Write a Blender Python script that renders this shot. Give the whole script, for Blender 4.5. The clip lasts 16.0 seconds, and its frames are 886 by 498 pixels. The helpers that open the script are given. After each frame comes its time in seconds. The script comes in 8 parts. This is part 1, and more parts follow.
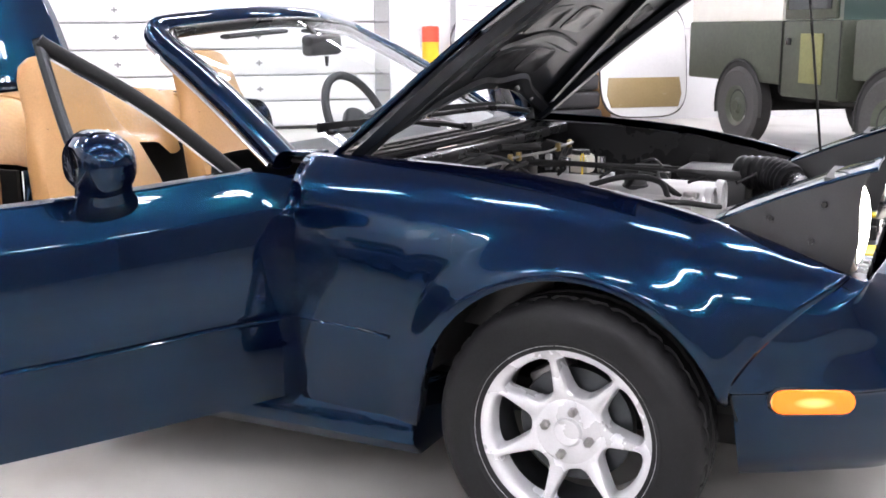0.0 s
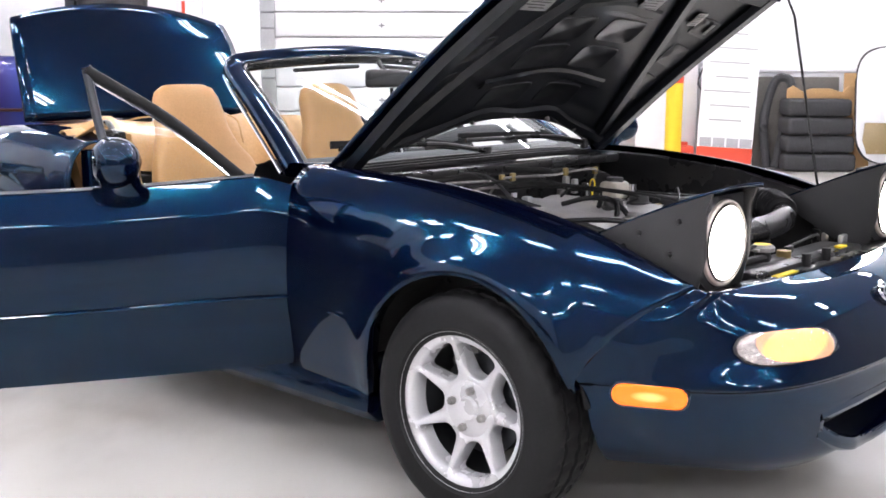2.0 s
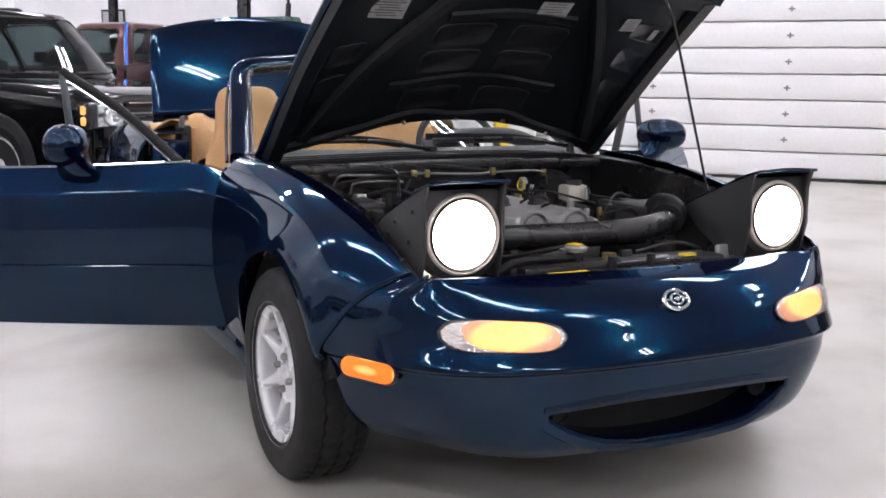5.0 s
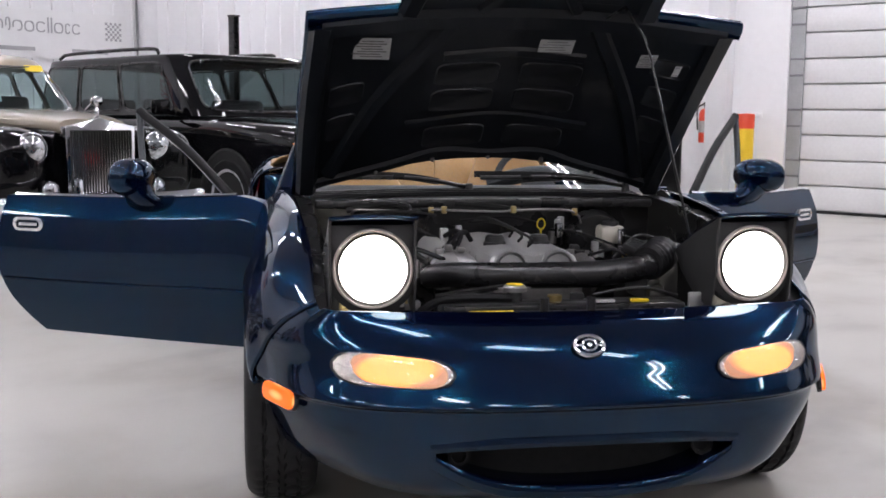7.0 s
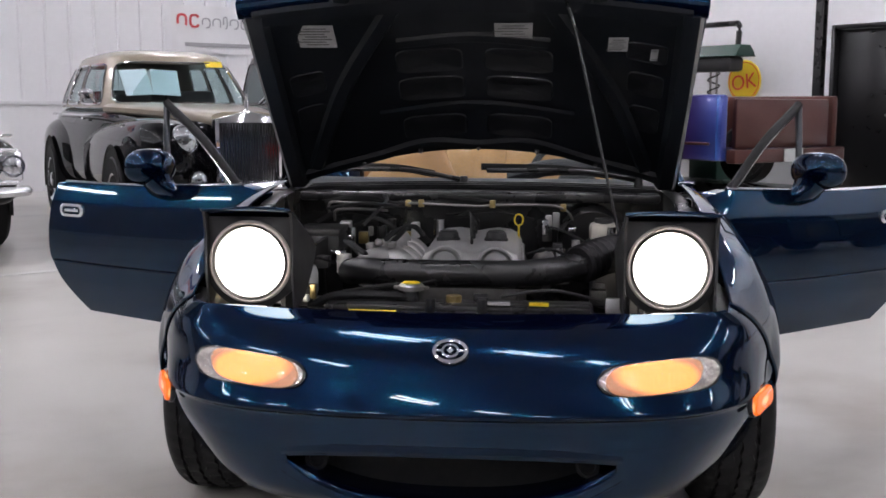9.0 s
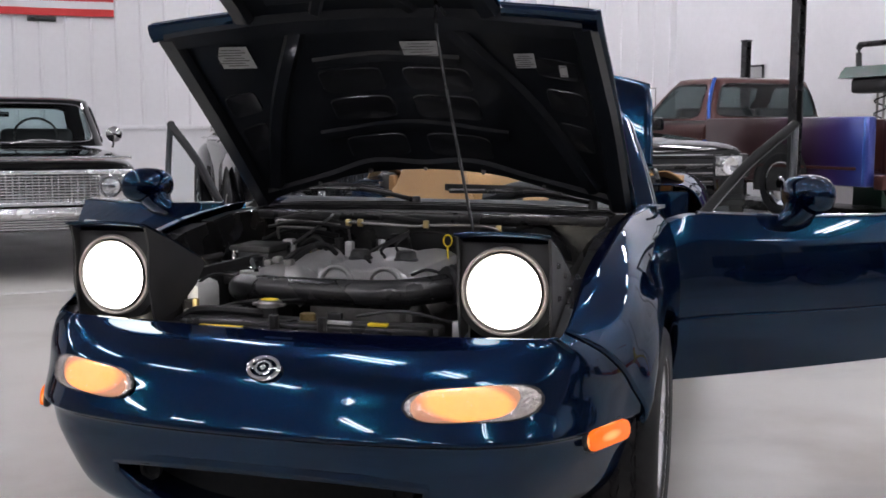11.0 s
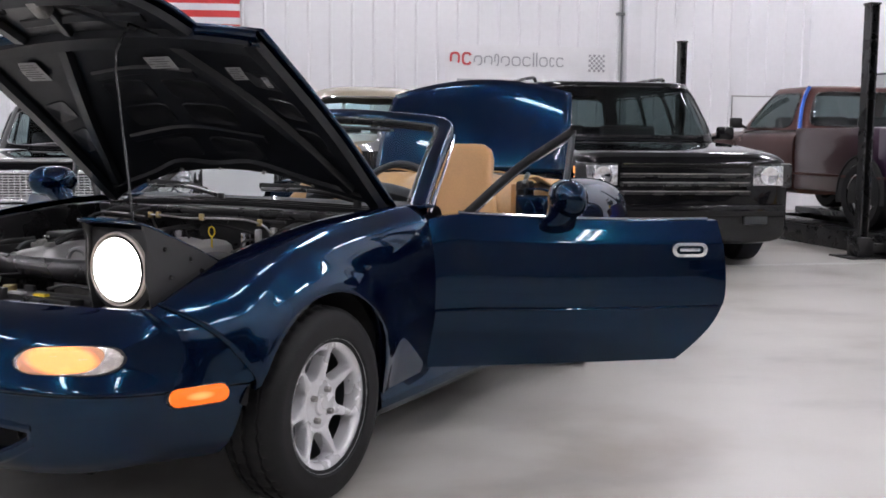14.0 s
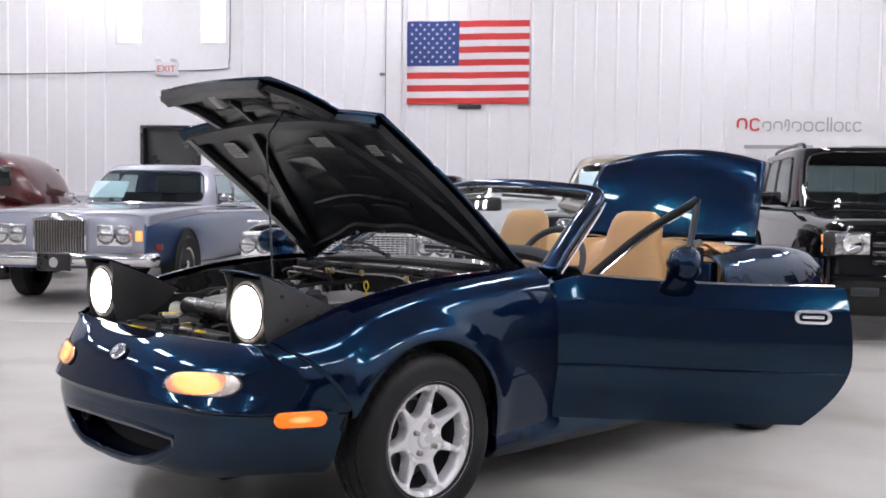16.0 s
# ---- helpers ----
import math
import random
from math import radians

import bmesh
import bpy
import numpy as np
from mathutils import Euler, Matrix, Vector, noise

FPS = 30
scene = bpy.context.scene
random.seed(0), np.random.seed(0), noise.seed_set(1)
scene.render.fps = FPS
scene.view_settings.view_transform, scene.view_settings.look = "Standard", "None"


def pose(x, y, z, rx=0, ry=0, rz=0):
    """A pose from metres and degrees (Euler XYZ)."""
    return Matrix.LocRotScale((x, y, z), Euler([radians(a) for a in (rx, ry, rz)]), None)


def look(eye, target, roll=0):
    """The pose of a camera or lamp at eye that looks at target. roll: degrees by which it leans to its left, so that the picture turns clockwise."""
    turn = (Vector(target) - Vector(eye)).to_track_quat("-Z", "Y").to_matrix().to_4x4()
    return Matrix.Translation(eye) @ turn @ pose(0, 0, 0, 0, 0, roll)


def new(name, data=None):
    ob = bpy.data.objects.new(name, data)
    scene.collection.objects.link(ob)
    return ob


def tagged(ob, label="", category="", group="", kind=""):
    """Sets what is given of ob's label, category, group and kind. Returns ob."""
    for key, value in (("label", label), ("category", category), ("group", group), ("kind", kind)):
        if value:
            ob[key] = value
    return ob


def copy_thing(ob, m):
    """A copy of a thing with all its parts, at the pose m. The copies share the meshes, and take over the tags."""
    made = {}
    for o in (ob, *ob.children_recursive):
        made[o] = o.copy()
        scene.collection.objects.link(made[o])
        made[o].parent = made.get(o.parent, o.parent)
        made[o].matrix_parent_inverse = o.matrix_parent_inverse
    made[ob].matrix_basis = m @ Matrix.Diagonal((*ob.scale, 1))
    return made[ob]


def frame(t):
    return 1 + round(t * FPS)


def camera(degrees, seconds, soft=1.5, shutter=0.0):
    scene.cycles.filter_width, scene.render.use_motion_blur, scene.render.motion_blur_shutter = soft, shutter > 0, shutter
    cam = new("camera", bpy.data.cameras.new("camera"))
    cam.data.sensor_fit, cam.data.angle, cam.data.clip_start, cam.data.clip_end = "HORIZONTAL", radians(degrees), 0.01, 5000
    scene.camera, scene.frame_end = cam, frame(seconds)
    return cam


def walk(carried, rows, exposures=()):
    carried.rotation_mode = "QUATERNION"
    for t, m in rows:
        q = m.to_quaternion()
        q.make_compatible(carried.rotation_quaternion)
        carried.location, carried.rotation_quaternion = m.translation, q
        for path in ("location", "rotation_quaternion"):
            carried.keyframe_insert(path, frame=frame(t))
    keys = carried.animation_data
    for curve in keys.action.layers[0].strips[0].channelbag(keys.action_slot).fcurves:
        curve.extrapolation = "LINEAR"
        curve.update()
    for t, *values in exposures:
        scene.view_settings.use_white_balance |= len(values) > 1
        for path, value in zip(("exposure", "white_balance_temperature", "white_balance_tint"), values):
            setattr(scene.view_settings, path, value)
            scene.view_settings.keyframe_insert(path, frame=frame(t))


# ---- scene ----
cam = camera(45.5, 16.0, soft=1.7)
PATH = [
    (0, (-2.749, -0.664, 1.118), (-0.983, 0.179, 0.707), -0.3),
    (0.5, (-2.738, -0.887, 1.119), (-1.031, 0.081, 0.734), -0.4),
    (1, (-2.695, -1.143, 1.108), (-1.042, -0.068, 0.773), -0.3),
    (1.5, (-2.659, -1.382, 1.104), (-1.108, -0.166, 0.766), 0.2),
    (2, (-2.609, -1.626, 1.099), (-1.16, -0.288, 0.764), 0.2),
    (2.5, (-2.502, -1.867, 1.092), (-1.113, -0.467, 0.757), 0.3),
    (3, (-2.372, -2.088, 1.093), (-1.023, -0.65, 0.757), 0.5),
    (3.5, (-2.204, -2.269, 1.088), (-0.994, -0.711, 0.758), 0.4),
    (4, (-2.025, -2.441, 1.084), (-0.937, -0.795, 0.755), 0.4),
    (4.5, (-1.829, -2.571, 1.081), (-0.838, -0.865, 0.753), 0.6),
    (7, (-0.727, -3.015, 1.092), (-0.404, -1.058, 0.839), 0.5),
    (7.5, (-0.513, -3.024, 1.081), (-0.313, -1.051, 0.824), 0.6),
    (8, (-0.285, -2.993, 1.087), (-0.211, -1.012, 0.824), 0.4),
    (8.5, (-0.063, -2.961, 1.084), (-0.117, -0.98, 0.821), 0.4),
    (9, (0.164, -2.916, 1.085), (0.003, -0.941, 0.817), 0.2),
    (11.5, (1.207, -2.684, 1.066), (0.604, -0.79, 0.853), 0.1),
    (12, (1.449, -2.634, 1.065), (0.817, -0.748, 0.855), 0.1),
    (12.5, (1.702, -2.588, 1.061), (1.028, -0.717, 0.856), 0.1),
    (13, (1.963, -2.55, 1.06), (1.233, -0.7, 0.855), 0.2),
    (13.5, (2.238, -2.517, 1.059), (1.427, -0.701, 0.852), 0.4),
    (14, (2.468, -2.519, 1.064), (1.549, -0.755, 0.856), 0.5),
    (14.5, (2.704, -2.509, 1.064), (1.681, -0.803, 0.857), 0.6),
    (15, (2.915, -2.495, 1.064), (1.736, -0.892, 0.861), 0.6),
    (15.5, (3.099, -2.445, 1.066), (1.771, -0.958, 0.902), 0.6),
    (16, (3.273, -2.4, 1.079), (1.849, -0.999, 0.988), 0.7),
]
EXPOSURES = [(0, 1.05), (1, 1.0), (2.5, 0.8), (3.5, 0.65), (4.5, 0.45), (5.5, 0.25), (7, 0.05), (9, -0.1), (13, -0.15), (14.5, 0.1), (16, 0.25)]
walk(cam, [(t, look(eye, target, roll)) for t, eye, target, roll in PATH], EXPOSURES)

# ---- light ----
world = bpy.data.worlds.new("world")
world.use_nodes = True
scene.world = world
world.node_tree.nodes["Background"].inputs[0].default_value = (0.9, 0.95, 1.0, 1)
world.node_tree.nodes["Background"].inputs[1].default_value = 0.15
LAMP_POWER = 68.0      # radiance of the ceiling tubes
HEADLAMP_POWER = 16.0  # radiance of the lit headlamps


# ---- helpers of this scene ----
HALL = pose(0, 0, 0, 0, 0, 40)


def link(name, bm, material, parent=None, label="", m=None, smooth=35, kind=""):
    me = bpy.data.meshes.new(name)
    bm.to_mesh(me)
    bm.free()
    for mt in material if isinstance(material, (list, tuple)) else [material]:
        me.materials.append(mt)
    if smooth:
        for p in me.polygons:
            p.use_smooth = True
        me.set_sharp_from_angle(angle=radians(smooth))
    ob = new(name, me)
    if parent:
        ob.parent = parent
    if m is not None:
        ob.matrix_local = m
    if label or kind:
        tagged(ob, label=label, kind=kind)
    return ob


def part(name, bm, material, parent, label="", m=None, smooth=35):
    return link(name, bm, material, parent, label, m, smooth)


def thing(name, label, category, m=None, group=""):
    ob = new(name)
    ob.empty_display_size = 0.1
    if m is not None:
        ob.matrix_world = m
    return tagged(ob, label, category, group)


def single(name, bm, material, label, category, m=None, group="", smooth=35, kind=""):
    ob = link(name, bm, material, None, "", m, smooth)
    return tagged(ob, label, category, group, kind)


def thick(ob, depth, offset=-1.0):
    mod = ob.modifiers.new("thickness", "SOLIDIFY")
    mod.thickness, mod.offset = depth, offset
    return ob


def box(bm, x, y, z, sx, sy, sz, m=None, bevel=0.0, seg=2, mi=0):
    """A box round the centre x, y, z."""
    t = (m or Matrix()) @ Matrix.Translation((x, y, z)) @ Matrix.Diagonal((sx, sy, sz, 1))
    r = bmesh.ops.create_cube(bm, size=1.0, matrix=t)
    faces = list({f for v in r["verts"] for f in v.link_faces})
    for f in faces:
        f.material_index = mi
    if bevel > 0:
        edges = list({e for f in faces for e in f.edges})
        out = bmesh.ops.bevel(bm, geom=edges, offset=bevel, segments=seg, affect="EDGES", profile=0.5)
        for f in out["faces"]:
            f.material_index = mi


def cyl(bm, p0, p1, r0, r1=None, seg=20, caps=True, mi=0):
    p0, p1 = Vector(p0), Vector(p1)
    d = p1 - p0
    m = Matrix.Translation((p0 + p1) / 2) @ d.to_track_quat("Z", "Y").to_matrix().to_4x4()
    r = bmesh.ops.create_cone(bm, cap_ends=caps, segments=seg, radius1=r0, radius2=r0 if r1 is None else r1, depth=d.length, matrix=m)
    for f in {f for v in r["verts"] for f in v.link_faces}:
        f.material_index = mi


def ball(bm, c, rx, ry, rz, m=None, u=20, v=12):
    t = (m or Matrix()) @ Matrix.Translation(c) @ Matrix.Diagonal((rx, ry, rz, 1))
    bmesh.ops.create_uvsphere(bm, u_segments=u, v_segments=v, radius=1.0, matrix=t)


def rings(bm, loops, close=True, cap0=False, cap1=False, mi=0):
    """Faces between loops of points."""
    vs = [[bm.verts.new(p) for p in loop] for loop in loops]
    n = len(vs[0])
    for a, b in zip(vs, vs[1:]):
        for i in range(n if close else n - 1):
            j = (i + 1) % n
            try:
                bm.faces.new((a[i], a[j], b[j], b[i])).material_index = mi
            except ValueError:
                pass
    for flag, loop in ((cap0, vs[0][::-1]), (cap1, vs[-1])):
        if flag:
            bm.faces.new(loop).material_index = mi
    return vs


def lathe(bm, profile, m=None, seg=40, mi=0):
    """A profile of (radius, height) turned round the local z axis."""
    m = m or Matrix()
    rings(bm, [[m @ Vector((r * math.cos(a), r * math.sin(a), h)) for a in (2 * math.pi * k / seg for k in range(seg))] for r, h in profile], mi=mi)


def smooth_line(pts, n):
    """Points of a Catmull-Rom curve through pts, n to each stretch."""
    p = [Vector(q) for q in pts]
    p = [2 * p[0] - p[1]] + p + [2 * p[-1] - p[-2]]
    out = []
    for i in range(1, len(p) - 2):
        for k in range(n):
            t = k / n
            out.append(0.5 * (2 * p[i] + (p[i + 1] - p[i - 1]) * t + (2 * p[i - 1] - 5 * p[i] + 4 * p[i + 1] - p[i + 2]) * t**2 + (3 * p[i] - p[i - 1] - 3 * p[i + 1] + p[i + 2]) * t**3))
    return out + [p[-2]]


def tube(bm, pts, r, seg=10, n=6, flat=1.0, mi=0):
    """A round bar along a smooth line through pts."""
    line = smooth_line(pts, n) if n > 1 else [Vector(p) for p in pts]
    loops, up = [], Vector((0, 0, 1))
    for i, p in enumerate(line):
        d = (line[min(i + 1, len(line) - 1)] - line[max(i - 1, 0)]).normalized()
        side = d.cross(up)
        side = side.normalized() if side.length > 0.05 else Vector((1, 0, 0))
        top = side.cross(d)
        loops.append([p + r * math.cos(a) * side + r * flat * math.sin(a) * top for a in (2 * math.pi * k / seg for k in range(seg))])
    rings(bm, loops, cap0=True, cap1=True, mi=mi)


def skin(net, nu, nv):
    """A fine grid of points over a coarse net of points (rows of columns), smooth both ways."""
    across = [smooth_line(row, nu) for row in net]
    cols = [smooth_line([row[k] for row in across], nv) for k in range(len(across[0]))]
    return [[cols[k][i] for k in range(len(cols))] for i in range(len(cols[0]))]


def sheet(bm, grid, mi=0, flip=False, skip=None):
    vs = [[bm.verts.new(p) for p in row] for row in grid]
    for i in range(len(vs) - 1):
        for j in range(len(vs[0]) - 1):
            if skip and skip(i, j):
                continue
            q = (vs[i][j], vs[i][j + 1], vs[i + 1][j + 1], vs[i + 1][j])
            try:
                bm.faces.new(q[::-1] if flip else q).material_index = mi
            except ValueError:
                pass
    return vs


def prism(bm, poly, depth, m=None, bevel=0.0, mi=0):
    """A flat outline of (x, y), thickened along local z from 0 to depth."""
    m = m or Matrix()
    low = [bm.verts.new(m @ Vector((x, y, 0))) for x, y in poly]
    high = [bm.verts.new(m @ Vector((x, y, depth))) for x, y in poly]
    n = len(poly)
    faces = [bm.faces.new(low[::-1]), bm.faces.new(high)] + [bm.faces.new((low[i], low[(i + 1) % n], high[(i + 1) % n], high[i])) for i in range(n)]
    for f in faces:
        f.material_index = mi
    if bevel > 0:
        edges = list({e for f in faces[:2] for e in f.edges})
        bmesh.ops.bevel(bm, geom=edges, offset=bevel, segments=2, affect="EDGES", profile=0.5)


def stadium(w, h, n=8):
    """The outline of a bar with round ends."""
    r = h / 2
    c = w / 2 - r
    return [(c + r * math.cos(a), r * math.sin(a)) for a in (-math.pi / 2 + math.pi * k / n for k in range(n + 1))] + \
           [(-c + r * math.cos(a), r * math.sin(a)) for a in (math.pi / 2 + math.pi * k / n for k in range(n + 1))]


def tidy(bm):
    bmesh.ops.remove_doubles(bm, verts=bm.verts, dist=0.0002)
    bmesh.ops.recalc_face_normals(bm, faces=bm.faces)
    return bm


# ---- materials ----
def mat(name, color, rough=0.5, metal=0.0, vary=0.12, scale=6.0, fine=60.0, bump=0.0, coat=0.0, coat_rough=0.05, rough_vary=0.1, spec=0.5, random=0.0, emit=None, power=0.0, sheen=0.0):
    """A surface whose colour and roughness wander at two scales, with fine relief."""
    mt = bpy.data.materials.new(name)
    mt.use_nodes = True
    nt = mt.node_tree
    b = nt.nodes["Principled BSDF"]
    co = nt.nodes.new("ShaderNodeTexCoord")
    n1, n2 = nt.nodes.new("ShaderNodeTexNoise"), nt.nodes.new("ShaderNodeTexNoise")
    n1.inputs["Scale"].default_value, n2.inputs["Scale"].default_value = scale, fine
    n1.inputs["Detail"].default_value, n2.inputs["Detail"].default_value = 4, 3
    for n in (n1, n2):
        nt.links.new(co.outputs["Object"], n.inputs["Vector"])
    mix = nt.nodes.new("ShaderNodeMath")
    mix.operation = "ADD"
    nt.links.new(n1.outputs["Fac"], mix.inputs[0])
    nt.links.new(n2.outputs["Fac"], mix.inputs[1])
    ramp = nt.nodes.new("ShaderNodeMapRange")
    ramp.inputs["From Min"].default_value, ramp.inputs["From Max"].default_value = 0.6, 1.4
    ramp.inputs["To Min"].default_value, ramp.inputs["To Max"].default_value = 1 - vary, 1 + vary
    nt.links.new(mix.outputs[0], ramp.inputs["Value"])
    ramp.clamp = False
    value = ramp.outputs["Result"]
    if random:
        info = nt.nodes.new("ShaderNodeObjectInfo")
        r2 = nt.nodes.new("ShaderNodeMapRange")
        r2.inputs["To Min"].default_value, r2.inputs["To Max"].default_value = 1 - random, 1 + random
        nt.links.new(info.outputs["Random"], r2.inputs["Value"])
        mul = nt.nodes.new("ShaderNodeMath")
        mul.operation = "MULTIPLY"
        nt.links.new(value, mul.inputs[0])
        nt.links.new(r2.outputs["Result"], mul.inputs[1])
        value = mul.outputs[0]
    col = nt.nodes.new("ShaderNodeVectorMath")
    col.operation = "SCALE"
    col.inputs[0].default_value = color
    nt.links.new(value, col.inputs["Scale"])
    nt.links.new(col.outputs[0], b.inputs["Base Color"])
    rr = nt.nodes.new("ShaderNodeMapRange")
    rr.inputs["From Min"].default_value, rr.inputs["From Max"].default_value = 0.3, 0.7
    rr.inputs["To Min"].default_value, rr.inputs["To Max"].default_value = max(0.0, rough * (1 - rough_vary)), min(1.0, rough * (1 + rough_vary))
    rr.clamp = False
    nt.links.new(n1.outputs["Fac"], rr.inputs["Value"])
    nt.links.new(rr.outputs["Result"], b.inputs["Roughness"])
    b.inputs["Metallic"].default_value = metal
    b.inputs["Specular IOR Level"].default_value = spec
    b.inputs["Coat Weight"].default_value, b.inputs["Coat Roughness"].default_value = coat, coat_rough
    b.inputs["Sheen Weight"].default_value = sheen
    if bump:
        bp = nt.nodes.new("ShaderNodeBump")
        bp.inputs["Strength"].default_value, bp.inputs["Distance"].default_value = bump, 0.004
        nt.links.new(mix.outputs[0], bp.inputs["Height"])
        nt.links.new(bp.outputs[0], b.inputs["Normal"])
    if emit:
        b.inputs["Emission Color"].default_value = (*emit, 1)
        b.inputs["Emission Strength"].default_value = power
    return mt


def glass(name, color=(0.9, 0.95, 0.95), rough=0.0, f0=0.045):
    """Thin clear pane: what lies behind shows through, with a mirror's gloss on top."""
    mt = bpy.data.materials.new(name)
    mt.use_nodes = True
    nt = mt.node_tree
    nt.nodes.remove(nt.nodes["Principled BSDF"])
    tr, gl, mx, lw, pw, ma = (nt.nodes.new("ShaderNode" + n) for n in ("BsdfTransparent", "BsdfGlossy", "MixShader", "LayerWeight", "Math", "Math"))
    tr.inputs[0].default_value = (*color, 1)
    gl.inputs["Roughness"].default_value = rough
    lw.inputs["Blend"].default_value = 0.5
    pw.operation, ma.operation = "POWER", "MULTIPLY_ADD"
    pw.inputs[1].default_value = 5.0
    ma.inputs[1].default_value, ma.inputs[2].default_value = min(0.9, f0 * 18), f0
    nt.links.new(lw.outputs["Facing"], pw.inputs[0])
    nt.links.new(pw.outputs[0], ma.inputs[0])
    nt.links.new(ma.outputs[0], mx.inputs[0])
    nt.links.new(tr.outputs[0], mx.inputs[1])
    nt.links.new(gl.outputs[0], mx.inputs[2])
    nt.links.new(mx.outputs[0], nt.nodes["Material Output"].inputs[0])
    return mt


def mica(name, base, flakes):
    """Clear-coated metallic paint: a dark coat under gloss, plus the coloured shine of its flakes (colour, roughness)."""
    mt = mat(name, base, 0.022, vary=0.06, scale=2, fine=700, rough_vary=0.3, spec=0.24)
    nt = mt.node_tree
    last = nt.nodes["Principled BSDF"]
    for flake, rough in flakes:
        shine, total = nt.nodes.new("ShaderNodeBsdfGlossy"), nt.nodes.new("ShaderNodeAddShader")
        shine.inputs["Color"].default_value = (*flake, 1)
        shine.inputs["Roughness"].default_value = rough
        nt.links.new(last.outputs[0], total.inputs[0])
        nt.links.new(shine.outputs[0], total.inputs[1])
        last = total
    nt.links.new(last.outputs[0], nt.nodes["Material Output"].inputs[0])
    return mt


PAINT = mica("blue_mica_paint", (0.0007, 0.0011, 0.0065), (((0.0004, 0.0115, 0.0165), 0.14), ((0.0010, 0.0046, 0.0195), 0.27)))
BLACK_PLASTIC = mat("black_plastic", (0.028, 0.028, 0.029), 0.5, vary=0.25, scale=12, fine=300, bump=0.08)
SATIN_BLACK = mat("satin_black_metal", (0.017, 0.017, 0.018), 0.28, vary=0.2, scale=8, fine=120)
DEEP_BLACK = mat("grime_and_shade_black", (0.012, 0.012, 0.012), 0.8, vary=0.4, scale=10)
RUBBER = mat("tyre_rubber", (0.010, 0.010, 0.011), 0.55, vary=0.25, scale=14, fine=160, bump=0.1, spec=0.24)
ALLOY = mat("painted_alloy", (0.74, 0.74, 0.76), 0.28, 0.35, vary=0.06, scale=9, fine=200)
CHROME = mat("chrome", (0.75, 0.75, 0.77), 0.08, 1.0, vary=0.04)
BRIGHT = mat("bright_plated", (0.86, 0.86, 0.88), 0.26, 0.8, vary=0.04)
STEEL = mat("worn_steel", (0.32, 0.31, 0.30), 0.4, 0.9, vary=0.25, scale=20)
CAST = mat("cast_aluminium", (0.56, 0.555, 0.55), 0.42, 0.6, vary=0.10, scale=18, fine=220, bump=0.06)
LEATHER = mat("tan_leather", (0.46, 0.25, 0.095), 0.48, vary=0.14, scale=5, fine=180, bump=0.25)
VINYL = mat("tan_vinyl_cover", (0.50, 0.29, 0.115), 0.42, vary=0.16, scale=4, fine=90, bump=0.3)
GLASS = glass("clear_glass")
PALE_GLASS = glass("uncoated_pane", (0.9, 0.94, 0.94), f0=0.012)
SIGNAL_LENS = glass("signal_lens", (0.97, 0.94, 0.92), 0.05)
REFLECTOR = mat("lamp_reflector", (0.82, 0.79, 0.78), 0.22, 0.85, vary=0.08, scale=60, fine=160, bump=0.6)
COWL = mat("cowl_plastic", (0.013, 0.013, 0.014), 0.46, vary=0.25, scale=9, fine=150, spec=0.22)
DARK_GLASS = mat("tinted_glass", (0.012, 0.016, 0.016), 0.04, vary=0.3, scale=1.5, fine=5, spec=0.6)
SEE_GLASS = glass("greenish_glass", (0.66, 0.76, 0.76))
SMOKED = glass("smoked_glass", (0.30, 0.36, 0.36))
MIRROR = mat("mirror_glass", (0.8, 0.82, 0.84), 0.02, 1.0, vary=0.02)
LAMP_ON = mat("lit_headlamp", (1, 0.97, 0.92), 0.2, emit=(1.0, 0.93, 0.84), power=HEADLAMP_POWER)
# Amber lenses of the parked cars, brightened by an added glow
AMBER_DIM = mat("glowing_amber_lens", (0.95, 0.33, 0.10), 0.12, emit=(1.0, 0.36, 0.10), power=0.9)
# Warm pale tone puts the headlamp's glow into the ring's colour
LAMP_RING = mat("lamp_ring", (0.78, 0.70, 0.62), 0.38, 0.35, vary=0.06, scale=30)
# Strong blotches in the colour paint the glints of cut glass
LAMP_GLASS = mat("cut_lamp_glass", (0.55, 0.56, 0.58), 0.10, 0.9, vary=0.75, scale=45, fine=140)
RED_LENS = mat("red_lens", (0.25, 0.01, 0.008), 0.15, vary=0.1)
YELLOW = mat("yellow_label", (0.85, 0.62, 0.03), 0.5, vary=0.08)
PAPER = mat("printed_label", (0.40, 0.40, 0.40), 0.5, vary=0.2, scale=60, fine=500)
INK = mat("grey_ink", (0.10, 0.10, 0.10), 0.6)
WHITE_PLASTIC = mat("milky_plastic", (0.62, 0.58, 0.50), 0.4, vary=0.1)
BRASS = mat("plated_fitting", (0.52, 0.40, 0.18), 0.35, 0.9, vary=0.2, scale=40)
WHITE_WALL = mat("white_wall_panel", (0.87, 0.87, 0.89), 0.42, vary=0.03, scale=0.7, fine=14, bump=0.02)
GREY_WALL = mat("unseen_grey_wall", (0.24, 0.24, 0.25), 0.6, vary=0.1, scale=1.5, fine=30)
WHITE_TRIM = mat("white_trim", (0.80, 0.80, 0.82), 0.4, vary=0.05)
WHITE_DOOR = mat("white_door_panel", (0.78, 0.78, 0.79), 0.38, vary=0.05, scale=1.2, fine=30, random=0.02)
GREY_SEAL = mat("grey_seal", (0.22, 0.22, 0.23), 0.6, vary=0.2)


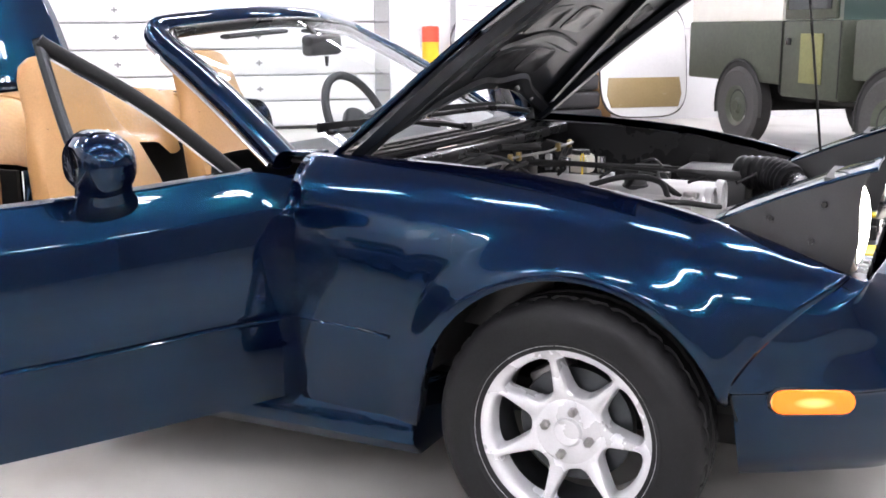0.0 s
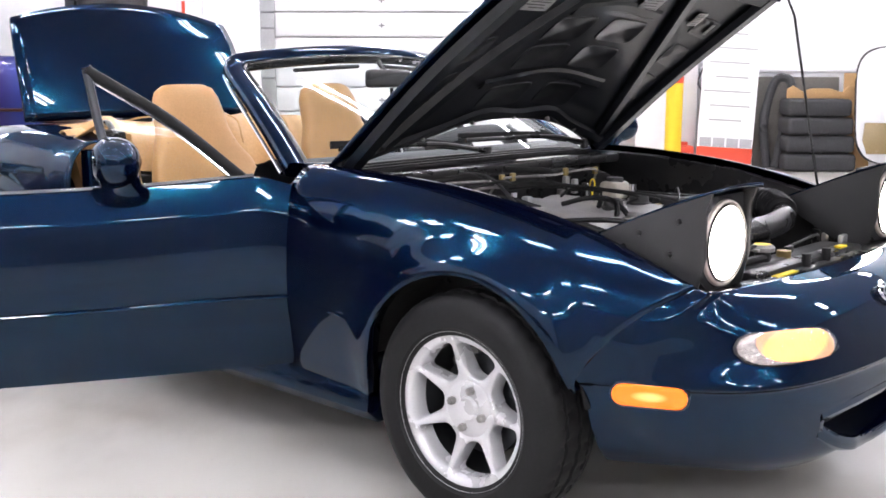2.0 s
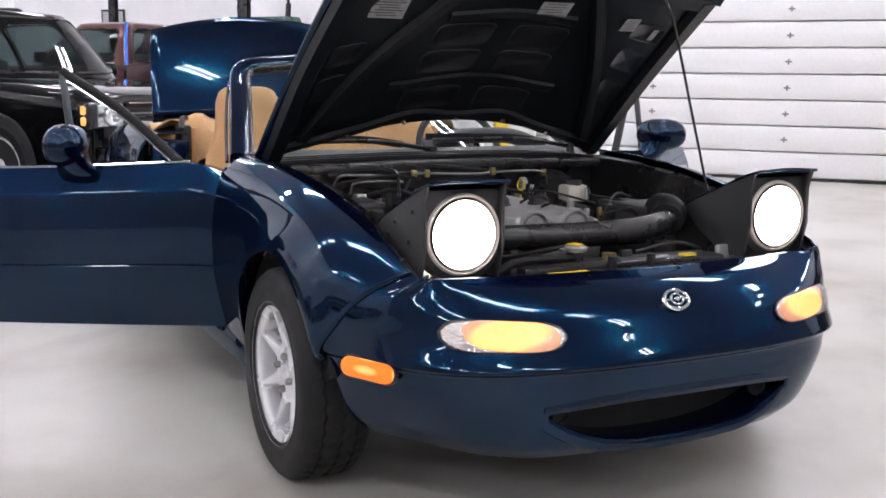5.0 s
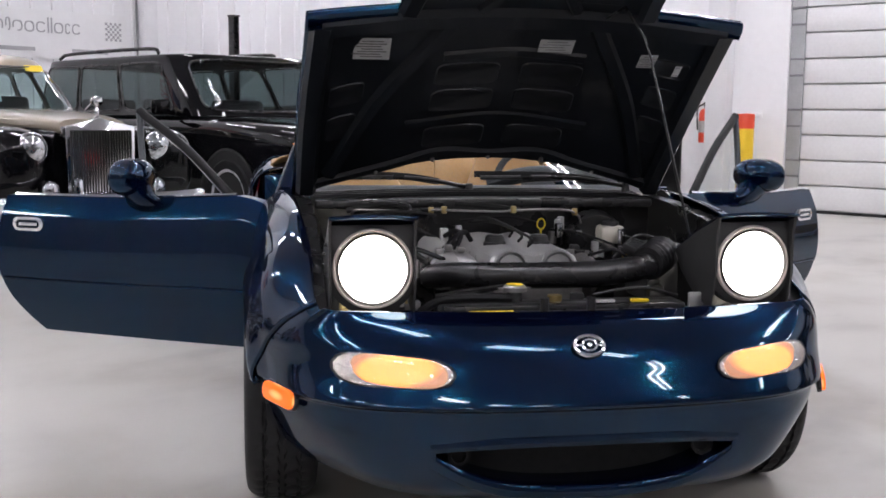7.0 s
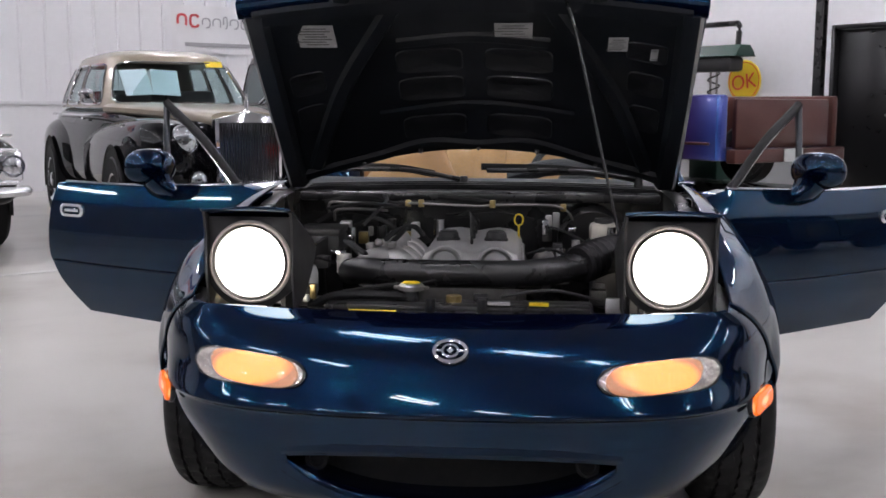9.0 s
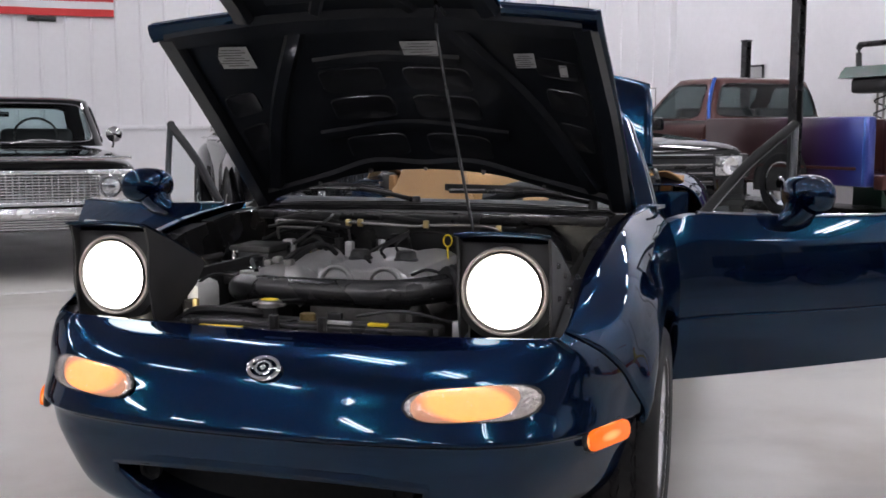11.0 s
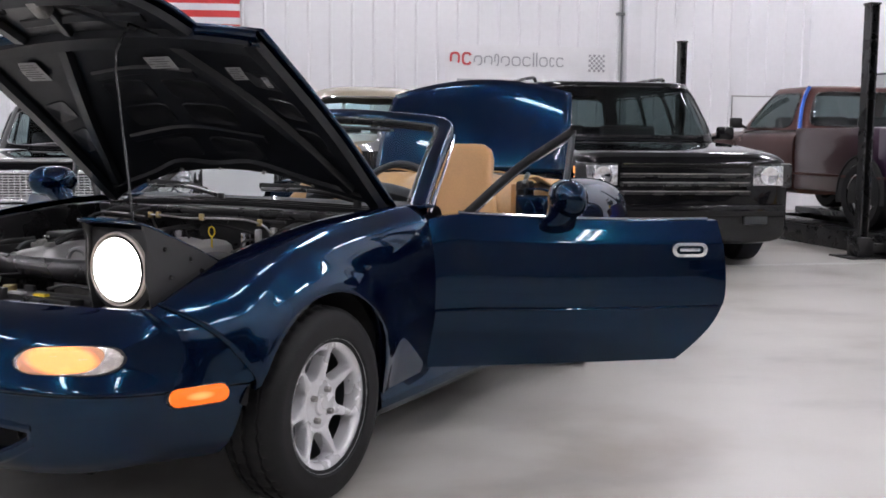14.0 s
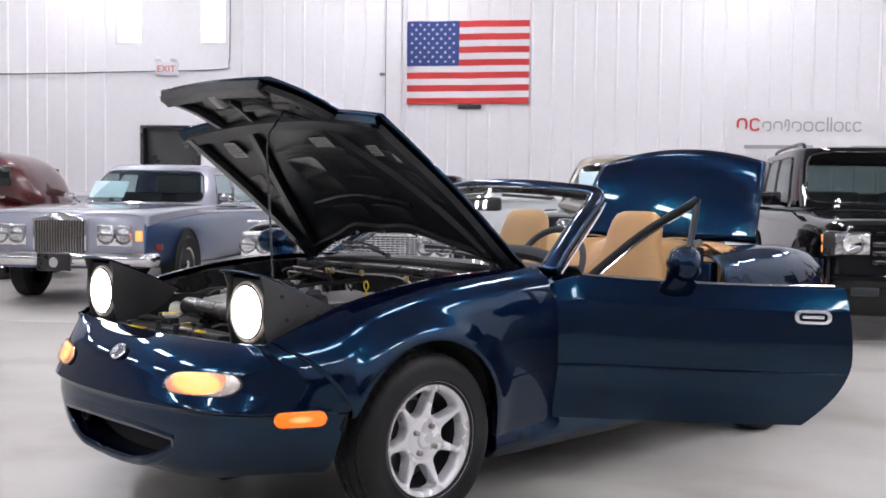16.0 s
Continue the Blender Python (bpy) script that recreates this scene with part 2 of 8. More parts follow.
def concrete(name):
    """Sealed floor slab: cloudy tone, brown stains, dark scuffs and small specks, with a soft shine."""
    mt = bpy.data.materials.new(name)
    mt.use_nodes = True
    nt = mt.node_tree
    b = nt.nodes["Principled BSDF"]
    co = nt.nodes.new("ShaderNodeTexCoord")

    def noise(scale, detail, rough, stretch=None):
        n = nt.nodes.new("ShaderNodeTexNoise")
        n.inputs["Scale"].default_value, n.inputs["Detail"].default_value, n.inputs["Roughness"].default_value = scale, detail, rough
        if stretch:
            mp = nt.nodes.new("ShaderNodeMapping")
            mp.inputs["Scale"].default_value = stretch
            mp.inputs["Rotation"].default_value = (0, 0, 0.5)
            nt.links.new(co.outputs["Object"], mp.inputs["Vector"])
            nt.links.new(mp.outputs[0], n.inputs["Vector"])
        else:
            nt.links.new(co.outputs["Object"], n.inputs["Vector"])
        return n.outputs["Fac"]

    def band(value, low, high, out0, out1):
        r = nt.nodes.new("ShaderNodeMapRange")
        for key, v in (("From Min", low), ("From Max", high), ("To Min", out0), ("To Max", out1)):
            r.inputs[key].default_value = v
        r.interpolation_type = "SMOOTHERSTEP"
        nt.links.new(value, r.inputs["Value"])
        return r.outputs["Result"]

    def blend(fac, under, over):
        mx = nt.nodes.new("ShaderNodeMix")
        mx.data_type = "RGBA"
        nt.links.new(fac, mx.inputs["Factor"])
        a, c = [i for i in mx.inputs if i.type == "RGBA"]
        if isinstance(under, tuple):
            a.default_value = (*under, 1)
        else:
            nt.links.new(under, a)
        c.default_value = (*over, 1)
        return [o for o in mx.outputs if o.type == "RGBA"][0]

    col = blend(band(noise(0.45, 3, 0.5), 0.25, 0.75, 0, 1), (0.62, 0.605, 0.565), (0.52, 0.503, 0.470))
    col = blend(band(noise(0.9, 4, 0.55), 0.42, 0.82, 0, 0.80), col, (0.33, 0.295, 0.245))
    col = blend(band(noise(1.6, 4, 0.55, (0.55, 1.2, 1)), 0.46, 0.85, 0, 0.60), col, (0.27, 0.26, 0.245))
    col = blend(band(noise(5.0, 4, 0.6), 0.45, 0.85, 0, 0.22), col, (0.60, 0.59, 0.565))
    col = blend(band(noise(55.0, 4, 0.7), 0.58, 0.80, 0, 0.25), col, (0.26, 0.25, 0.24))
    nt.links.new(col, b.inputs["Base Color"])
    b.inputs["Roughness"].default_value = 0.30
    bp = nt.nodes.new("ShaderNodeBump")
    bp.inputs["Strength"].default_value, bp.inputs["Distance"].default_value = 0.08, 0.004
    nt.links.new(noise(9.0, 6, 0.6), bp.inputs["Height"])
    nt.links.new(bp.outputs[0], b.inputs["Normal"])
    return mt


CONCRETE = concrete("sealed_concrete")
CEILING = mat("grey_ceiling", (0.30, 0.30, 0.31), 0.6, vary=0.05, scale=1)
TUBE_ON = mat("lit_tube", (1, 1, 1), 0.3, emit=(0.99, 0.96, 1.03), power=LAMP_POWER)
SAFETY_YELLOW = mat("safety_yellow_sleeve", (0.83, 0.56, 0.03), 0.4, vary=0.06)
SAFETY_RED = mat("safety_red", (0.72, 0.07, 0.03), 0.4, vary=0.08)
DOOR_BLACK = mat("black_door_paint", (0.008, 0.008, 0.009), 0.3, vary=0.2)
LINE_WHITE = mat("worn_line_paint", (0.66, 0.66, 0.64), 0.4, vary=0.15, scale=6)
CLOTH_RED = mat("flag_red", (0.62, 0.05, 0.05), 0.8, vary=0.06)
CLOTH_WHITE = mat("flag_white", (0.78, 0.78, 0.80), 0.8, vary=0.05)
CLOTH_BLUE = mat("flag_blue", (0.035, 0.06, 0.22), 0.8, vary=0.08)
BANNER = mat("banner_vinyl", (0.86, 0.86, 0.87), 0.5, vary=0.03)
LOGO_RED = mat("logo_red", (0.62, 0.08, 0.09), 0.5)
LOGO_GREY = mat("logo_grey", (0.42, 0.42, 0.44), 0.5)
CARDBOARD = mat("brown_board", (0.42, 0.25, 0.11), 0.7, vary=0.2, scale=4)
DULL_BLACK = mat("dull_black_pads", (0.03, 0.03, 0.033), 0.75, vary=0.35, scale=5, bump=0.2)
GREEN_PAINT = mat("army_green_paint", (0.036, 0.043, 0.028), 0.55, vary=0.35, scale=2.2, fine=30)
DUSTY = mat("dusty_tyre", (0.042, 0.040, 0.040), 0.85, vary=0.25, scale=9)
CREAM = mat("cream_paint", (0.70, 0.68, 0.62), 0.4, vary=0.06)
GLOSS_BLACK = mat("gloss_black_paint", (0.004, 0.004, 0.005), 0.05, vary=0.05, spec=0.32)
MAROON = mat("maroon_paint", (0.075, 0.026, 0.022), 0.30, 0.6, vary=0.12, scale=2, coat=0.25)
# Blue highlight of the pickup's paint, put in as a colour of its own
BLUE_SHEEN = mat("painted_blue_sheen", (0.05, 0.16, 0.62), 0.25, 0.6, vary=0.15, coat=0.8)
SILVER_PAINT = mat("silver_paint", (0.33, 0.35, 0.42), 0.34, 0.4, vary=0.02, coat=1.0, rough_vary=0.0)
BLUE_GREY = mat("blue_grey_paint", (0.042, 0.085, 0.185), 0.30, 0.4, vary=0.02, coat=1.0, rough_vary=0.0)
TAN_PAINT = mat("champagne_paint", (0.36, 0.31, 0.24), 0.32, 0.25, vary=0.02, coat=0.8, rough_vary=0.0)
DARK_RED = mat("dark_red_paint", (0.075, 0.012, 0.012), 0.25, vary=0.1, coat=1.0)
STICKER = mat("pale_blue_sheet", (0.55, 0.72, 0.78), 0.6, vary=0.05)
SKYLIGHT = mat("daylit_pane", (0.9, 0.95, 1.0), 0.4, emit=(0.95, 0.98, 1.0), power=1.3)
EXIT_RED = mat("exit_red", (0.7, 0.12, 0.10), 0.5)
RECESS = mat("hood_skin_back", (0.010, 0.011, 0.014), 0.32, vary=0.25, scale=7, fine=60, coat=0.45, coat_rough=0.10)
EMBOSS = mat("hood_inner_paint", (0.008, 0.010, 0.014), 0.38, vary=0.3, scale=6, fine=80, coat=0.35, coat_rough=0.08, spec=0.3)
CARPET = mat("black_carpet", (0.012, 0.012, 0.012), 0.95, vary=0.3, fine=300, bump=0.3)
DASH = mat("dash_vinyl", (0.030, 0.032, 0.037), 0.62, vary=0.2, fine=250, bump=0.1)
GUNMETAL = mat("gunmetal", (0.06, 0.065, 0.07), 0.3, 0.7, vary=0.1)


def glow(name, hot, cool, power, near, stretch, base=(0.55, 0.14, 0.02)):
    """A lit coloured lens: hottest at its middle, dimmer to the rim, with faint ribs."""
    mt = mat(name, base, 0.12, vary=0.1)
    nt = mt.node_tree
    b = nt.nodes["Principled BSDF"]
    co, far, rng, mx = (nt.nodes.new("ShaderNode" + n) for n in ("TexCoord", "VectorMath", "MapRange", "Mix"))
    far.operation = "DISTANCE"
    far.inputs[1].default_value = (0.5, 0.5, 0.5)
    nt.links.new(co.outputs["Generated"], far.inputs[0])
    rng.inputs["From Min"].default_value, rng.inputs["From Max"].default_value = near, stretch
    nt.links.new(far.outputs["Value"], rng.inputs["Value"])
    mx.data_type = "RGBA"
    mx.inputs["A"].default_value, mx.inputs["B"].default_value = (*hot, 1), (*cool, 1)
    for socket in mx.inputs:
        if socket.type == "RGBA":
            socket.default_value = (*hot, 1) if socket.name == "A" else (*cool, 1)
    nt.links.new(rng.outputs["Result"], mx.inputs["Factor"])
    out = [o for o in mx.outputs if o.type == "RGBA"][0]
    nt.links.new(out, b.inputs["Emission Color"])
    b.inputs["Emission Strength"].default_value = power
    return mt


LENS_GLOW = glow("lit_amber_signal", (1.0, 0.30, 0.02), (0.14, 0.040, 0.010), 1.6, 0.47, 0.60, (0.72, 0.46, 0.32))
MARKER_GLOW = glow("lit_amber_marker", (1.0, 0.60, 0.22), (0.74, 0.105, 0.003), 1.1, 0.47, 0.56)


def shift_paint(name, axis, stops):
    """Colour-shift paint, its sheen fixed as several colours along one axis of its object."""
    mt = mat(name, stops[0][1], 0.32, 0.55, vary=0.1, coat=0.7)
    nt = mt.node_tree
    co, sep, rng, ramp = (nt.nodes.new("ShaderNode" + n) for n in ("TexCoord", "SeparateXYZ", "MapRange", "ValToRGB"))
    nt.links.new(co.outputs["Object"], sep.inputs[0])
    lo, hi = stops[0][0], stops[-1][0]
    rng.inputs["From Min"].default_value, rng.inputs["From Max"].default_value = lo, hi
    nt.links.new(sep.outputs[axis], rng.inputs["Value"])
    nt.links.new(rng.outputs["Result"], ramp.inputs["Fac"])
    while len(ramp.color_ramp.elements) < len(stops):
        ramp.color_ramp.elements.new(0.5)
    for e, (p, c) in zip(ramp.color_ramp.elements, stops):
        e.position, e.color = (p - lo) / (hi - lo), (*c, 1)
    nt.links.new(ramp.outputs["Color"], nt.nodes["Principled BSDF"].inputs["Base Color"])
    return mt


# Sheen of the bed painted in as a fixed run of colours towards the tail
SHIFT = shift_paint("maroon_to_violet_paint", "Y", [(3.0, (0.046, 0.015, 0.017)), (3.7, (0.042, 0.014, 0.048)), (4.0, (0.042, 0.018, 0.13)), (4.3, (0.03, 0.05, 0.26))])
MACHINE_GREEN = mat("machine_green", (0.012, 0.05, 0.035), 0.4, vary=0.2, scale=5)

# ---- the hall: walls, floor, ceiling ----
A_WALL, B_WALL, A_FAR, B_FAR, HIGH = 9.4, 11.5, -14.0, -13.0, 5.6
GATE_B0, GATE_B1, GATE_TOP = -1.22, 3.17, 3.6
DOOR_B0, DOOR_B1, DOOR_TOP = 4.48, 5.40, 2.05
EXIT_A0, EXIT_A1, EXIT_TOP = -5.10, -4.17, 2.16
WIN_A0, WIN_A1, WIN_Z0, WIN_Z1 = -5.50, -3.77, 3.36, 4.5


def wall_with_holes(name, length0, length1, holes, place, label):
    """A wall 0.2 thick from length0 to length1, cut by holes (from, to, low, high)."""
    bm = bmesh.new()
    cuts = sorted({length0, length1, *(h[0] for h in holes), *(h[1] for h in holes)})
    for c0, c1 in zip(cuts, cuts[1:]):
        inside = [h for h in holes if h[0] <= c0 and c1 <= h[1]]
        spans = [(0.0, HIGH)] if not inside else [s for s in ((0.0, inside[0][2]), (inside[0][3], HIGH)) if s[1] - s[0] > 0.01]
        for z0, z1 in spans:
            box(bm, *place((c0 + c1) / 2, 0.1, (z0 + z1) / 2), *place(c1 - c0, 0.2, z1 - z0, size=True))
    return single(name, bm, WHITE_WALL, label, "wall", HALL, kind="structure", smooth=0)


def on_gate_wall(l, out, z, size=False):
    return (out, l, z) if size else (A_WALL + out, l, z)


def on_back_wall(l, out, z, size=False):
    return (l, out, z) if size else (l, B_WALL + out, z)


wall_with_holes("wall_east", B_FAR, B_WALL + 0.2, [(GATE_B0, GATE_B1, 0, GATE_TOP), (DOOR_B0, DOOR_B1, 0, DOOR_TOP)], on_gate_wall, "white painted wall with a roll-up door and a side door")
wall_with_holes("wall_north", A_FAR, A_WALL, [(EXIT_A0, EXIT_A1, 0, EXIT_TOP), (WIN_A0, WIN_A1, WIN_Z0, WIN_Z1)], on_back_wall, "white ribbed metal wall with a flag and a banner")
# Unseen walls close the hall; their dark grey keeps reflections in the paint low
for name, x, y, sx, sy in (("wall_west", A_FAR - 0.1, (B_FAR + B_WALL) / 2, 0.2, B_WALL - B_FAR + 0.4), ("wall_south", (A_FAR + A_WALL) / 2, B_FAR - 0.1, A_WALL - A_FAR + 0.4, 0.2)):
    bm = bmesh.new()
    box(bm, x, y, HIGH / 2, sx, sy, HIGH)
    single(name, bm, GREY_WALL, "plain grey wall, unseen, added to close the hall", "wall", HALL, kind="structure", smooth=0)
bm = bmesh.new()
box(bm, (A_FAR + A_WALL) / 2, (B_FAR + B_WALL) / 2, -0.1, A_WALL - A_FAR + 0.6, B_WALL - B_FAR + 0.6, 0.2)
floor = single("floor", bm, CONCRETE, "sealed grey concrete floor with dull shine and stains", "floor", HALL, kind="structure", smooth=0)
# Unseen ceiling, its grey chosen to hold down bounced light
bm = bmesh.new()
box(bm, (A_FAR + A_WALL) / 2, (B_FAR + B_WALL) / 2, HIGH + 0.1, A_WALL - A_FAR + 0.6, B_WALL - B_FAR + 0.6, 0.2)
single("ceiling", bm, CEILING, "plain grey ceiling, unseen, added to close the hall", "ceiling", HALL, kind="structure", smooth=0)

# Ribs of the metal wall sheets, their rail and the posts between them
bm = bmesh.new()
x = A_FAR + 0.1
while x < A_WALL - 0.05:
    if not (EXIT_A0 - 0.12 < x < EXIT_A1 + 0.12) and not (WIN_A0 - 0.1 < x < WIN_A1 + 0.1):
        prism(bm, [(x - 0.022, 0), (x + 0.022, 0), (x + 0.010, -0.018), (x - 0.010, -0.018)], HIGH - 1.18, pose(0, B_WALL, 1.16))
    x += 0.305
single("trim", bm, WHITE_WALL, "raised ribs of white wall sheets", "wall ribs", HALL, kind="structure", smooth=0)
bm = bmesh.new()
for a0, a1 in ((A_FAR, EXIT_A0 - 0.08), (EXIT_A1 + 0.08, A_WALL)):
    box(bm, (a0 + a1) / 2, B_WALL - 0.02, 1.11, a1 - a0, 0.04, 0.05, bevel=0.006)
for b0, b1 in ((B_FAR, GATE_B0 - 0.28), (GATE_B1 + 0.28, DOOR_B0 - 0.06), (DOOR_B1 + 0.06, B_WALL - 0.05)):
    box(bm, A_WALL - 0.02, (b0 + b1) / 2, 1.11, 0.04, b1 - b0, 0.05, bevel=0.006)
single("trim", bm, WHITE_TRIM, "white chair rail along the walls", "wall rail", HALL, kind="structure")
for a in (-1.25, 6.42):
    bm = bmesh.new()
    box(bm, a, B_WALL - 0.09, HIGH / 2, 0.22, 0.18, HIGH, bevel=0.01)
    single("column", bm, WHITE_TRIM, "white steel wall column", "column", HALL, "wall columns", kind="structure")
for b, w in ((3.96, 0.26), (-1.72, 0.3)):
    bm = bmesh.new()
    box(bm, A_WALL - 0.1, b, HIGH / 2, 0.2, w, HIGH, bevel=0.01)
    single("column", bm, WHITE_TRIM, "white steel wall column", "column", HALL, "wall columns", kind="structure")
for a in (-1.38, 6.28):
    bm = bmesh.new()
    cyl(bm, (a, B_WALL - 0.03, 1.2), (a, B_WALL - 0.03, HIGH), 0.014, seg=8)
    box(bm, a - 0.02, B_WALL - 0.03, 2.92, 0.14, 0.05, 0.04)
    single("conduit", bm, GREY_SEAL, "grey conduit running up the wall", "conduit", HALL, kind="structure")
bm = bmesh.new()
tube(bm, [(-9.0, B_WALL - 0.03, 2.93), (-7.3, B_WALL - 0.03, 2.92), (-5.0, B_WALL - 0.03, 2.96), (-3.85, B_WALL - 0.03, 2.99), (-3.74, B_WALL - 0.03, 3.08), (-3.72, B_WALL - 0.03, 3.4), (-3.72, B_WALL - 0.03, 4.6)], 0.011, 6, 4)
single("cable", bm, GREY_SEAL, "thin grey cable along the wall", "cable", HALL, kind="structure")

# Roll-up gate of horizontal panels
gate = thing("door_1", "white sectional roll-up door, closed, with steel hinges", "garage door", HALL)
tagged(gate, kind="structure")
n = int(GATE_TOP / 0.2875)
me_panel = None
for k in range(n + 1):
    z0 = 0.03 + k * 0.2875
    if me_panel is None:
        bm = bmesh.new()
        box(bm, 0, 0, 0.1435, 0.05, GATE_B1 - GATE_B0 - 0.01, 0.272, bevel=0.012, seg=2)
        ob = link("panel", bm, WHITE_DOOR, gate)
        me_panel = ob.data
    else:
        ob = new("panel", me_panel)
        ob.parent = gate
    ob.location = (A_WALL + 0.09, (GATE_B0 + GATE_B1) / 2, z0)
bm = bmesh.new()
box(bm, A_WALL + 0.15, (GATE_B0 + GATE_B1) / 2, GATE_TOP / 2, 0.03, GATE_B1 - GATE_B0, GATE_TOP)
part("backing", bm, WHITE_TRIM, gate, "grey seal between the panels", smooth=0)
bm = bmesh.new()
box(bm, A_WALL + 0.085, (GATE_B0 + GATE_B1) / 2, 0.016, 0.06, GATE_B1 - GATE_B0, 0.03)
part("bottom_seal", bm, SATIN_BLACK, gate, "black rubber seal at the floor")
for side, b in ((1, GATE_B0), (-1, GATE_B1)):
    bm = bmesh.new()
    box(bm, A_WALL + 0.045, b + side * 0.085, GATE_TOP / 2, 0.02, 0.17, GATE_TOP, bevel=0.004)
    part("track", bm, mat("galvanised", (0.42, 0.43, 0.44), 0.5, 0.4, vary=0.12), gate, "grey steel track")
    for k in range(1, n):
        bm = bmesh.new()
        box(bm, A_WALL + 0.03, b + side * 0.09, 0.03 + k * 0.2875 + 0.10 * (k % 2), 0.03, 0.16, 0.022, bevel=0.004)
        part("hinge", bm, GREY_SEAL, gate)
for b in (0.25, 1.75):
    for k in range(1, n, 1):
        bm = bmesh.new()
        box(bm, A_WALL + 0.06, b, 0.165 + k * 0.2875, 0.012, 0.07, 0.018)
        box(bm, A_WALL + 0.058, b, 0.165 + k * 0.2875, 0.014, 0.016, 0.06)
        part("hinge", bm, GREY_SEAL, gate)


def steel_door(name, label, place, a0, a1, top):
    d = thing(name, label, "door", HALL)
    tagged(d, kind="structure")
    mid, w = (a0 + a1) / 2, a1 - a0
    bm = bmesh.new()
    for s in (-1, 1):
        box(bm, *place(mid + s * (w / 2 - 0.025), 0.05, top / 2), *place(0.05, 0.16, top, size=True), bevel=0.005)
    box(bm, *place(mid, 0.05, top - 0.025), *place(w - 0.1, 0.16, 0.05, size=True), bevel=0.005)
    part("frame", bm, DOOR_BLACK, d)
    bm = bmesh.new()
    box(bm, *place(mid, 0.08, (top - 0.05) / 2 + 0.004), *place(w - 0.11, 0.045, top - 0.07, size=True), bevel=0.003)
    part("leaf", bm, DOOR_BLACK, d)
    bm = bmesh.new()
    box(bm, *place(mid - w * 0.34, 0.03, 1.0), *place(0.12, 0.03, 0.03, size=True), bevel=0.006)
    part("handle", bm, STEEL, d, "steel lever handle")


steel_door("door_2", "black steel side door, closed", on_gate_wall, DOOR_B0, DOOR_B1, DOOR_TOP)
steel_door("door_3", "black steel exit door, closed", on_back_wall, EXIT_A0, EXIT_A1, EXIT_TOP)
win = thing("window_1", "bright high window in the ribbed wall", "window", HALL)
tagged(win, kind="structure")
bm = bmesh.new()
box(bm, (WIN_A0 + WIN_A1) / 2, B_WALL + 0.12, (WIN_Z0 + WIN_Z1) / 2, WIN_A1 - WIN_A0, 0.02, WIN_Z1 - WIN_Z0)
part("pane", bm, SKYLIGHT, win, "daylit pane")
bm = bmesh.new()
for a in (WIN_A0 + 0.02, WIN_A1 - 0.02):
    box(bm, a, B_WALL + 0.06, (WIN_Z0 + WIN_Z1) / 2, 0.04, 0.1, WIN_Z1 - WIN_Z0)
for z in (WIN_Z0 + 0.02, WIN_Z1 - 0.02):
    box(bm, (WIN_A0 + WIN_A1) / 2, B_WALL + 0.06, z, WIN_A1 - WIN_A0 - 0.08, 0.1, 0.04)
part("window_frame", bm, WHITE_TRIM, win)

# Painted bay lines on the floor
bm = bmesh.new()
box(bm, 1.6, 4.75, 0.002, 15.0, 0.09, 0.004)
single("floor_line", bm, LINE_WHITE, "worn white line painted on the concrete", "floor line", HALL, kind="structure", smooth=0)

# Ceiling tubes in rows
lamp = None
for a in (-10.45, -5.8, -1.15, 3.5, 8.15):
    for b in (-10.0, -7.45, -4.9, -2.35, 0.2, 2.75, 5.3, 7.85, 10.4):
        m = HALL @ pose(a, b, HIGH - 0.42)
        if lamp is None:
            lamp = thing("ceiling_light", "white hanging fixture with lit tubes", "ceiling light", m, "ceiling lights")
            bm = bmesh.new()
            prism(bm, [(-0.16, 0.0), (0.16, 0.0), (0.07, 0.07), (-0.07, 0.07)], 1.28, pose(0, 0.64, 0.02, 90, 0, 0), bevel=0.006)
            for y in (-0.5, 0.5):
                cyl(bm, (0, y, 0.07), (0, y, 0.42), 0.006, seg=6)
            part("housing", bm, WHITE_TRIM, lamp)
            for x in (-0.09, 0.09):
                bm = bmesh.new()
                box(bm, x, 0, 0.0, 0.055, 1.22, 0.03, bevel=0.01)
                part("tube", bm, TUBE_ON, lamp, "lit white tube")
        else:
            copy_thing(lamp, m)

# ---- the roadster: front at -y, front axle at y = 0 ----
AXLE, HUB, ARCH = 2.265, 0.287, 0.337
car = thing("sports_car", "dark blue-green two-seat roadster with hood, trunk and both doors open", "car")


def both(net, side):
    return [[(side * x, y, z) for x, y, z in row] for row in net]


def flared(p, axle, low=-1.0):
    """Pushes a point of a side panel outward round the wheel opening."""
    w = max(0.0, min(1.0, (ARCH + 0.095 - math.hypot(p.y - axle, p.z - HUB)) / 0.095)) * max(0.0, min(1.0, (p.z - low) / 0.07))
    return p + Vector((math.copysign(0.017, p.x) * w * w * (3 - 2 * w), 0, 0))


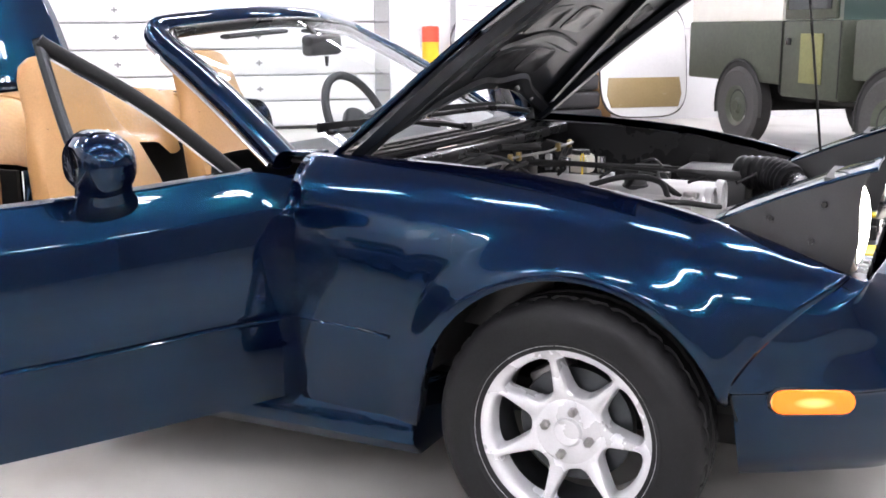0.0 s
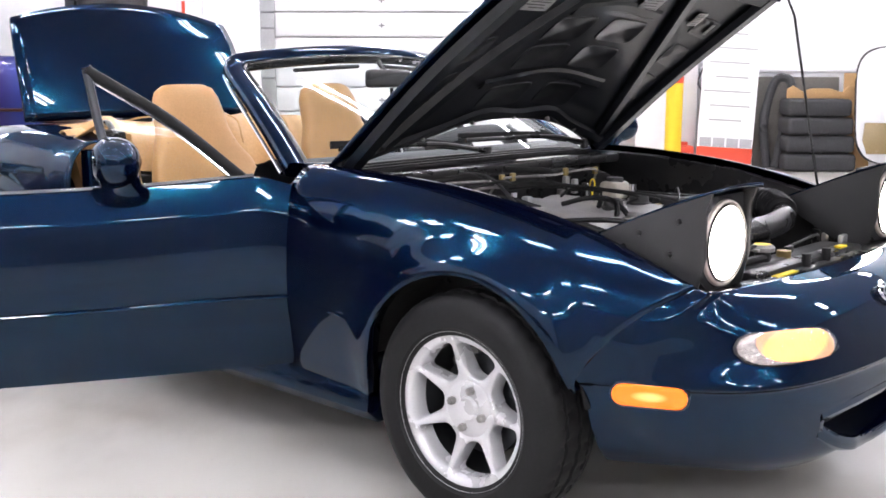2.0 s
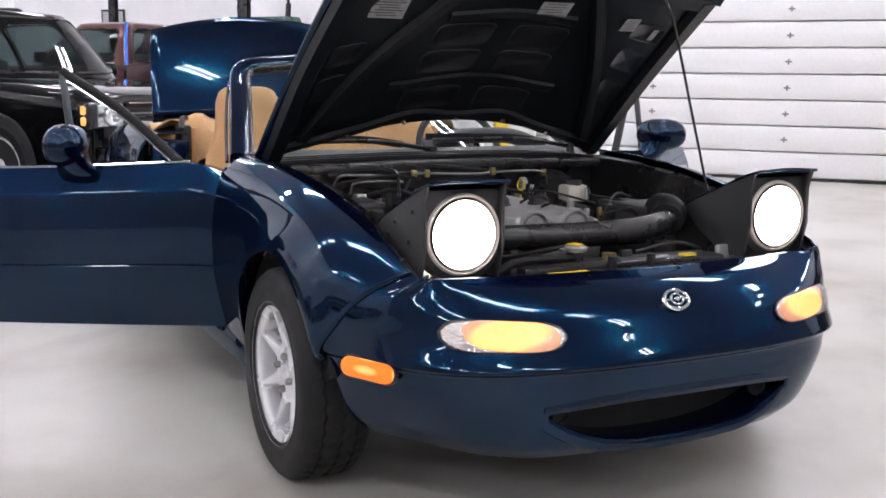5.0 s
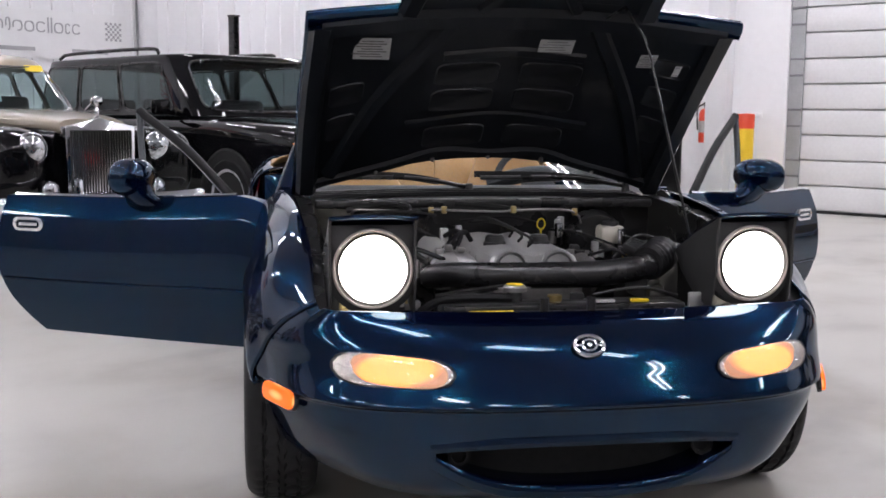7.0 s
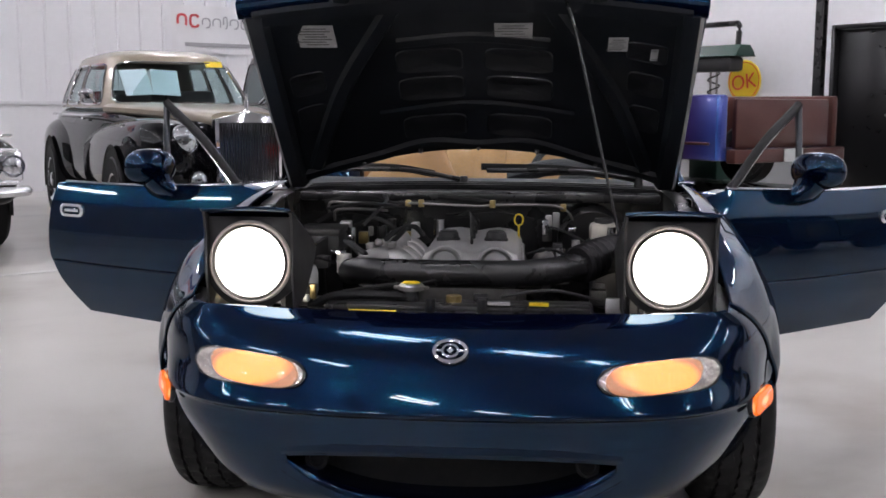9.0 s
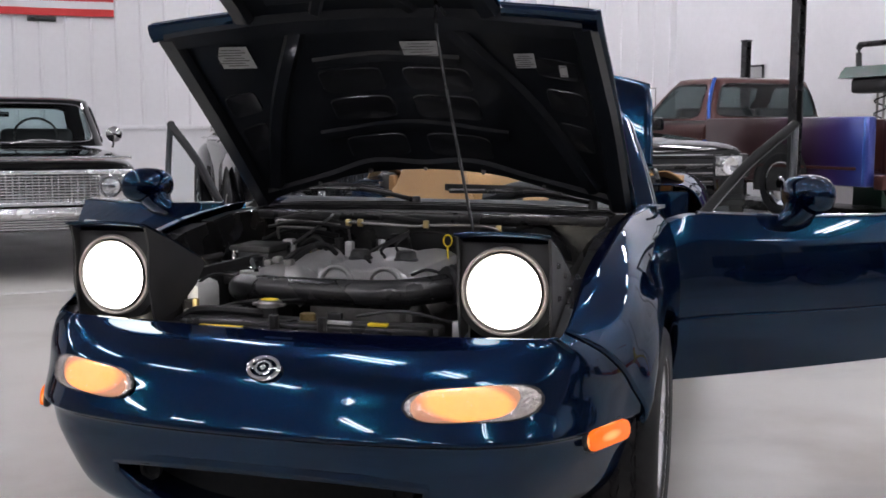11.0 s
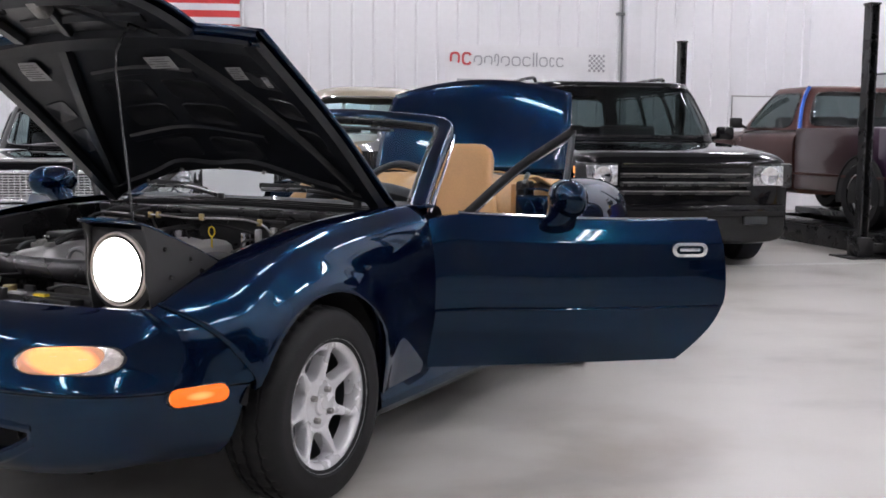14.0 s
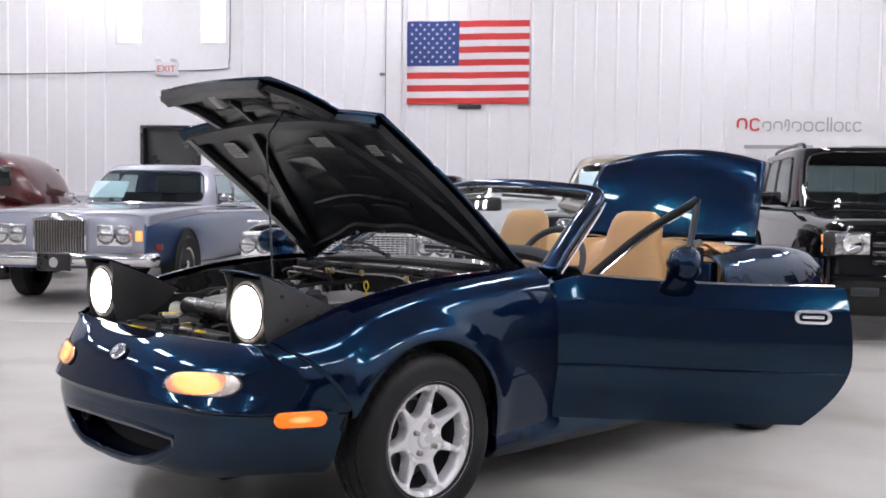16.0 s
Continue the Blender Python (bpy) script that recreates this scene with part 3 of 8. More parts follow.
def fender_sheet(bm, g, side, axle, lip=0.03):
    """A side panel over a grid of points, cut out over the wheel, with a rolled lower edge."""
    cols = []
    for k in range(len(g[0])):
        line = [flared(g[i][k], axle) for i in range(len(g))]
        hit = len(line)
        for i, p in enumerate(line):
            if math.hypot(p.y - axle, p.z - HUB) < ARCH:
                hit = i
                break
        if hit < len(line):
            a, b = line[hit - 1], line[hit]
            da, db = (math.hypot(p.y - axle, p.z - HUB) - ARCH for p in (a, b))
            line = line[:hit] + [a.lerp(b, da / (da - db))]
        # even spacing down the cut line
        run = [0.0]
        for a, b in zip(line, line[1:]):
            run.append(run[-1] + (b - a).length)
        n, col, i = 36, [], 0
        for s in range(n + 1):
            want = run[-1] * s / n
            while i < len(run) - 2 and run[i + 1] < want:
                i += 1
            col.append(line[i].lerp(line[i + 1], (want - run[i]) / max(run[i + 1] - run[i], 1e-6)))
        col.append(col[-1] + Vector((-side * 0.006, 0, 0.004)))
        col.append(col[-1] + Vector((-side * lip, 0, 0.004)))
        cols.append(col)
    sheet(bm, [[c[i] for c in cols] for i in range(len(cols[0]))], flip=side > 0)


# sections from the nose's centre line round the corner and back to the door
NOSE = [
    [(0, -0.578, 0.622), (0.30, -0.568, 0.624), (0.50, -0.556, 0.628), (0.590, -0.552, 0.632)],
    [(0, -0.640, 0.602), (0.30, -0.627, 0.600), (0.505, -0.592, 0.600), (0.612, -0.550, 0.606)],
    [(0, -0.695, 0.557), (0.30, -0.680, 0.554), (0.510, -0.630, 0.552), (0.640, -0.547, 0.560)],
    [(0, -0.731, 0.495), (0.30, -0.714, 0.492), (0.515, -0.657, 0.490), (0.656, -0.543, 0.495)],
    [(0, -0.757, 0.440), (0.30, -0.740, 0.439), (0.526, -0.679, 0.438), (0.670, -0.547, 0.439)],
]
SEAM = [(0.618, -0.520, 0.642), (0.655, -0.492, 0.618), (0.700, -0.440, 0.577), (0.738, -0.382, 0.517), (0.757, -0.330, 0.440)]
FLANK = [
    [(0.622, -0.25, 0.735), (0.635, 0.05, 0.795), (0.645, 0.36, 0.822), (0.655, 0.668, 0.830)],
    [(0.664, -0.25, 0.730), (0.680, 0.05, 0.787), (0.690, 0.36, 0.811), (0.700, 0.668, 0.819)],
    [(0.730, -0.25, 0.682), (0.742, 0.05, 0.735), (0.748, 0.36, 0.754), (0.751, 0.668, 0.763)],
    [(0.770, -0.25, 0.585), (0.782, 0.05, 0.620), (0.784, 0.36, 0.622), (0.783, 0.668, 0.635)],
    [(0.775, -0.25, 0.440), (0.790, 0.05, 0.450), (0.784, 0.36, 0.450), (0.782, 0.668, 0.460)],
]
FENDER = [[NOSE[i][3], SEAM[i]] + FLANK[i] for i in range(5)] + [[(0.664, -0.540, 0.400), (0.755, -0.325, 0.400), (0.765, -0.25, 0.36), (0.745, 0.05, 0.235), (0.738, 0.36, 0.245), (0.735, 0.668, 0.262)]]
QUARTER = [
    [(0.600, 1.79, 0.845), (0.600, 2.10, 0.875), (0.600, 2.45, 0.880), (0.580, 2.80, 0.850), (0.500, 3.10, 0.790)],
    [(0.730, 1.79, 0.840), (0.730, 2.10, 0.865), (0.720, 2.45, 0.868), (0.690, 2.80, 0.835), (0.590, 3.08, 0.770)],
    [(0.800, 1.79, 0.770), (0.805, 2.10, 0.790), (0.800, 2.45, 0.790), (0.760, 2.80, 0.760), (0.650, 3.06, 0.700)],
    [(0.815, 1.79, 0.630), (0.835, 2.10, 0.640), (0.835, 2.45, 0.640), (0.790, 2.80, 0.620), (0.680, 3.06, 0.580)],
    [(0.805, 1.79, 0.450), (0.830, 2.10, 0.450), (0.830, 2.45, 0.450), (0.790, 2.80, 0.450), (0.690, 3.06, 0.440)],
    [(0.735, 1.79, 0.250), (0.740, 2.10, 0.235), (0.740, 2.45, 0.240), (0.720, 2.80, 0.270), (0.640, 3.02, 0.300)],
]
for side in (1, -1):
    bm = bmesh.new()
    fender_sheet(bm, [row[10:][::-1] for row in skin(both(FENDER, side), 10, 7)], side, 0.0)
    thick(part("front_fender", bm, PAINT, car, "glossy dark blue-green fender"), 0.004)
    bm = bmesh.new()
    fender_sheet(bm, skin(both(QUARTER, side), 9, 7), side, AXLE)
    thick(part("rear_fender", bm, PAINT, car), 0.004)
    for axle in (0.0, AXLE):
        bm = bmesh.new()
        arc = [math.radians(12 + 156 * k / 24) for k in range(25)]
        rings(bm, [[(side * x, axle + (ARCH + 0.012) * math.cos(a), HUB + (ARCH + 0.012) * math.sin(a)) for a in arc] for x in (0.755, 0.60, 0.44)], close=False)
        box(bm, side * 0.435, axle, 0.45, 0.012, 0.8, 0.5)
        part("wheel_liner", bm, DEEP_BLACK, car, "black wheel arch liner")
    # rocker and door opening
    bm = bmesh.new()
    prism(bm, [(side * 0.74, 0.245), (side * 0.745, 0.19), (side * 0.70, 0.15), (side * 0.50, 0.15), (side * 0.50, 0.29), (side * 0.66, 0.31), (side * 0.715, 0.295)][::side], 1.42, pose(0, 1.79, 0, 90, 0, 0), bevel=0.008)
    part("rocker", bm, PAINT, car)
    bm = bmesh.new()
    box(bm, side * 0.66, 0.70, 0.52, 0.10, 0.07, 0.52, bevel=0.012)
    part("door_jamb", bm, PAINT, car)
    bm = bmesh.new()
    box(bm, side * 0.67, 1.80, 0.54, 0.16, 0.06, 0.56, bevel=0.012)
    part("door_jamb", bm, PAINT, car)

for side in (1, -1):
    bm = bmesh.new()
    line = [(side * x, y, z) for x, y, z in ((0.7835, 0.660, 0.470), (0.7855, 0.56, 0.466), (0.788, 0.46, 0.458), (0.790, 0.405, 0.452))]
    tube(bm, line, 0.0045, 8, 6)
    part("crease", bm, PAINT, car, "pressed line along the fender")

# bumper cover in one skin, with the mouth left open
CHIN = [
    [(0, -0.756, 0.428), (0.30, -0.739, 0.428), (0.525, -0.678, 0.428), (0.669, -0.546, 0.428), (0.757, -0.327, 0.425)],
    [(0, -0.744, 0.412), (0.30, -0.727, 0.412), (0.514, -0.667, 0.412), (0.656, -0.538, 0.412), (0.746, -0.330, 0.409)],
    [(0, -0.744, 0.350), (0.30, -0.727, 0.350), (0.510, -0.665, 0.352), (0.642, -0.532, 0.355), (0.734, -0.334, 0.355)],
    [(0, -0.730, 0.245), (0.30, -0.711, 0.248), (0.482, -0.644, 0.255), (0.604, -0.508, 0.268), (0.700, -0.338, 0.268)],
    [(0, -0.685, 0.200), (0.30, -0.668, 0.202), (0.458, -0.606, 0.207), (0.565, -0.492, 0.217), (0.655, -0.336, 0.217)],
]
BUMPER = [NOSE[i] + [SEAM[i], FLANK[i][0]] for i in range(5)] + [row + [(row[4][0] + 0.012, row[4][1] + 0.10, row[4][2])] for row in CHIN]
full = [[(-x, y, z) for x, y, z in row[:0:-1]] + row for row in BUMPER]
g = [[flared(p, 0.0, 0.38) for p in row[16:-16]] for row in skin(full, 16, 12)]
g = [[row[0] + Vector((w, 0.004, 0))] + row + [row[-1] + Vector((-w, 0.004, 0))] for row, w in ((row, 0.0008 if i < 46 else 0.03) for i, row in enumerate(g))]
bm = bmesh.new()


MOUTH = 0.372


def mouth_top(x):
    return 0.345 - 0.016 * (abs(x) / MOUTH) ** 3


def mouth_low(x):
    return 0.226 + 0.088 * (abs(x) / MOUTH) ** 2.6


def mouth(i, j):
    p = (g[i][j] + g[i + 1][j + 1]) / 2
    return abs(p.x) < MOUTH - 0.008 and mouth_low(p.x) < p.z < mouth_top(p.x)


def cover_y(x, z):
    """The bumper's foremost surface near x and z."""
    near = min((q for row in g for q in row if q.y < -0.3), key=lambda q: (q.x - x) ** 2 + (q.z - z) ** 2)
    return near.y


sheet(bm, g, flip=True, skip=mouth)
thick(part("front_bumper", bm, PAINT, car, "glossy dark blue-green bumper cover with a wide smiling mouth"), 0.006)
# rolled edge round the mouth, and the lip that juts out below it
steps = [-1 + 2 * k / 24 for k in range(25)]
upper = [(MOUTH * u, mouth_top(MOUTH * u)) for u in steps]
lower = [(MOUTH * u, mouth_low(MOUTH * u)) for u in steps]
bm = bmesh.new()
rings(bm, [[(x, cover_y(x, z + 0.014) + dy, z + dz) for x, z in upper] for dy, dz in ((-0.001, 0.018), (-0.003, 0.004), (0.004, -0.008), (0.03, -0.014), (0.12, -0.012))], close=False)
part("mouth_rim", bm, PAINT, car, "rolled upper edge of the mouth")
bm = bmesh.new()
rings(bm, [[(x, cover_y(x, z - 0.014) + (dy if dy > 0 else dy * (1 - abs(x / MOUTH) ** 3)) , z + dz) for x, z in lower] for dy, dz in ((0.12, -0.002), (0.03, 0.004), (-0.003, 0.008), (-0.013, 0.004), (-0.019, -0.006), (-0.019, -0.016), (-0.012, -0.026), (0.006, -0.032))], close=False)
part("chin_lip", bm, PAINT, car, "glossy lip curving up below the mouth")
bm = bmesh.new()
box(bm, 0, -0.60, 0.298, 0.86, 0.012, 0.16)
for x in (-0.30, 0.30):
    lathe(bm, [(0.0, 0.0), (0.026, 0.0), (0.026, 0.012), (0.018, 0.012), (0.016, 0.002)], pose(x, -0.665, 0.305, 90, 0, 0), 20)
part("mouth_mesh", bm, DEEP_BLACK, car, "dark opening behind the bumper mouth")
bm = bmesh.new()
box(bm, 0, 0.0, 0.19, 0.80, 1.1, 0.03)
box(bm, 0, 1.75, 0.175, 1.2, 2.4, 0.03)
part("underbody", bm, DEEP_BLACK, car)
# badge: a plain oval ring with a bar
em = pose(0, -0.702, 0.563, 52, 0, 0)
bm = bmesh.new()
rings(bm, [[em @ Vector(((0.035 + r * math.cos(b)) * math.cos(a), (0.025 + r * math.cos(b)) * math.sin(a), r * math.sin(b))) for a in (2 * math.pi * k / 32 for k in range(32))] for r, b in ((0.005, math.pi * q / 4) for q in range(9))])
rings(bm, [[em @ Vector(((0.017 + r * math.cos(b)) * math.cos(a), (0.014 + r * math.cos(b)) * math.sin(a), 0.003 + r * math.sin(b))) for a in (2 * math.pi * k / 24 for k in range(24))] for r, b in ((0.003, math.pi * q / 4) for q in range(9))])
for a in (0, 180):
    box(bm, 0.026 * math.cos(radians(a)), 0, 0.002, 0.016, 0.005, 0.005, em, 0.001)
box(bm, 0, 0, 0.003, 0.012, 0.012, 0.008, em @ pose(0, 0, 0, 0, 0, 45), 0.002)
part("badge", bm, CHROME, car, "small oval chrome badge")

# lamps in the bumper
nose = [p for row in g for p in row if 0.24 < p.x < 0.66 and 0.44 < p.z < 0.58]


def nose_terms(x, z):
    x, z = (x - 0.45) * 5, (z - 0.51) * 10
    return [1, x, z, x * x, x * z, z * z, x ** 3, x * x * z, x * z * z, z ** 3, x ** 4]


nose_fit = np.linalg.lstsq(np.array([nose_terms(p.x, p.z) for p in nose]), np.array([p.y for p in nose]), rcond=None)[0]


def nose_y(x, z):
    """The bumper's surface over x and z."""
    return float(np.dot(nose_terms(abs(x), z), nose_fit))


def signal_sheet(bm, side, u0, u1, bulge, grow=1.0):
    """A rounded lens lying on the bumper, u from -1 (inner end) to 1 (outer end)."""
    rows = []
    for j in range(11):
        v = -1 + j / 5
        row = []
        n = 48 if bulge > 0.01 else 24
        for i in range(n + 1):
            u = u0 + (u1 - u0) * i / n
            half = 0.037 * grow * max(1e-4, 1 - abs(u) ** 5) ** 0.5
            x = side * (0.4535 + 0.137 * grow * u)
            z = 0.509 + 0.004 * u + half * v * (0.92 + 0.08 * u)
            dome = max(0.0, (1 - v ** 4) * (1 - abs(u) ** 6)) ** 0.5
            row.append((x, nose_y(x, z) - 0.004 - bulge * dome - (0.0012 * dome * math.cos(math.pi * i) if bulge > 0.01 else 0), z))
        rows.append(row)
    sheet(bm, rows, flip=side < 0)


for side in (1, -1):
    bm = bmesh.new()
    signal_sheet(bm, side, -0.995, 0.995, 0.001, 1.025)
    holder = part("turn_signal_rim", bm, SATIN_BLACK, car, "dark rim of the front turn signal")
    bm = bmesh.new()
    signal_sheet(bm, side, -0.985, 0.985, 0.002, 0.985)
    part("reflector", bm, REFLECTOR, holder, "pale reflector of the signal")
    bm = bmesh.new()
    signal_sheet(bm, side, -0.99, 0.99, 0.004, 0.80)
    bmesh.ops.translate(bm, verts=bm.verts, vec=(side * -0.012, 0, 0))
    bmesh.ops.scale(bm, verts=bm.verts, vec=(1, 1, 1.22), space=Matrix.Translation((0, 0, -0.508)))
    bmesh.ops.translate(bm, verts=bm.verts, vec=(0, -0.0065, 0))
    part("amber_insert", bm, LENS_GLOW, holder, "lit amber part behind the lens")
    bm = bmesh.new()
    signal_sheet(bm, side, -0.99, 0.99, 0.016)
    part("clear_lens", bm, SIGNAL_LENS, holder, "clear ribbed signal lens")
    m = pose(side * 0.704, -0.472, 0.410, 0, 0, side * 64.5) @ pose(0, 0, 0, 84, 0, 0)
    bm = bmesh.new()
    prism(bm, stadium(0.172, 0.056, 6), 0.012, pose(0, 0, -0.006), 0.003)
    rim = part("side_marker_rim", bm, SATIN_BLACK, car, "", m)
    bm = bmesh.new()
    prism(bm, stadium(0.162, 0.047, 6), 0.016, pose(0, 0, 0), 0.006)
    part("lens", bm, MARKER_GLOW, rim, "lit amber side marker lens")

# pop-up headlamps
for side in (1, -1):
    pod = part("headlamp_pod", bmesh.new(), BLACK_PLASTIC, car, "raised black pop-up headlamp housing")
    for x in (0.383, 0.587):
        bm = bmesh.new()
        poly = [(-0.505, 0.605), (-0.528, 0.700), (-0.522, 0.800), (-0.540, 0.845), (-0.42, 0.799), (-0.30, 0.748), (-0.250, 0.725), (-0.30, 0.676), (-0.40, 0.622)]
        prism(bm, poly, 0.006, Matrix(((0, 0, 1, side * x - 0.003), (1, 0, 0, 0), (0, 1, 0, 0), (0, 0, 0, 1))), 0.002)
        part("side_cheek", bm, BLACK_PLASTIC, pod, "black plastic cheek with bolts")
    bm = bmesh.new()
    lid = [[(side * x, y, z + 0.006 * (1 - ((x - 0.482) / 0.125) ** 2)) for x in (0.380, 0.43, 0.484, 0.538, 0.590)] for y, z in ((-0.550, 0.850), (-0.50, 0.834), (-0.42, 0.802), (-0.34, 0.768), (-0.245, 0.725))]
    sheet(bm, skin(lid, 4, 4), flip=side < 0)
    thick(part("lid", bm, PAINT, pod, "painted headlamp lid"), 0.007)
    bm = bmesh.new()
    mb = pose(side * 0.484, -0.505, 0.722, 90, 0, 0)
    outer = [(0.1015 * max(-1, min(1, (1.45 if math.sin(a) > 0 else 1.12) * math.cos(a))), 0.103 * max(-1.02, min(1.02, (1.45 if math.sin(a) > 0 else 1.12) * math.sin(a)))) for a in (2 * math.pi * (k + 0.5) / 48 for k in range(48))]
    inner = [(0.098 * math.cos(a), 0.098 * math.sin(a)) for a in (2 * math.pi * (k + 0.5) / 48 for k in range(48))]
    rings(bm, [[mb @ Vector((x, y, z)) for x, y in lp] for lp, z in ((outer, -0.05), (outer, 0.0), (inner, 0.006), (inner, -0.05))])
    part("face", bm, BLACK_PLASTIC, pod)
    bm = bmesh.new()
    lathe(bm, [(0.0865, -0.012), (0.0875, 0.010), (0.0895, 0.0145), (0.0925, 0.016), (0.0965, 0.013), (0.0985, 0.004), (0.098, -0.02)], mb, 56)
    part("retaining_ring", bm, LAMP_RING, pod, "pale retaining ring with the lamp's warm glow put into its colour")
    # Black ring puts the dark gap round the lens into colour
    bm = bmesh.new()
    lathe(bm, [(0.080, 0.012), (0.0835, 0.018), (0.086, 0.014), (0.087, -0.008)], mb, 56)
    part("lens_gap_ring", bm, SATIN_BLACK, pod, "black ring standing in for the dark gap round the lens")
    bm = bmesh.new()
    lathe(bm, [(0.0, 0.034), (0.03, 0.0325), (0.06, 0.027), (0.081, 0.016), (0.081, -0.01)], mb)
    part("lens", tidy(bm), LAMP_ON, pod, "round headlamp lens, lit white")
    for y, z in ((-0.44, 0.70), (-0.36, 0.74), (-0.32, 0.705), (-0.46, 0.775)):
        bm = bmesh.new()
        cyl(bm, (side * 0.589, y, z), (side * 0.597, y, z), 0.007, 0.005, 10)
        part("bolt", bm, SATIN_BLACK, pod)

# hood, swung up on its rear hinges
OPEN = 37.4
HOOD = pose(0, 0.615, 0.818, 0, 0, 0) @ pose(0, 0, 0, -OPEN, 0, 0)  # local -y runs forward, z is the outside


def hood_point(s, t, dz=0.0, inset=0.0):
    """s from -1 to 1 across, t from 0 at the rear edge, 1 at the lamp notches, 2 at the nose."""
    if t <= 1:
        d = t * 0.886 + (1 - t) * (0.17 * (1 - s * s) - 0.02)
        half = 0.652 - 0.030 * t
    else:
        d = 0.886 + (t - 1) * 0.280 * (1 - 0.06 * s * s)
        half = 0.622 - 0.02 * (t - 1)
    up = 0.056 * (1 - s * s) * (1 - 0.4 * max(t - 1, 0)) - 0.085 * max(t - 1, 0) ** 1.4 + 0.018 * math.sin(math.pi * min(t, 1))
    return Vector((s * (half - inset), -d, up + dz))


S_COLS = [-1, -0.9, -0.78, -0.68, -0.585, -0.45, -0.3, -0.15, 0, 0.15, 0.3, 0.45, 0.585, 0.68, 0.78, 0.9, 1]
T_ROWS = [k / 12 for k in range(13)] + [1 + k / 6 for k in range(1, 7)]
bm = bmesh.new()
sheet(bm, [[hood_point(s, t) for s in S_COLS] for t in T_ROWS], skip=lambda i, j: i >= 12 and not 4 <= j <= 11)
hood = part("hood", bm, PAINT, car, "open hood, dark blue-green outside", HOOD)
thick(hood, 0.012)
bm = bmesh.new()
sheet(bm, [[hood_point(s * 0.985, max(t, 0.02), -0.019) for s in S_COLS] for t in T_ROWS], flip=True, skip=lambda i, j: i >= 12 and not 4 <= j <= 11)
inner = part("inner_panel", bm, EMBOSS, hood, "black pressed inner hood panel")


def rib(pts, w=0.035, h=0.02):
    b = bmesh.new()
    line = smooth_line([hood_point(s, t, -0.022) for s, t in pts], 6)
    loops = []
    for i, p in enumerate(line):
        d = (line[min(i + 1, len(line) - 1)] - line[max(i - 1, 0)]).normalized()
        sd = d.cross(Vector((0, 0, 1))).normalized()
        loops.append([p + sd * w, p + sd * w * 0.6 + Vector((0, 0, -h)), p - sd * w * 0.6 + Vector((0, 0, -h)), p - sd * w])
    rings(b, loops, cap0=True, cap1=True)
    part("rib", tidy(b), EMBOSS, hood)


rib([(-0.93, 0.04), (-0.94, 0.5), (-0.93, 0.97)], 0.035)
rib([(0.93, 0.04), (0.94, 0.5), (0.93, 0.97)], 0.035)
rib([(-0.93, 0.955), (-0.5, 0.955), (-0.2, 0.955), (0.2, 0.955), (0.5, 0.955), (0.93, 0.955)], 0.04)
rib([(-0.55, 1.0), (-0.53, 1.5), (-0.52, 1.95)], 0.03)
rib([(0.55, 1.0), (0.53, 1.5), (0.52, 1.95)], 0.03)
rib([(-0.52, 1.92), (0, 1.94), (0.52, 1.92)], 0.035, 0.028)
rib([(-0.82, 0.10), (-0.62, 0.50), (-0.34, 0.93)], 0.026)
rib([(0.82, 0.10), (0.62, 0.50), (0.34, 0.93)], 0.026)
rib([(-0.90, 0.07), (-0.5, 0.05), (-0.25, 0.09), (0.0, 0.06), (0.25, 0.09), (0.5, 0.05), (0.90, 0.07)], 0.022, 0.012)
rib([(-0.34, 0.72), (0, 0.74), (0.34, 0.72)], 0.022, 0.007)
rib([(-0.46, 0.30), (0, 0.32), (0.46, 0.30)], 0.022, 0.007)
rib([(-0.40, 1.30), (0, 1.33), (0.40, 1.30)], 0.022, 0.008)
rib([(-0.22, 1.02), (-0.12, 1.45), (0.0, 1.85)], 0.018, 0.014)
rib([(0.22, 1.02), (0.12, 1.45), (0.0, 1.85)], 0.018, 0.014)


def recess(s0, s1, t0, t1):
    """A pressed field between the ribs where the back of the outer skin shows."""
    b = bmesh.new()
    outline = [(math.copysign(abs(math.cos(a)) ** 0.35, math.cos(a)), math.copysign(abs(math.sin(a)) ** 0.35, math.sin(a))) for a in (2 * math.pi * (k + 0.5) / 32 for k in range(32))]
    loops = [[hood_point((s0 + s1) / 2 + q * u * (s1 - s0) / 2, (t0 + t1) / 2 + q * v * (t1 - t0) / 2, dz) for u, v in outline] for q, dz in ((1.0, -0.0192), (0.97, -0.0222), (0.90, -0.0222), (0.84, -0.0204), (0.01, -0.0204))]
    rings(b, loops)
    part("recess", tidy(b), RECESS, hood, "glossy dark field of the inner hood")


for t0, t1 in ((0.12, 0.26), (0.36, 0.50), (0.53, 0.67)):
    recess(-0.36, -0.05, t0, t1)
    recess(0.05, 0.36, t0, t1)
for t0, t1 in ((0.30, 0.46), (0.50, 0.64), (0.68, 0.80)):
    recess(0.70 + 0.10 * (0.46 - t0), 0.86, t0, t1 - 0.02)
    if t1 < 0.7:
        recess(-0.86, -0.70 - 0.10 * (0.46 - t0), t0, t1 - 0.02)


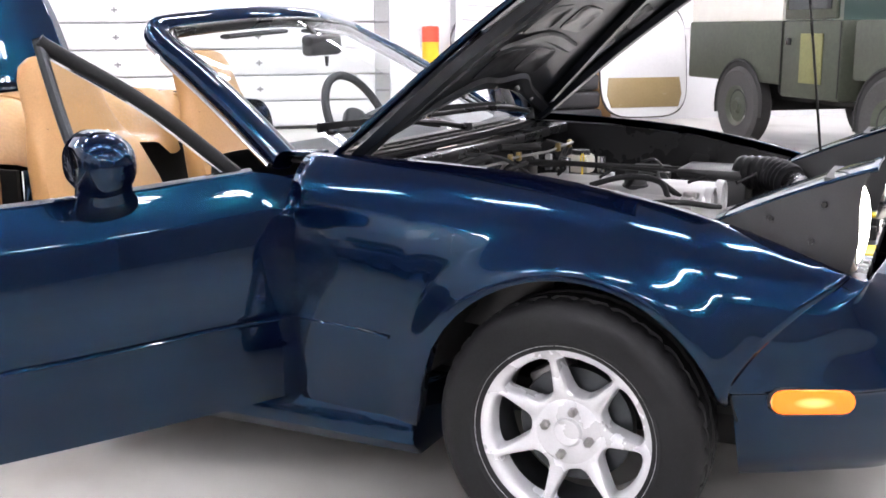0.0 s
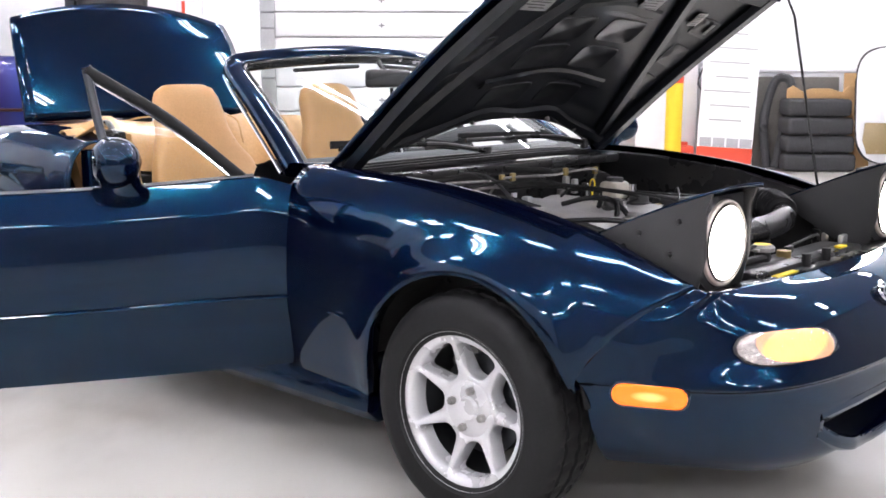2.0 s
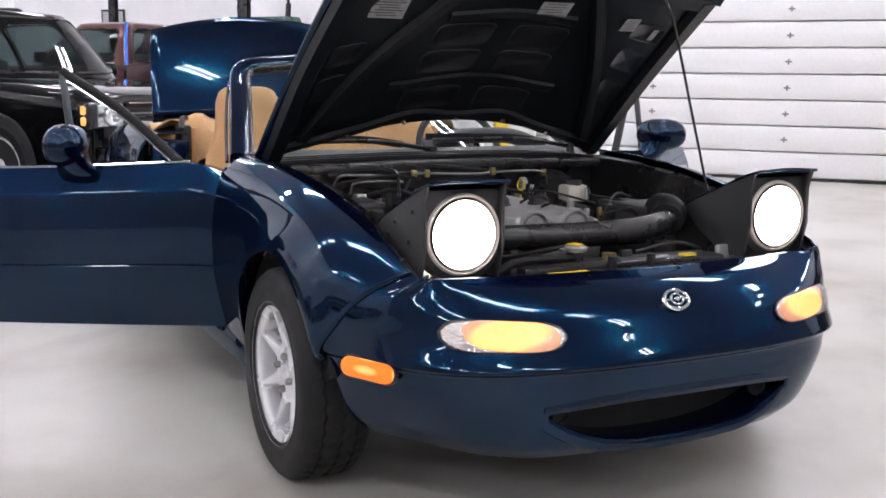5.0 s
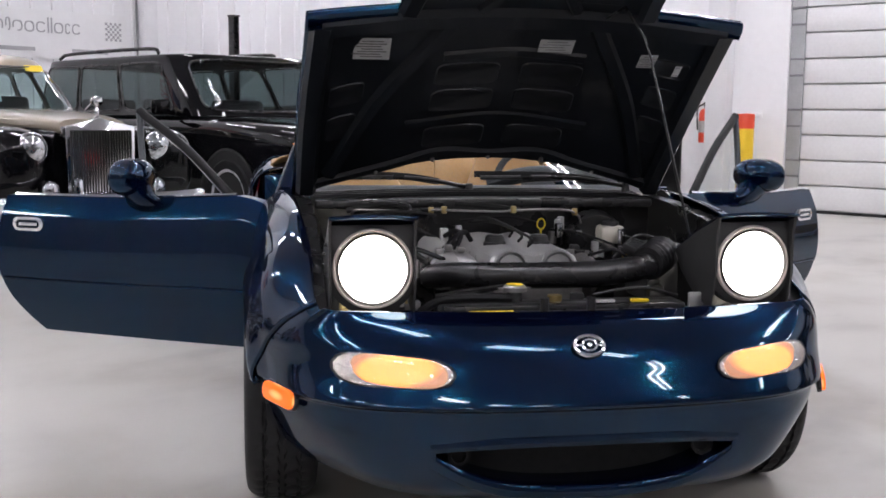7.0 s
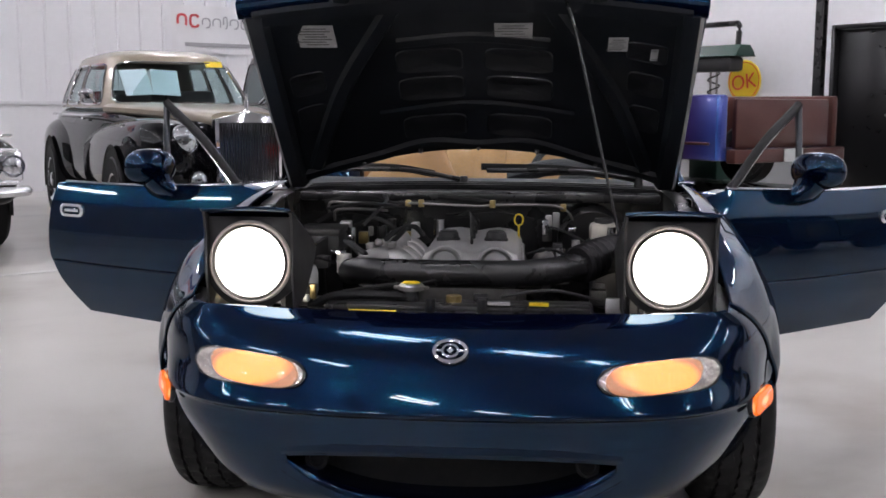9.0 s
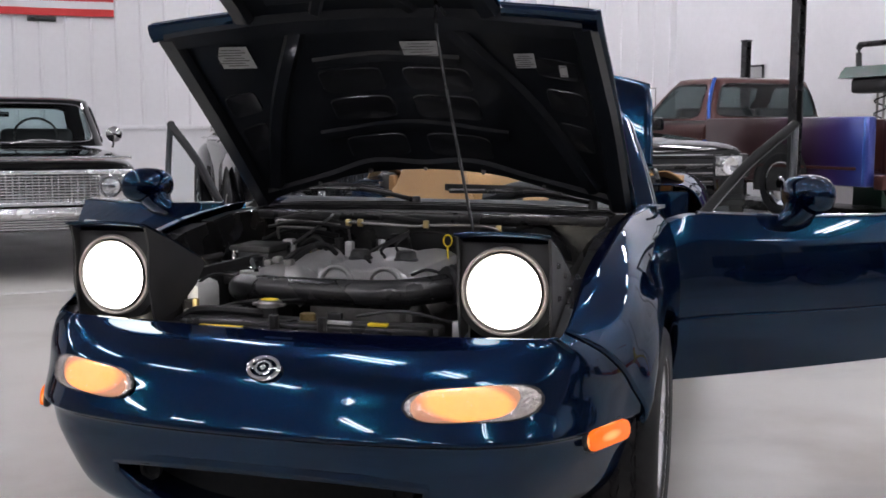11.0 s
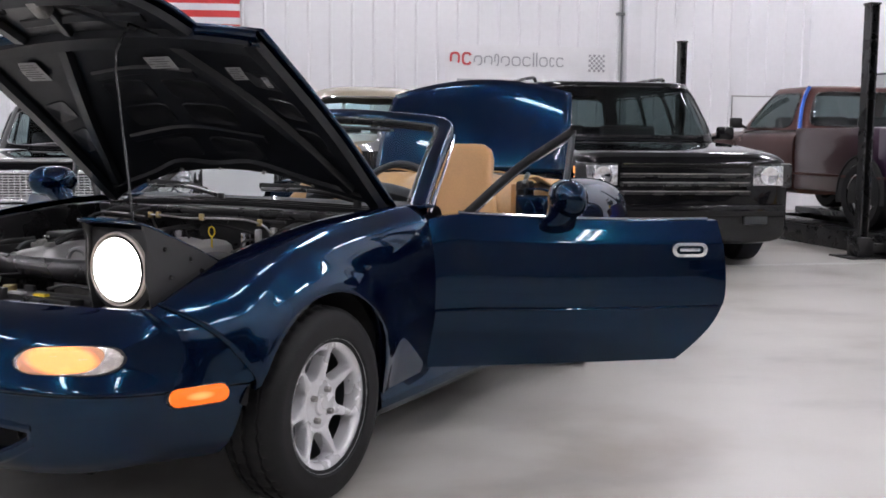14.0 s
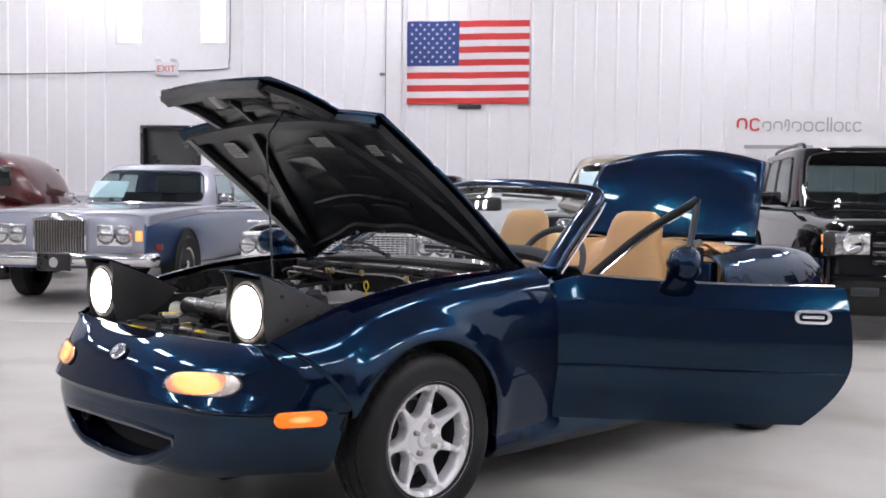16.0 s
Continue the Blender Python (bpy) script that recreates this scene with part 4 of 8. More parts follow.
def hood_label(s, t, w, h, bars, mt=PAPER, turn=0):
    p = hood_point(s, t, -0.023)
    m = Matrix.Translation(p) @ pose(0, 0, 0, 180, 0, turn)
    bm = bmesh.new()
    box(bm, 0, 0, 0.002, w, h, 0.002, m)
    lab = part("label", bm, mt, hood, "printed sticker", smooth=0)
    for k in range(bars):
        bm = bmesh.new()
        box(bm, (-0.04 if k % 3 == 2 else 0.0) * w * 4, h * (0.36 - 0.72 * k / max(bars - 1, 1)), 0.0035, w * (0.8 if k % 3 else 0.6), h * 0.035, 0.001, m)
        part("print", bm, INK, lab, "", smooth=0)


hood_label(-0.690, 0.815, 0.105, 0.090, 7)
hood_label(0.182, 0.785, 0.105, 0.062, 5)
hood_label(0.640, 0.760, 0.054, 0.056, 6)
hood_label(0.800, 0.735, 0.020, 0.046, 2)
for s, t in ((-0.97, 0.02), (-0.6, 0.02), (-0.3, 0.03), (0.0, 0.03), (0.3, 0.03), (0.6, 0.02), (0.97, 0.02)):
    bm = bmesh.new()
    p = hood_point(s * 0.96, t + 0.02, -0.026)
    cyl(bm, p, p + Vector((0, 0, -0.012)), 0.008, 0.006, 10)
    part("clip", bm, STEEL, hood, "bright panel clip")
for side in (1, -1):
    bm = bmesh.new()
    rings(bm, [[hood_point(side * (0.60 + 0.395 * k / 12), 1.0, dz) + Vector((0, dy, 0)) for k in range(13)] for dy, dz in ((0.0, 0.001), (-0.010, -0.002), (-0.016, -0.010), (-0.014, -0.020), (0.002, -0.030), (0.030, -0.034))], close=False)
    part("notch_flange", bm, PAINT, hood, "rolled painted edge over the lamp")
# Black discs put the shade of round holes into colour
for s, t, r in ((-0.30, 1.30, 0.022), (0.30, 1.30, 0.022), (-0.40, 1.62, 0.016), (0.40, 1.62, 0.016), (-0.10, 1.70, 0.013), (0.10, 1.70, 0.013)):
    bm = bmesh.new()
    p = hood_point(s, t, -0.0205)
    lathe(bm, [(0.0, 0.002), (r * 0.86, 0.002), (r, -0.003), (r * 1.25, 0.001)], Matrix.Translation(p), 20)
    part("hole", bm, DEEP_BLACK, hood, "black disc painting a shaded round hole in the inner panel")
bm = bmesh.new()
box(bm, 0, 0, 0, 0.05, 0.07, 0.04, Matrix.Translation(hood_point(0, 1.8, -0.05)), 0.008)
part("striker", bm, STEEL, hood, "hood latch striker")
bm = bmesh.new()
tube(bm, [(0.41, -0.358, 0.645), (0.40, -0.354, 0.70), (0.275, -0.297, 1.25), (0.262, -0.28, 1.30), (0.235, -0.20, 1.385), HOOD @ hood_point(0.36, 0.985, -0.03)], 0.0038, 8, 1)
part("prop_rod", bm, SATIN_BLACK, car, "thin black hood prop rod")

# engine bay
bm = bmesh.new()
for side in (1, -1):
    wall = [[(side * x, y, z) for y, x, z in ((0.60, 0.60, zz), (0.30, 0.60, zz), (0.0, 0.585, zz - 0.03), (-0.25, 0.575, zz - 0.085), (-0.50, 0.585, zz - 0.19))] for zz in (0.805, 0.70, 0.45)]
    sheet(bm, wall)
    top = [[(side * (0.642 - 0.012 * k), y, z) for y, z in ((0.62, 0.812), (0.36, 0.806), (0.05, 0.778), (-0.25, 0.718), (-0.52, 0.622))] for k in (0, 4)]
    sheet(bm, top)
    cyl(bm, (side * 0.50, 0.02, 0.40), (side * 0.50, 0.02, 0.66), 0.10, 0.085, 24)
    cyl(bm, (side * 0.50, 0.02, 0.66), (side * 0.50, 0.02, 0.675), 0.06, 0.05, 24)
box(bm, 0, 0.03, 0.30, 1.04, 1.06, 0.02)
part("inner_fender", bm, SATIN_BLACK, car, "black inner fenders and strut towers")
bm = bmesh.new()
sheet(bm, [[(x, 0.50 + 0.06 * (abs(x) / 0.6) ** 2, z) for x in (-0.62, -0.3, 0, 0.3, 0.62)] for z in (0.81, 0.60, 0.30)])
box(bm, 0, 0.49, 0.795, 1.16, 0.05, 0.03, bevel=0.008)
part("firewall", bm, SATIN_BLACK, car)
bm = bmesh.new()
box(bm, 0, -0.515, 0.598, 1.18, 0.05, 0.03, bevel=0.008)
box(bm, 0, -0.49, 0.615, 0.62, 0.05, 0.022, bevel=0.006)
for x in (-0.02, 0.02):
    cyl(bm, (x * 3, -0.52, 0.61), (x * 3, -0.52, 0.645), 0.012, seg=10)
part("radiator_support", bm, SATIN_BLACK, car)
rad = part("radiator", (lambda b: (box(b, 0, -0.425, 0.45, 0.62, 0.05, 0.30, bevel=0.01), box(b, 0, -0.425, 0.607, 0.64, 0.062, 0.03, bevel=0.01), cyl(b, (-0.115, -0.428, 0.61), (-0.115, -0.428, 0.65), 0.02, seg=14), b)[3])(bmesh.new()), BLACK_PLASTIC, car, "black radiator with end tanks")
bm = bmesh.new()
lathe(bm, [(0.0, 0.016), (0.024, 0.016), (0.031, 0.010), (0.031, 0.0), (0.0, 0.0)], pose(-0.115, -0.428, 0.648), 20)
box(bm, -0.115, -0.428, 0.653, 0.085, 0.016, 0.008, bevel=0.003)
part("cap", tidy(bm), STEEL, rad, "radiator cap")
bm = bmesh.new()
lathe(bm, [(0.0, 0.0175), (0.022, 0.0175)], pose(-0.115, -0.428, 0.648), 20)
part("cap_label", bm, YELLOW, rad, "yellow cap label", smooth=0)
for x, y, z, w, mt in ((-0.195, -0.528, 0.612, 0.11, YELLOW), (0.095, -0.505, 0.632, 0.058, PAPER), (0.19, -0.505, 0.632, 0.045, YELLOW)):
    bm = bmesh.new()
    box(bm, x, y, z, w, 0.018, 0.006, pose(0, 0, 0))
    part("label", bm, mt, rad, "coloured sticker", smooth=0)
bm = bmesh.new()
tube(bm, [(-0.36, -0.44, 0.60), (-0.30, -0.445, 0.632), (-0.20, -0.44, 0.635), (-0.10, -0.435, 0.63)], 0.011, 8, 6)
part("overflow_hose", bm, RUBBER, rad, "black overflow hose")

engine = part("engine_block", (lambda b: (box(b, 0.01, 0.14, 0.52, 0.30, 0.56, 0.24, bevel=0.03), box(b, 0.01, -0.16, 0.52, 0.26, 0.06, 0.22, bevel=0.02), b)[2])(bmesh.new()), STEEL, car, "cast engine block")
bm = bmesh.new()
prof = [(-0.134, 0.645), (-0.134, 0.672), (-0.124, 0.694), (-0.100, 0.707), (-0.060, 0.711), (-0.028, 0.707), (0.0, 0.701), (0.028, 0.707), (0.060, 0.711), (0.100, 0.707), (0.124, 0.694), (0.134, 0.672), (0.134, 0.645)]
rings(bm, [[(0.01 + px * q, y, 0.645 + (pz - 0.645) * q) for px, pz in prof] for y, q in ((-0.132, 0.90), (-0.124, 0.98), (-0.10, 1.0), (0.36, 1.0), (0.38, 0.95))], close=False, cap0=True, cap1=True)
box(bm, 0.01, 0.13, 0.648, 0.285, 0.53, 0.022, bevel=0.006)
part("valve_cover", tidy(bm), CAST, engine, "grey cast aluminium twin-cam valve cover")
for x in (-0.058, 0.078):
    bm = bmesh.new()
    lathe(bm, [(0.0, 0.004), (0.034, 0.004), (0.037, -0.002), (0.040, -0.002), (0.042, 0.010), (0.048, 0.010), (0.050, 0.0), (0.050, -0.01)], pose(x, -0.134, 0.668, 90, 0, 0), 30)
    part("cam_cap", tidy(bm), CAST, engine)
    bm = bmesh.new()
    lathe(bm, [(0.0, 0.030), (0.022, 0.030), (0.028, 0.024), (0.030, 0.010), (0.034, 0.008), (0.034, -0.01)], pose(x - 0.005, 0.06, 0.706), 20)
    part("filler_cap", tidy(bm), BLACK_PLASTIC, engine, "black cap on the cam housing")
for k in range(9):
    bm = bmesh.new()
    x, y = ((-0.118, 0.138)[k % 2], -0.06 + 0.1 * (k // 2))
    cyl(bm, (x, y, 0.655), (x, y, 0.676), 0.007, seg=6)
    part("cover_bolt", bm, STEEL, engine)
for k in range(4):
    bm = bmesh.new()
    tube(bm, [(0.01, 0.30 - 0.12 * k, 0.715), (0.01, 0.28 - 0.12 * k, 0.742), (-0.02, 0.36, 0.745 + 0.004 * k), (-0.07, 0.44, 0.735)], 0.0042, 8, 5)
    part("plug_lead", bm, DEEP_BLACK, engine, "black plug lead")
bm = bmesh.new()
rings(bm, [[(0.134 + (0.013 + 0.0024 * math.cos(b)) * math.cos(a), 0.27 + 0.0024 * math.sin(b), 0.745 + (0.017 + 0.0024 * math.cos(b)) * math.sin(a)) for a in (2 * math.pi * k / 16 for k in range(16))] for b in (2 * math.pi * q / 8 for q in range(9))])
cyl(bm, (0.134, 0.27, 0.62), (0.134, 0.27, 0.728), 0.003, seg=8)
part("dipstick", bm, YELLOW, engine, "yellow dipstick loop")
bm = bmesh.new()
tube(bm, [(-0.30, -0.21, 0.655), (-0.255, -0.275, 0.668), (-0.18, -0.315, 0.672), (-0.02, -0.325, 0.672), (0.14, -0.325, 0.674), (0.24, -0.315, 0.684), (0.31, -0.27, 0.694)], 0.034, 18, 8)
part("intake_pipe", bm, SATIN_BLACK, engine, "black crossover intake pipe")
bm = bmesh.new()
box(bm, 0.0, -0.300, 0.640, 0.40, 0.03, 0.014, bevel=0.004)
part("pipe_bracket", bm, SATIN_BLACK, engine)
bm = bmesh.new()
line = smooth_line([(0.29, -0.285, 0.692), (0.345, -0.225, 0.705), (0.385, -0.13, 0.70)], 9)
loops = []
for i, p in enumerate(line):
    d = (line[min(i + 1, len(line) - 1)] - line[max(i - 1, 0)]).normalized()
    sd, r = d.cross(Vector((0, 0, 1))).normalized(), 0.046 + 0.004 * (i % 2)
    loops.append([p + r * math.cos(a) * sd + r * math.sin(a) * sd.cross(d) for a in (2 * math.pi * k / 18 for k in range(18))])
rings(bm, loops, cap0=True, cap1=True)
part("bellows", bm, RUBBER, engine, "ribbed rubber intake bellows")
bm = bmesh.new()
box(bm, 0.42, -0.06, 0.62, 0.17, 0.20, 0.13, bevel=0.02)
box(bm, 0.42, -0.06, 0.695, 0.18, 0.21, 0.03, bevel=0.01)
part("air_box", bm, BLACK_PLASTIC, engine, "black air filter box")
bm = bmesh.new()
tube(bm, [(-0.15, -0.10, 0.62), (-0.19, -0.11, 0.665), (-0.225, -0.03, 0.675), (-0.23, 0.13, 0.675), (-0.23, 0.26, 0.675)], 0.040, 14, 6)
for k in range(4):
    tube(bm, [(-0.23, -0.03 + 0.1 * k, 0.67), (-0.18, -0.03 + 0.1 * k, 0.665), (-0.12, -0.03 + 0.1 * k, 0.60)], 0.02, 10, 4)
cyl(bm, (-0.225, -0.06, 0.67), (-0.265, -0.20, 0.655), 0.048, 0.042, 18)
part("intake_manifold", bm, CAST, engine, "cast aluminium intake manifold")
for x, z in ((-0.26, 0.712), (-0.235, 0.722), (-0.20, 0.715), (-0.28, 0.69)):
    bm = bmesh.new()
    box(bm, x, -0.12, z, 0.022, 0.03, 0.016, bevel=0.004)
    part("throttle_fitting", bm, STEEL, engine)
bm = bmesh.new()
tube(bm, [(0.17, -0.08, 0.60), (0.21, -0.03, 0.63), (0.21, 0.2, 0.63), (0.19, 0.30, 0.57)], 0.03, 12, 5, 1.4)
part("heat_shield", bm, STEEL, engine, "worn steel exhaust shield")
for r, y, x in ((0.06, -0.205, -0.11), (0.045, -0.205, 0.13), (0.07, -0.205, 0.01)):
    bm = bmesh.new()
    lathe(bm, [(0.0, 0.02), (r * 0.5, 0.02), (r, 0.016), (r * 0.93, 0.008), (r, 0.0), (0.0, 0.0)], pose(x, y, 0.50 if r != 0.07 else 0.42, 90, 0, 0), 24)
    part("pulley", tidy(bm), SATIN_BLACK, engine)
# bay fittings
bm = bmesh.new()
box(bm, 0.395, 0.36, 0.700, 0.085, 0.075, 0.06, bevel=0.014)
res = part("fluid_reservoir", bm, WHITE_PLASTIC, car, "milky brake fluid reservoir")
bm = bmesh.new()
lathe(bm, [(0.0, 0.018), (0.028, 0.018), (0.03, 0.0)], pose(0.395, 0.36, 0.725), 18)
part("cap", tidy(bm), BLACK_PLASTIC, res)
bm = bmesh.new()
cyl(bm, (0.365, 0.47, 0.665), (0.365, 0.40, 0.66), 0.11, 0.10, 26)
cyl(bm, (0.365, 0.40, 0.655), (0.365, 0.22, 0.645), 0.026, seg=14)
part("brake_booster", bm, SATIN_BLACK, car, "black brake booster")
bm = bmesh.new()
box(bm, -0.47, -0.20, 0.620, 0.15, 0.13, 0.10, bevel=0.025)
cyl(bm, (-0.49, -0.20, 0.66), (-0.49, -0.20, 0.695), 0.026, seg=16)
part("washer_tank", bm, mat("washer_white", (0.74, 0.75, 0.74), 0.45, vary=0.06), car, "white washer fluid tank")
bm = bmesh.new()
box(bm, -0.46, 0.24, 0.665, 0.13, 0.16, 0.08, bevel=0.012)
box(bm, -0.46, 0.24, 0.712, 0.135, 0.165, 0.02, bevel=0.006)
part("fuse_box", bm, BLACK_PLASTIC, car, "black fuse box")
bm = bmesh.new()
box(bm, 0.46, 0.16, 0.66, 0.12, 0.12, 0.07, bevel=0.01)
part("relay_box", bm, BLACK_PLASTIC, car)
bm = bmesh.new()
lathe(bm, [(0.0, 0.20), (0.035, 0.20), (0.042, 0.18), (0.042, 0.03), (0.03, 0.0)], pose(0.47, -0.33, 0.47), 20)
part("canister", tidy(bm), BLACK_PLASTIC, car, "black canister")
bm = bmesh.new()
tube(bm, [(-0.225, 0.40, 0.72), (-0.215, 0.36, 0.775), (-0.19, 0.345, 0.785), (0.0, 0.33, 0.780), (0.06, 0.318, 0.785), (0.22, 0.33, 0.785), (0.28, 0.36, 0.765), (0.30, 0.38, 0.735)], 0.004, 8, 6)
pipe = part("metal_pipe", bm, STEEL, car, "plated metal pipe along the firewall")
for x, y, z in ((-0.212, 0.352, 0.783), (0.053, 0.315, 0.788), (-0.17, 0.345, 0.785), (0.27, 0.355, 0.775)):
    bm = bmesh.new()
    box(bm, x, y, z, 0.018, 0.012, 0.024, bevel=0.003)
    part("clamp", bm, BRASS, pipe)
for pts in (((-0.47, 0.40, 0.74), (-0.46, 0.36, 0.782), (-0.40, 0.34, 0.786), (-0.30, 0.345, 0.782), (-0.24, 0.35, 0.775)), ((-0.44, 0.33, 0.73), (-0.43, 0.31, 0.765), (-0.36, 0.295, 0.770), (-0.27, 0.31, 0.765))):
    bm = bmesh.new()
    tube(bm, pts, 0.0042, 8, 5)
    part("fuel_pipe", bm, STEEL, car, "plated pipe at the firewall")
for pts in (((-0.20, 0.14, 0.725), (-0.185, 0.06, 0.748), (-0.18, -0.02, 0.745), (-0.21, -0.09, 0.712)), ((-0.135, 0.06, 0.72), (-0.16, 0.03, 0.748), (-0.20, -0.04, 0.742), (-0.24, -0.07, 0.71))):
    bm = bmesh.new()
    tube(bm, pts, 0.0075, 10, 6)
    part("vacuum_hose", bm, RUBBER, car, "black vacuum hose")
rnd = random.Random(7)
HOSE = [((-0.40, 0.42, 0.70), (-0.30, 0.30, 0.74), (-0.22, 0.20, 0.71)), ((-0.5, 0.34, 0.72), (-0.42, 0.40, 0.755), (-0.28, 0.44, 0.73)),
        ((0.20, 0.42, 0.71), (0.26, 0.28, 0.715), (0.34, 0.15, 0.69)), ((0.30, 0.05, 0.66), (0.40, 0.12, 0.72), (0.52, 0.20, 0.70)),
        ((-0.34, -0.05, 0.64), (-0.40, -0.15, 0.68), (-0.42, -0.25, 0.66)), ((-0.30, -0.32, 0.62), (-0.22, -0.39, 0.645), (-0.14, -0.42, 0.66)),
        ((0.10, -0.40, 0.63), (0.22, -0.42, 0.65), (0.34, -0.38, 0.62)), ((-0.36, 0.10, 0.66), (-0.34, 0.02, 0.70), (-0.28, -0.08, 0.67)),
        ((0.45, -0.02, 0.68), (0.50, -0.20, 0.66), (0.50, -0.36, 0.62)), ((-0.52, 0.10, 0.70), (-0.54, -0.05, 0.69), (-0.52, -0.22, 0.63)),
        ((-0.10, 0.44, 0.74), (0.05, 0.40, 0.755), (0.18, 0.43, 0.73)), ((0.02, -0.26, 0.66), (-0.10, -0.38, 0.655), (-0.28, -0.40, 0.63)),
        ((-0.48, 0.40, 0.78), (-0.36, 0.36, 0.80), (-0.24, 0.40, 0.77)), ((-0.46, 0.30, 0.77), (-0.34, 0.26, 0.79), (-0.20, 0.33, 0.77)),
        ((-0.30, 0.44, 0.80), (-0.28, 0.34, 0.79), (-0.33, 0.20, 0.73)), ((-0.12, 0.42, 0.80), (0.02, 0.37, 0.79), (0.10, 0.40, 0.77)),
        ((0.16, -0.16, 0.70), (0.22, -0.20, 0.72), (0.28, -0.16, 0.69)), ((-0.26, -0.20, 0.70), (-0.32, -0.10, 0.715), (-0.36, 0.06, 0.70)),
        ((0.35, -0.44, 0.62), (0.44, -0.40, 0.66), (0.52, -0.30, 0.66)), ((-0.35, 0.46, 0.77), (-0.1, 0.47, 0.78), (0.3, 0.46, 0.77))]
for pts in HOSE:
    bm = bmesh.new()
    tube(bm, pts, rnd.choice((0.004, 0.005, 0.007, 0.010)), 8, 7)
    part("hose", bm, rnd.choice((DEEP_BLACK, BLACK_PLASTIC, RUBBER)), car, "black rubber hose")
for k in range(150):
    x, y = rnd.uniform(-0.54, 0.54), rnd.uniform(-0.44, 0.46)
    if (-0.18 < x < 0.20 and -0.38 < y < 0.38) or (-0.34 < x < 0.40 and -0.36 < y < -0.22):
        continue
    z = 0.60 + 0.10 * (y + 0.45) / 0.9 + rnd.uniform(-0.04, 0.03)
    bm = bmesh.new()
    if k % 3:
        box(bm, x, y, z, rnd.uniform(0.012, 0.045), rnd.uniform(0.012, 0.045), rnd.uniform(0.015, 0.05), bevel=0.004)
    else:
        cyl(bm, (x, y, z - 0.03), (x, y, z + 0.02), rnd.uniform(0.01, 0.022), seg=12)
    part("fitting", bm, rnd.choice((BLACK_PLASTIC, SATIN_BLACK, STEEL, CHROME, BRASS, CAST)), car)

# cowl, windscreen and its frame
def cowl_point(x, back):
    """x across the car, back from 0 at the hood to 1 at the windscreen."""
    arc = 1 - (x / 0.63) ** 2
    return Vector((x, 0.60 - 0.115 * arc + 0.14 * back * (1 - 0.25 * arc), 0.806 + 0.012 * back + 0.022 * arc))


bm = bmesh.new()
sheet(bm, [[cowl_point(-0.645 + 1.29 * k / 30, j / 8) for k in range(31)] for j in range(9)])
cowl = thick(part("cowl_panel", bm, COWL, car, "black cowl vent panel"), 0.01)
for back in (0.14, 0.42, 0.70):
    bm = bmesh.new()
    tube(bm, [cowl_point(-0.58 + 1.16 * k / 10, back) + Vector((0, 0, 0.001)) for k in range(11)], 0.007, 8, 3, 0.6)
    part("cowl_rib", bm, COWL, cowl)
for k in range(18):
    x = -0.46 + k * 0.054
    bm = bmesh.new()
    p, q = cowl_point(x - 0.018, 0.56), cowl_point(x + 0.018, 0.56)
    tube(bm, [p + Vector((0, 0, -0.001)), q + Vector((0, 0, -0.001))], 0.009, 6, 1, 0.35)
    part("cowl_vent", bm, DEEP_BLACK, cowl)
for side in (1, -1):
    bm = bmesh.new()
    prism(bm, [(0, 0), (0.055, 0.0), (0.075, 0.085), (0.02, 0.12), (-0.01, 0.06)], 0.012, pose(side * 0.655, 0.662, 0.822, 0, 0, 0), 0.003)
    part("cowl_corner", bm, PAINT, car)


def screen_point(u, v, push=0.0):
    """u from -1 to 1 across, v from 0 at the base to 1 at the header."""
    half = 0.655 + (0.515 - 0.655) * v
    bow = (1 - u * u) * (0.115 - 0.035 * v)
    y0, z0 = 0.735 + 0.50 * v, 0.822 + (1.118 - 0.822) * v + 0.012 * math.sin(math.pi * v)
    crown = 0.035 * (1 - u * u) * v
    n = Vector((0, -0.51, 0.86))
    return Vector((u * half, y0 - bow, z0 + crown)) + n * push


bm = bmesh.new()
sheet(bm, [[screen_point(u / 10 * 0.965, v / 6 * 0.95 + 0.02) for u in range(-10, 11)] for v in range(7)])
pane = part("windscreen", bm, GLASS, car, "clear curved windscreen")
pane.visible_shadow = False
frame_bar = smooth_line([screen_point(-1, 0), screen_point(-1.0, 0.33), screen_point(-1.0, 0.66), screen_point(-1.0, 0.88), screen_point(-0.965, 0.985), screen_point(-0.85, 1.01), screen_point(-0.4, 1.01), screen_point(0, 1.01), screen_point(0.4, 1.01), screen_point(0.85, 1.01), screen_point(0.965, 0.985), screen_point(1.0, 0.88), screen_point(1.0, 0.66), screen_point(1.0, 0.33), screen_point(1, 0)], 6)
mid = Vector((0, 0.95, 0.97))


def frame_loops(wide, deep, shift):
    loops = []
    for i, p in enumerate(frame_bar):
        d = (frame_bar[min(i + 1, len(frame_bar) - 1)] - frame_bar[max(i - 1, 0)]).normalized()
        n = Vector((0, -0.51, 0.86))
        n = (n - d * n.dot(d)).normalized()
        s = d.cross(n).normalized()
        if s.dot(p - mid) < 0:
            s = -s
        loops.append([p + s * (shift + wide * math.copysign(abs(math.cos(a)) ** 0.6, math.cos(a))) + n * (deep * math.copysign(abs(math.sin(a)) ** 0.6, math.sin(a)) - deep * 0.5) for a in (2 * math.pi * k / 16 for k in range(16))])
    return loops


bm = bmesh.new()
rings(bm, frame_loops(0.033, 0.026, 0.012), cap0=True, cap1=True)
frame_ob = part("windscreen_frame", tidy(bm), PAINT, car, "blue-green windscreen frame")
bm = bmesh.new()
rings(bm, frame_loops(0.010, 0.013, -0.024), cap0=True, cap1=True)
part("rubber_seal", tidy(bm), SATIN_BLACK, frame_ob)
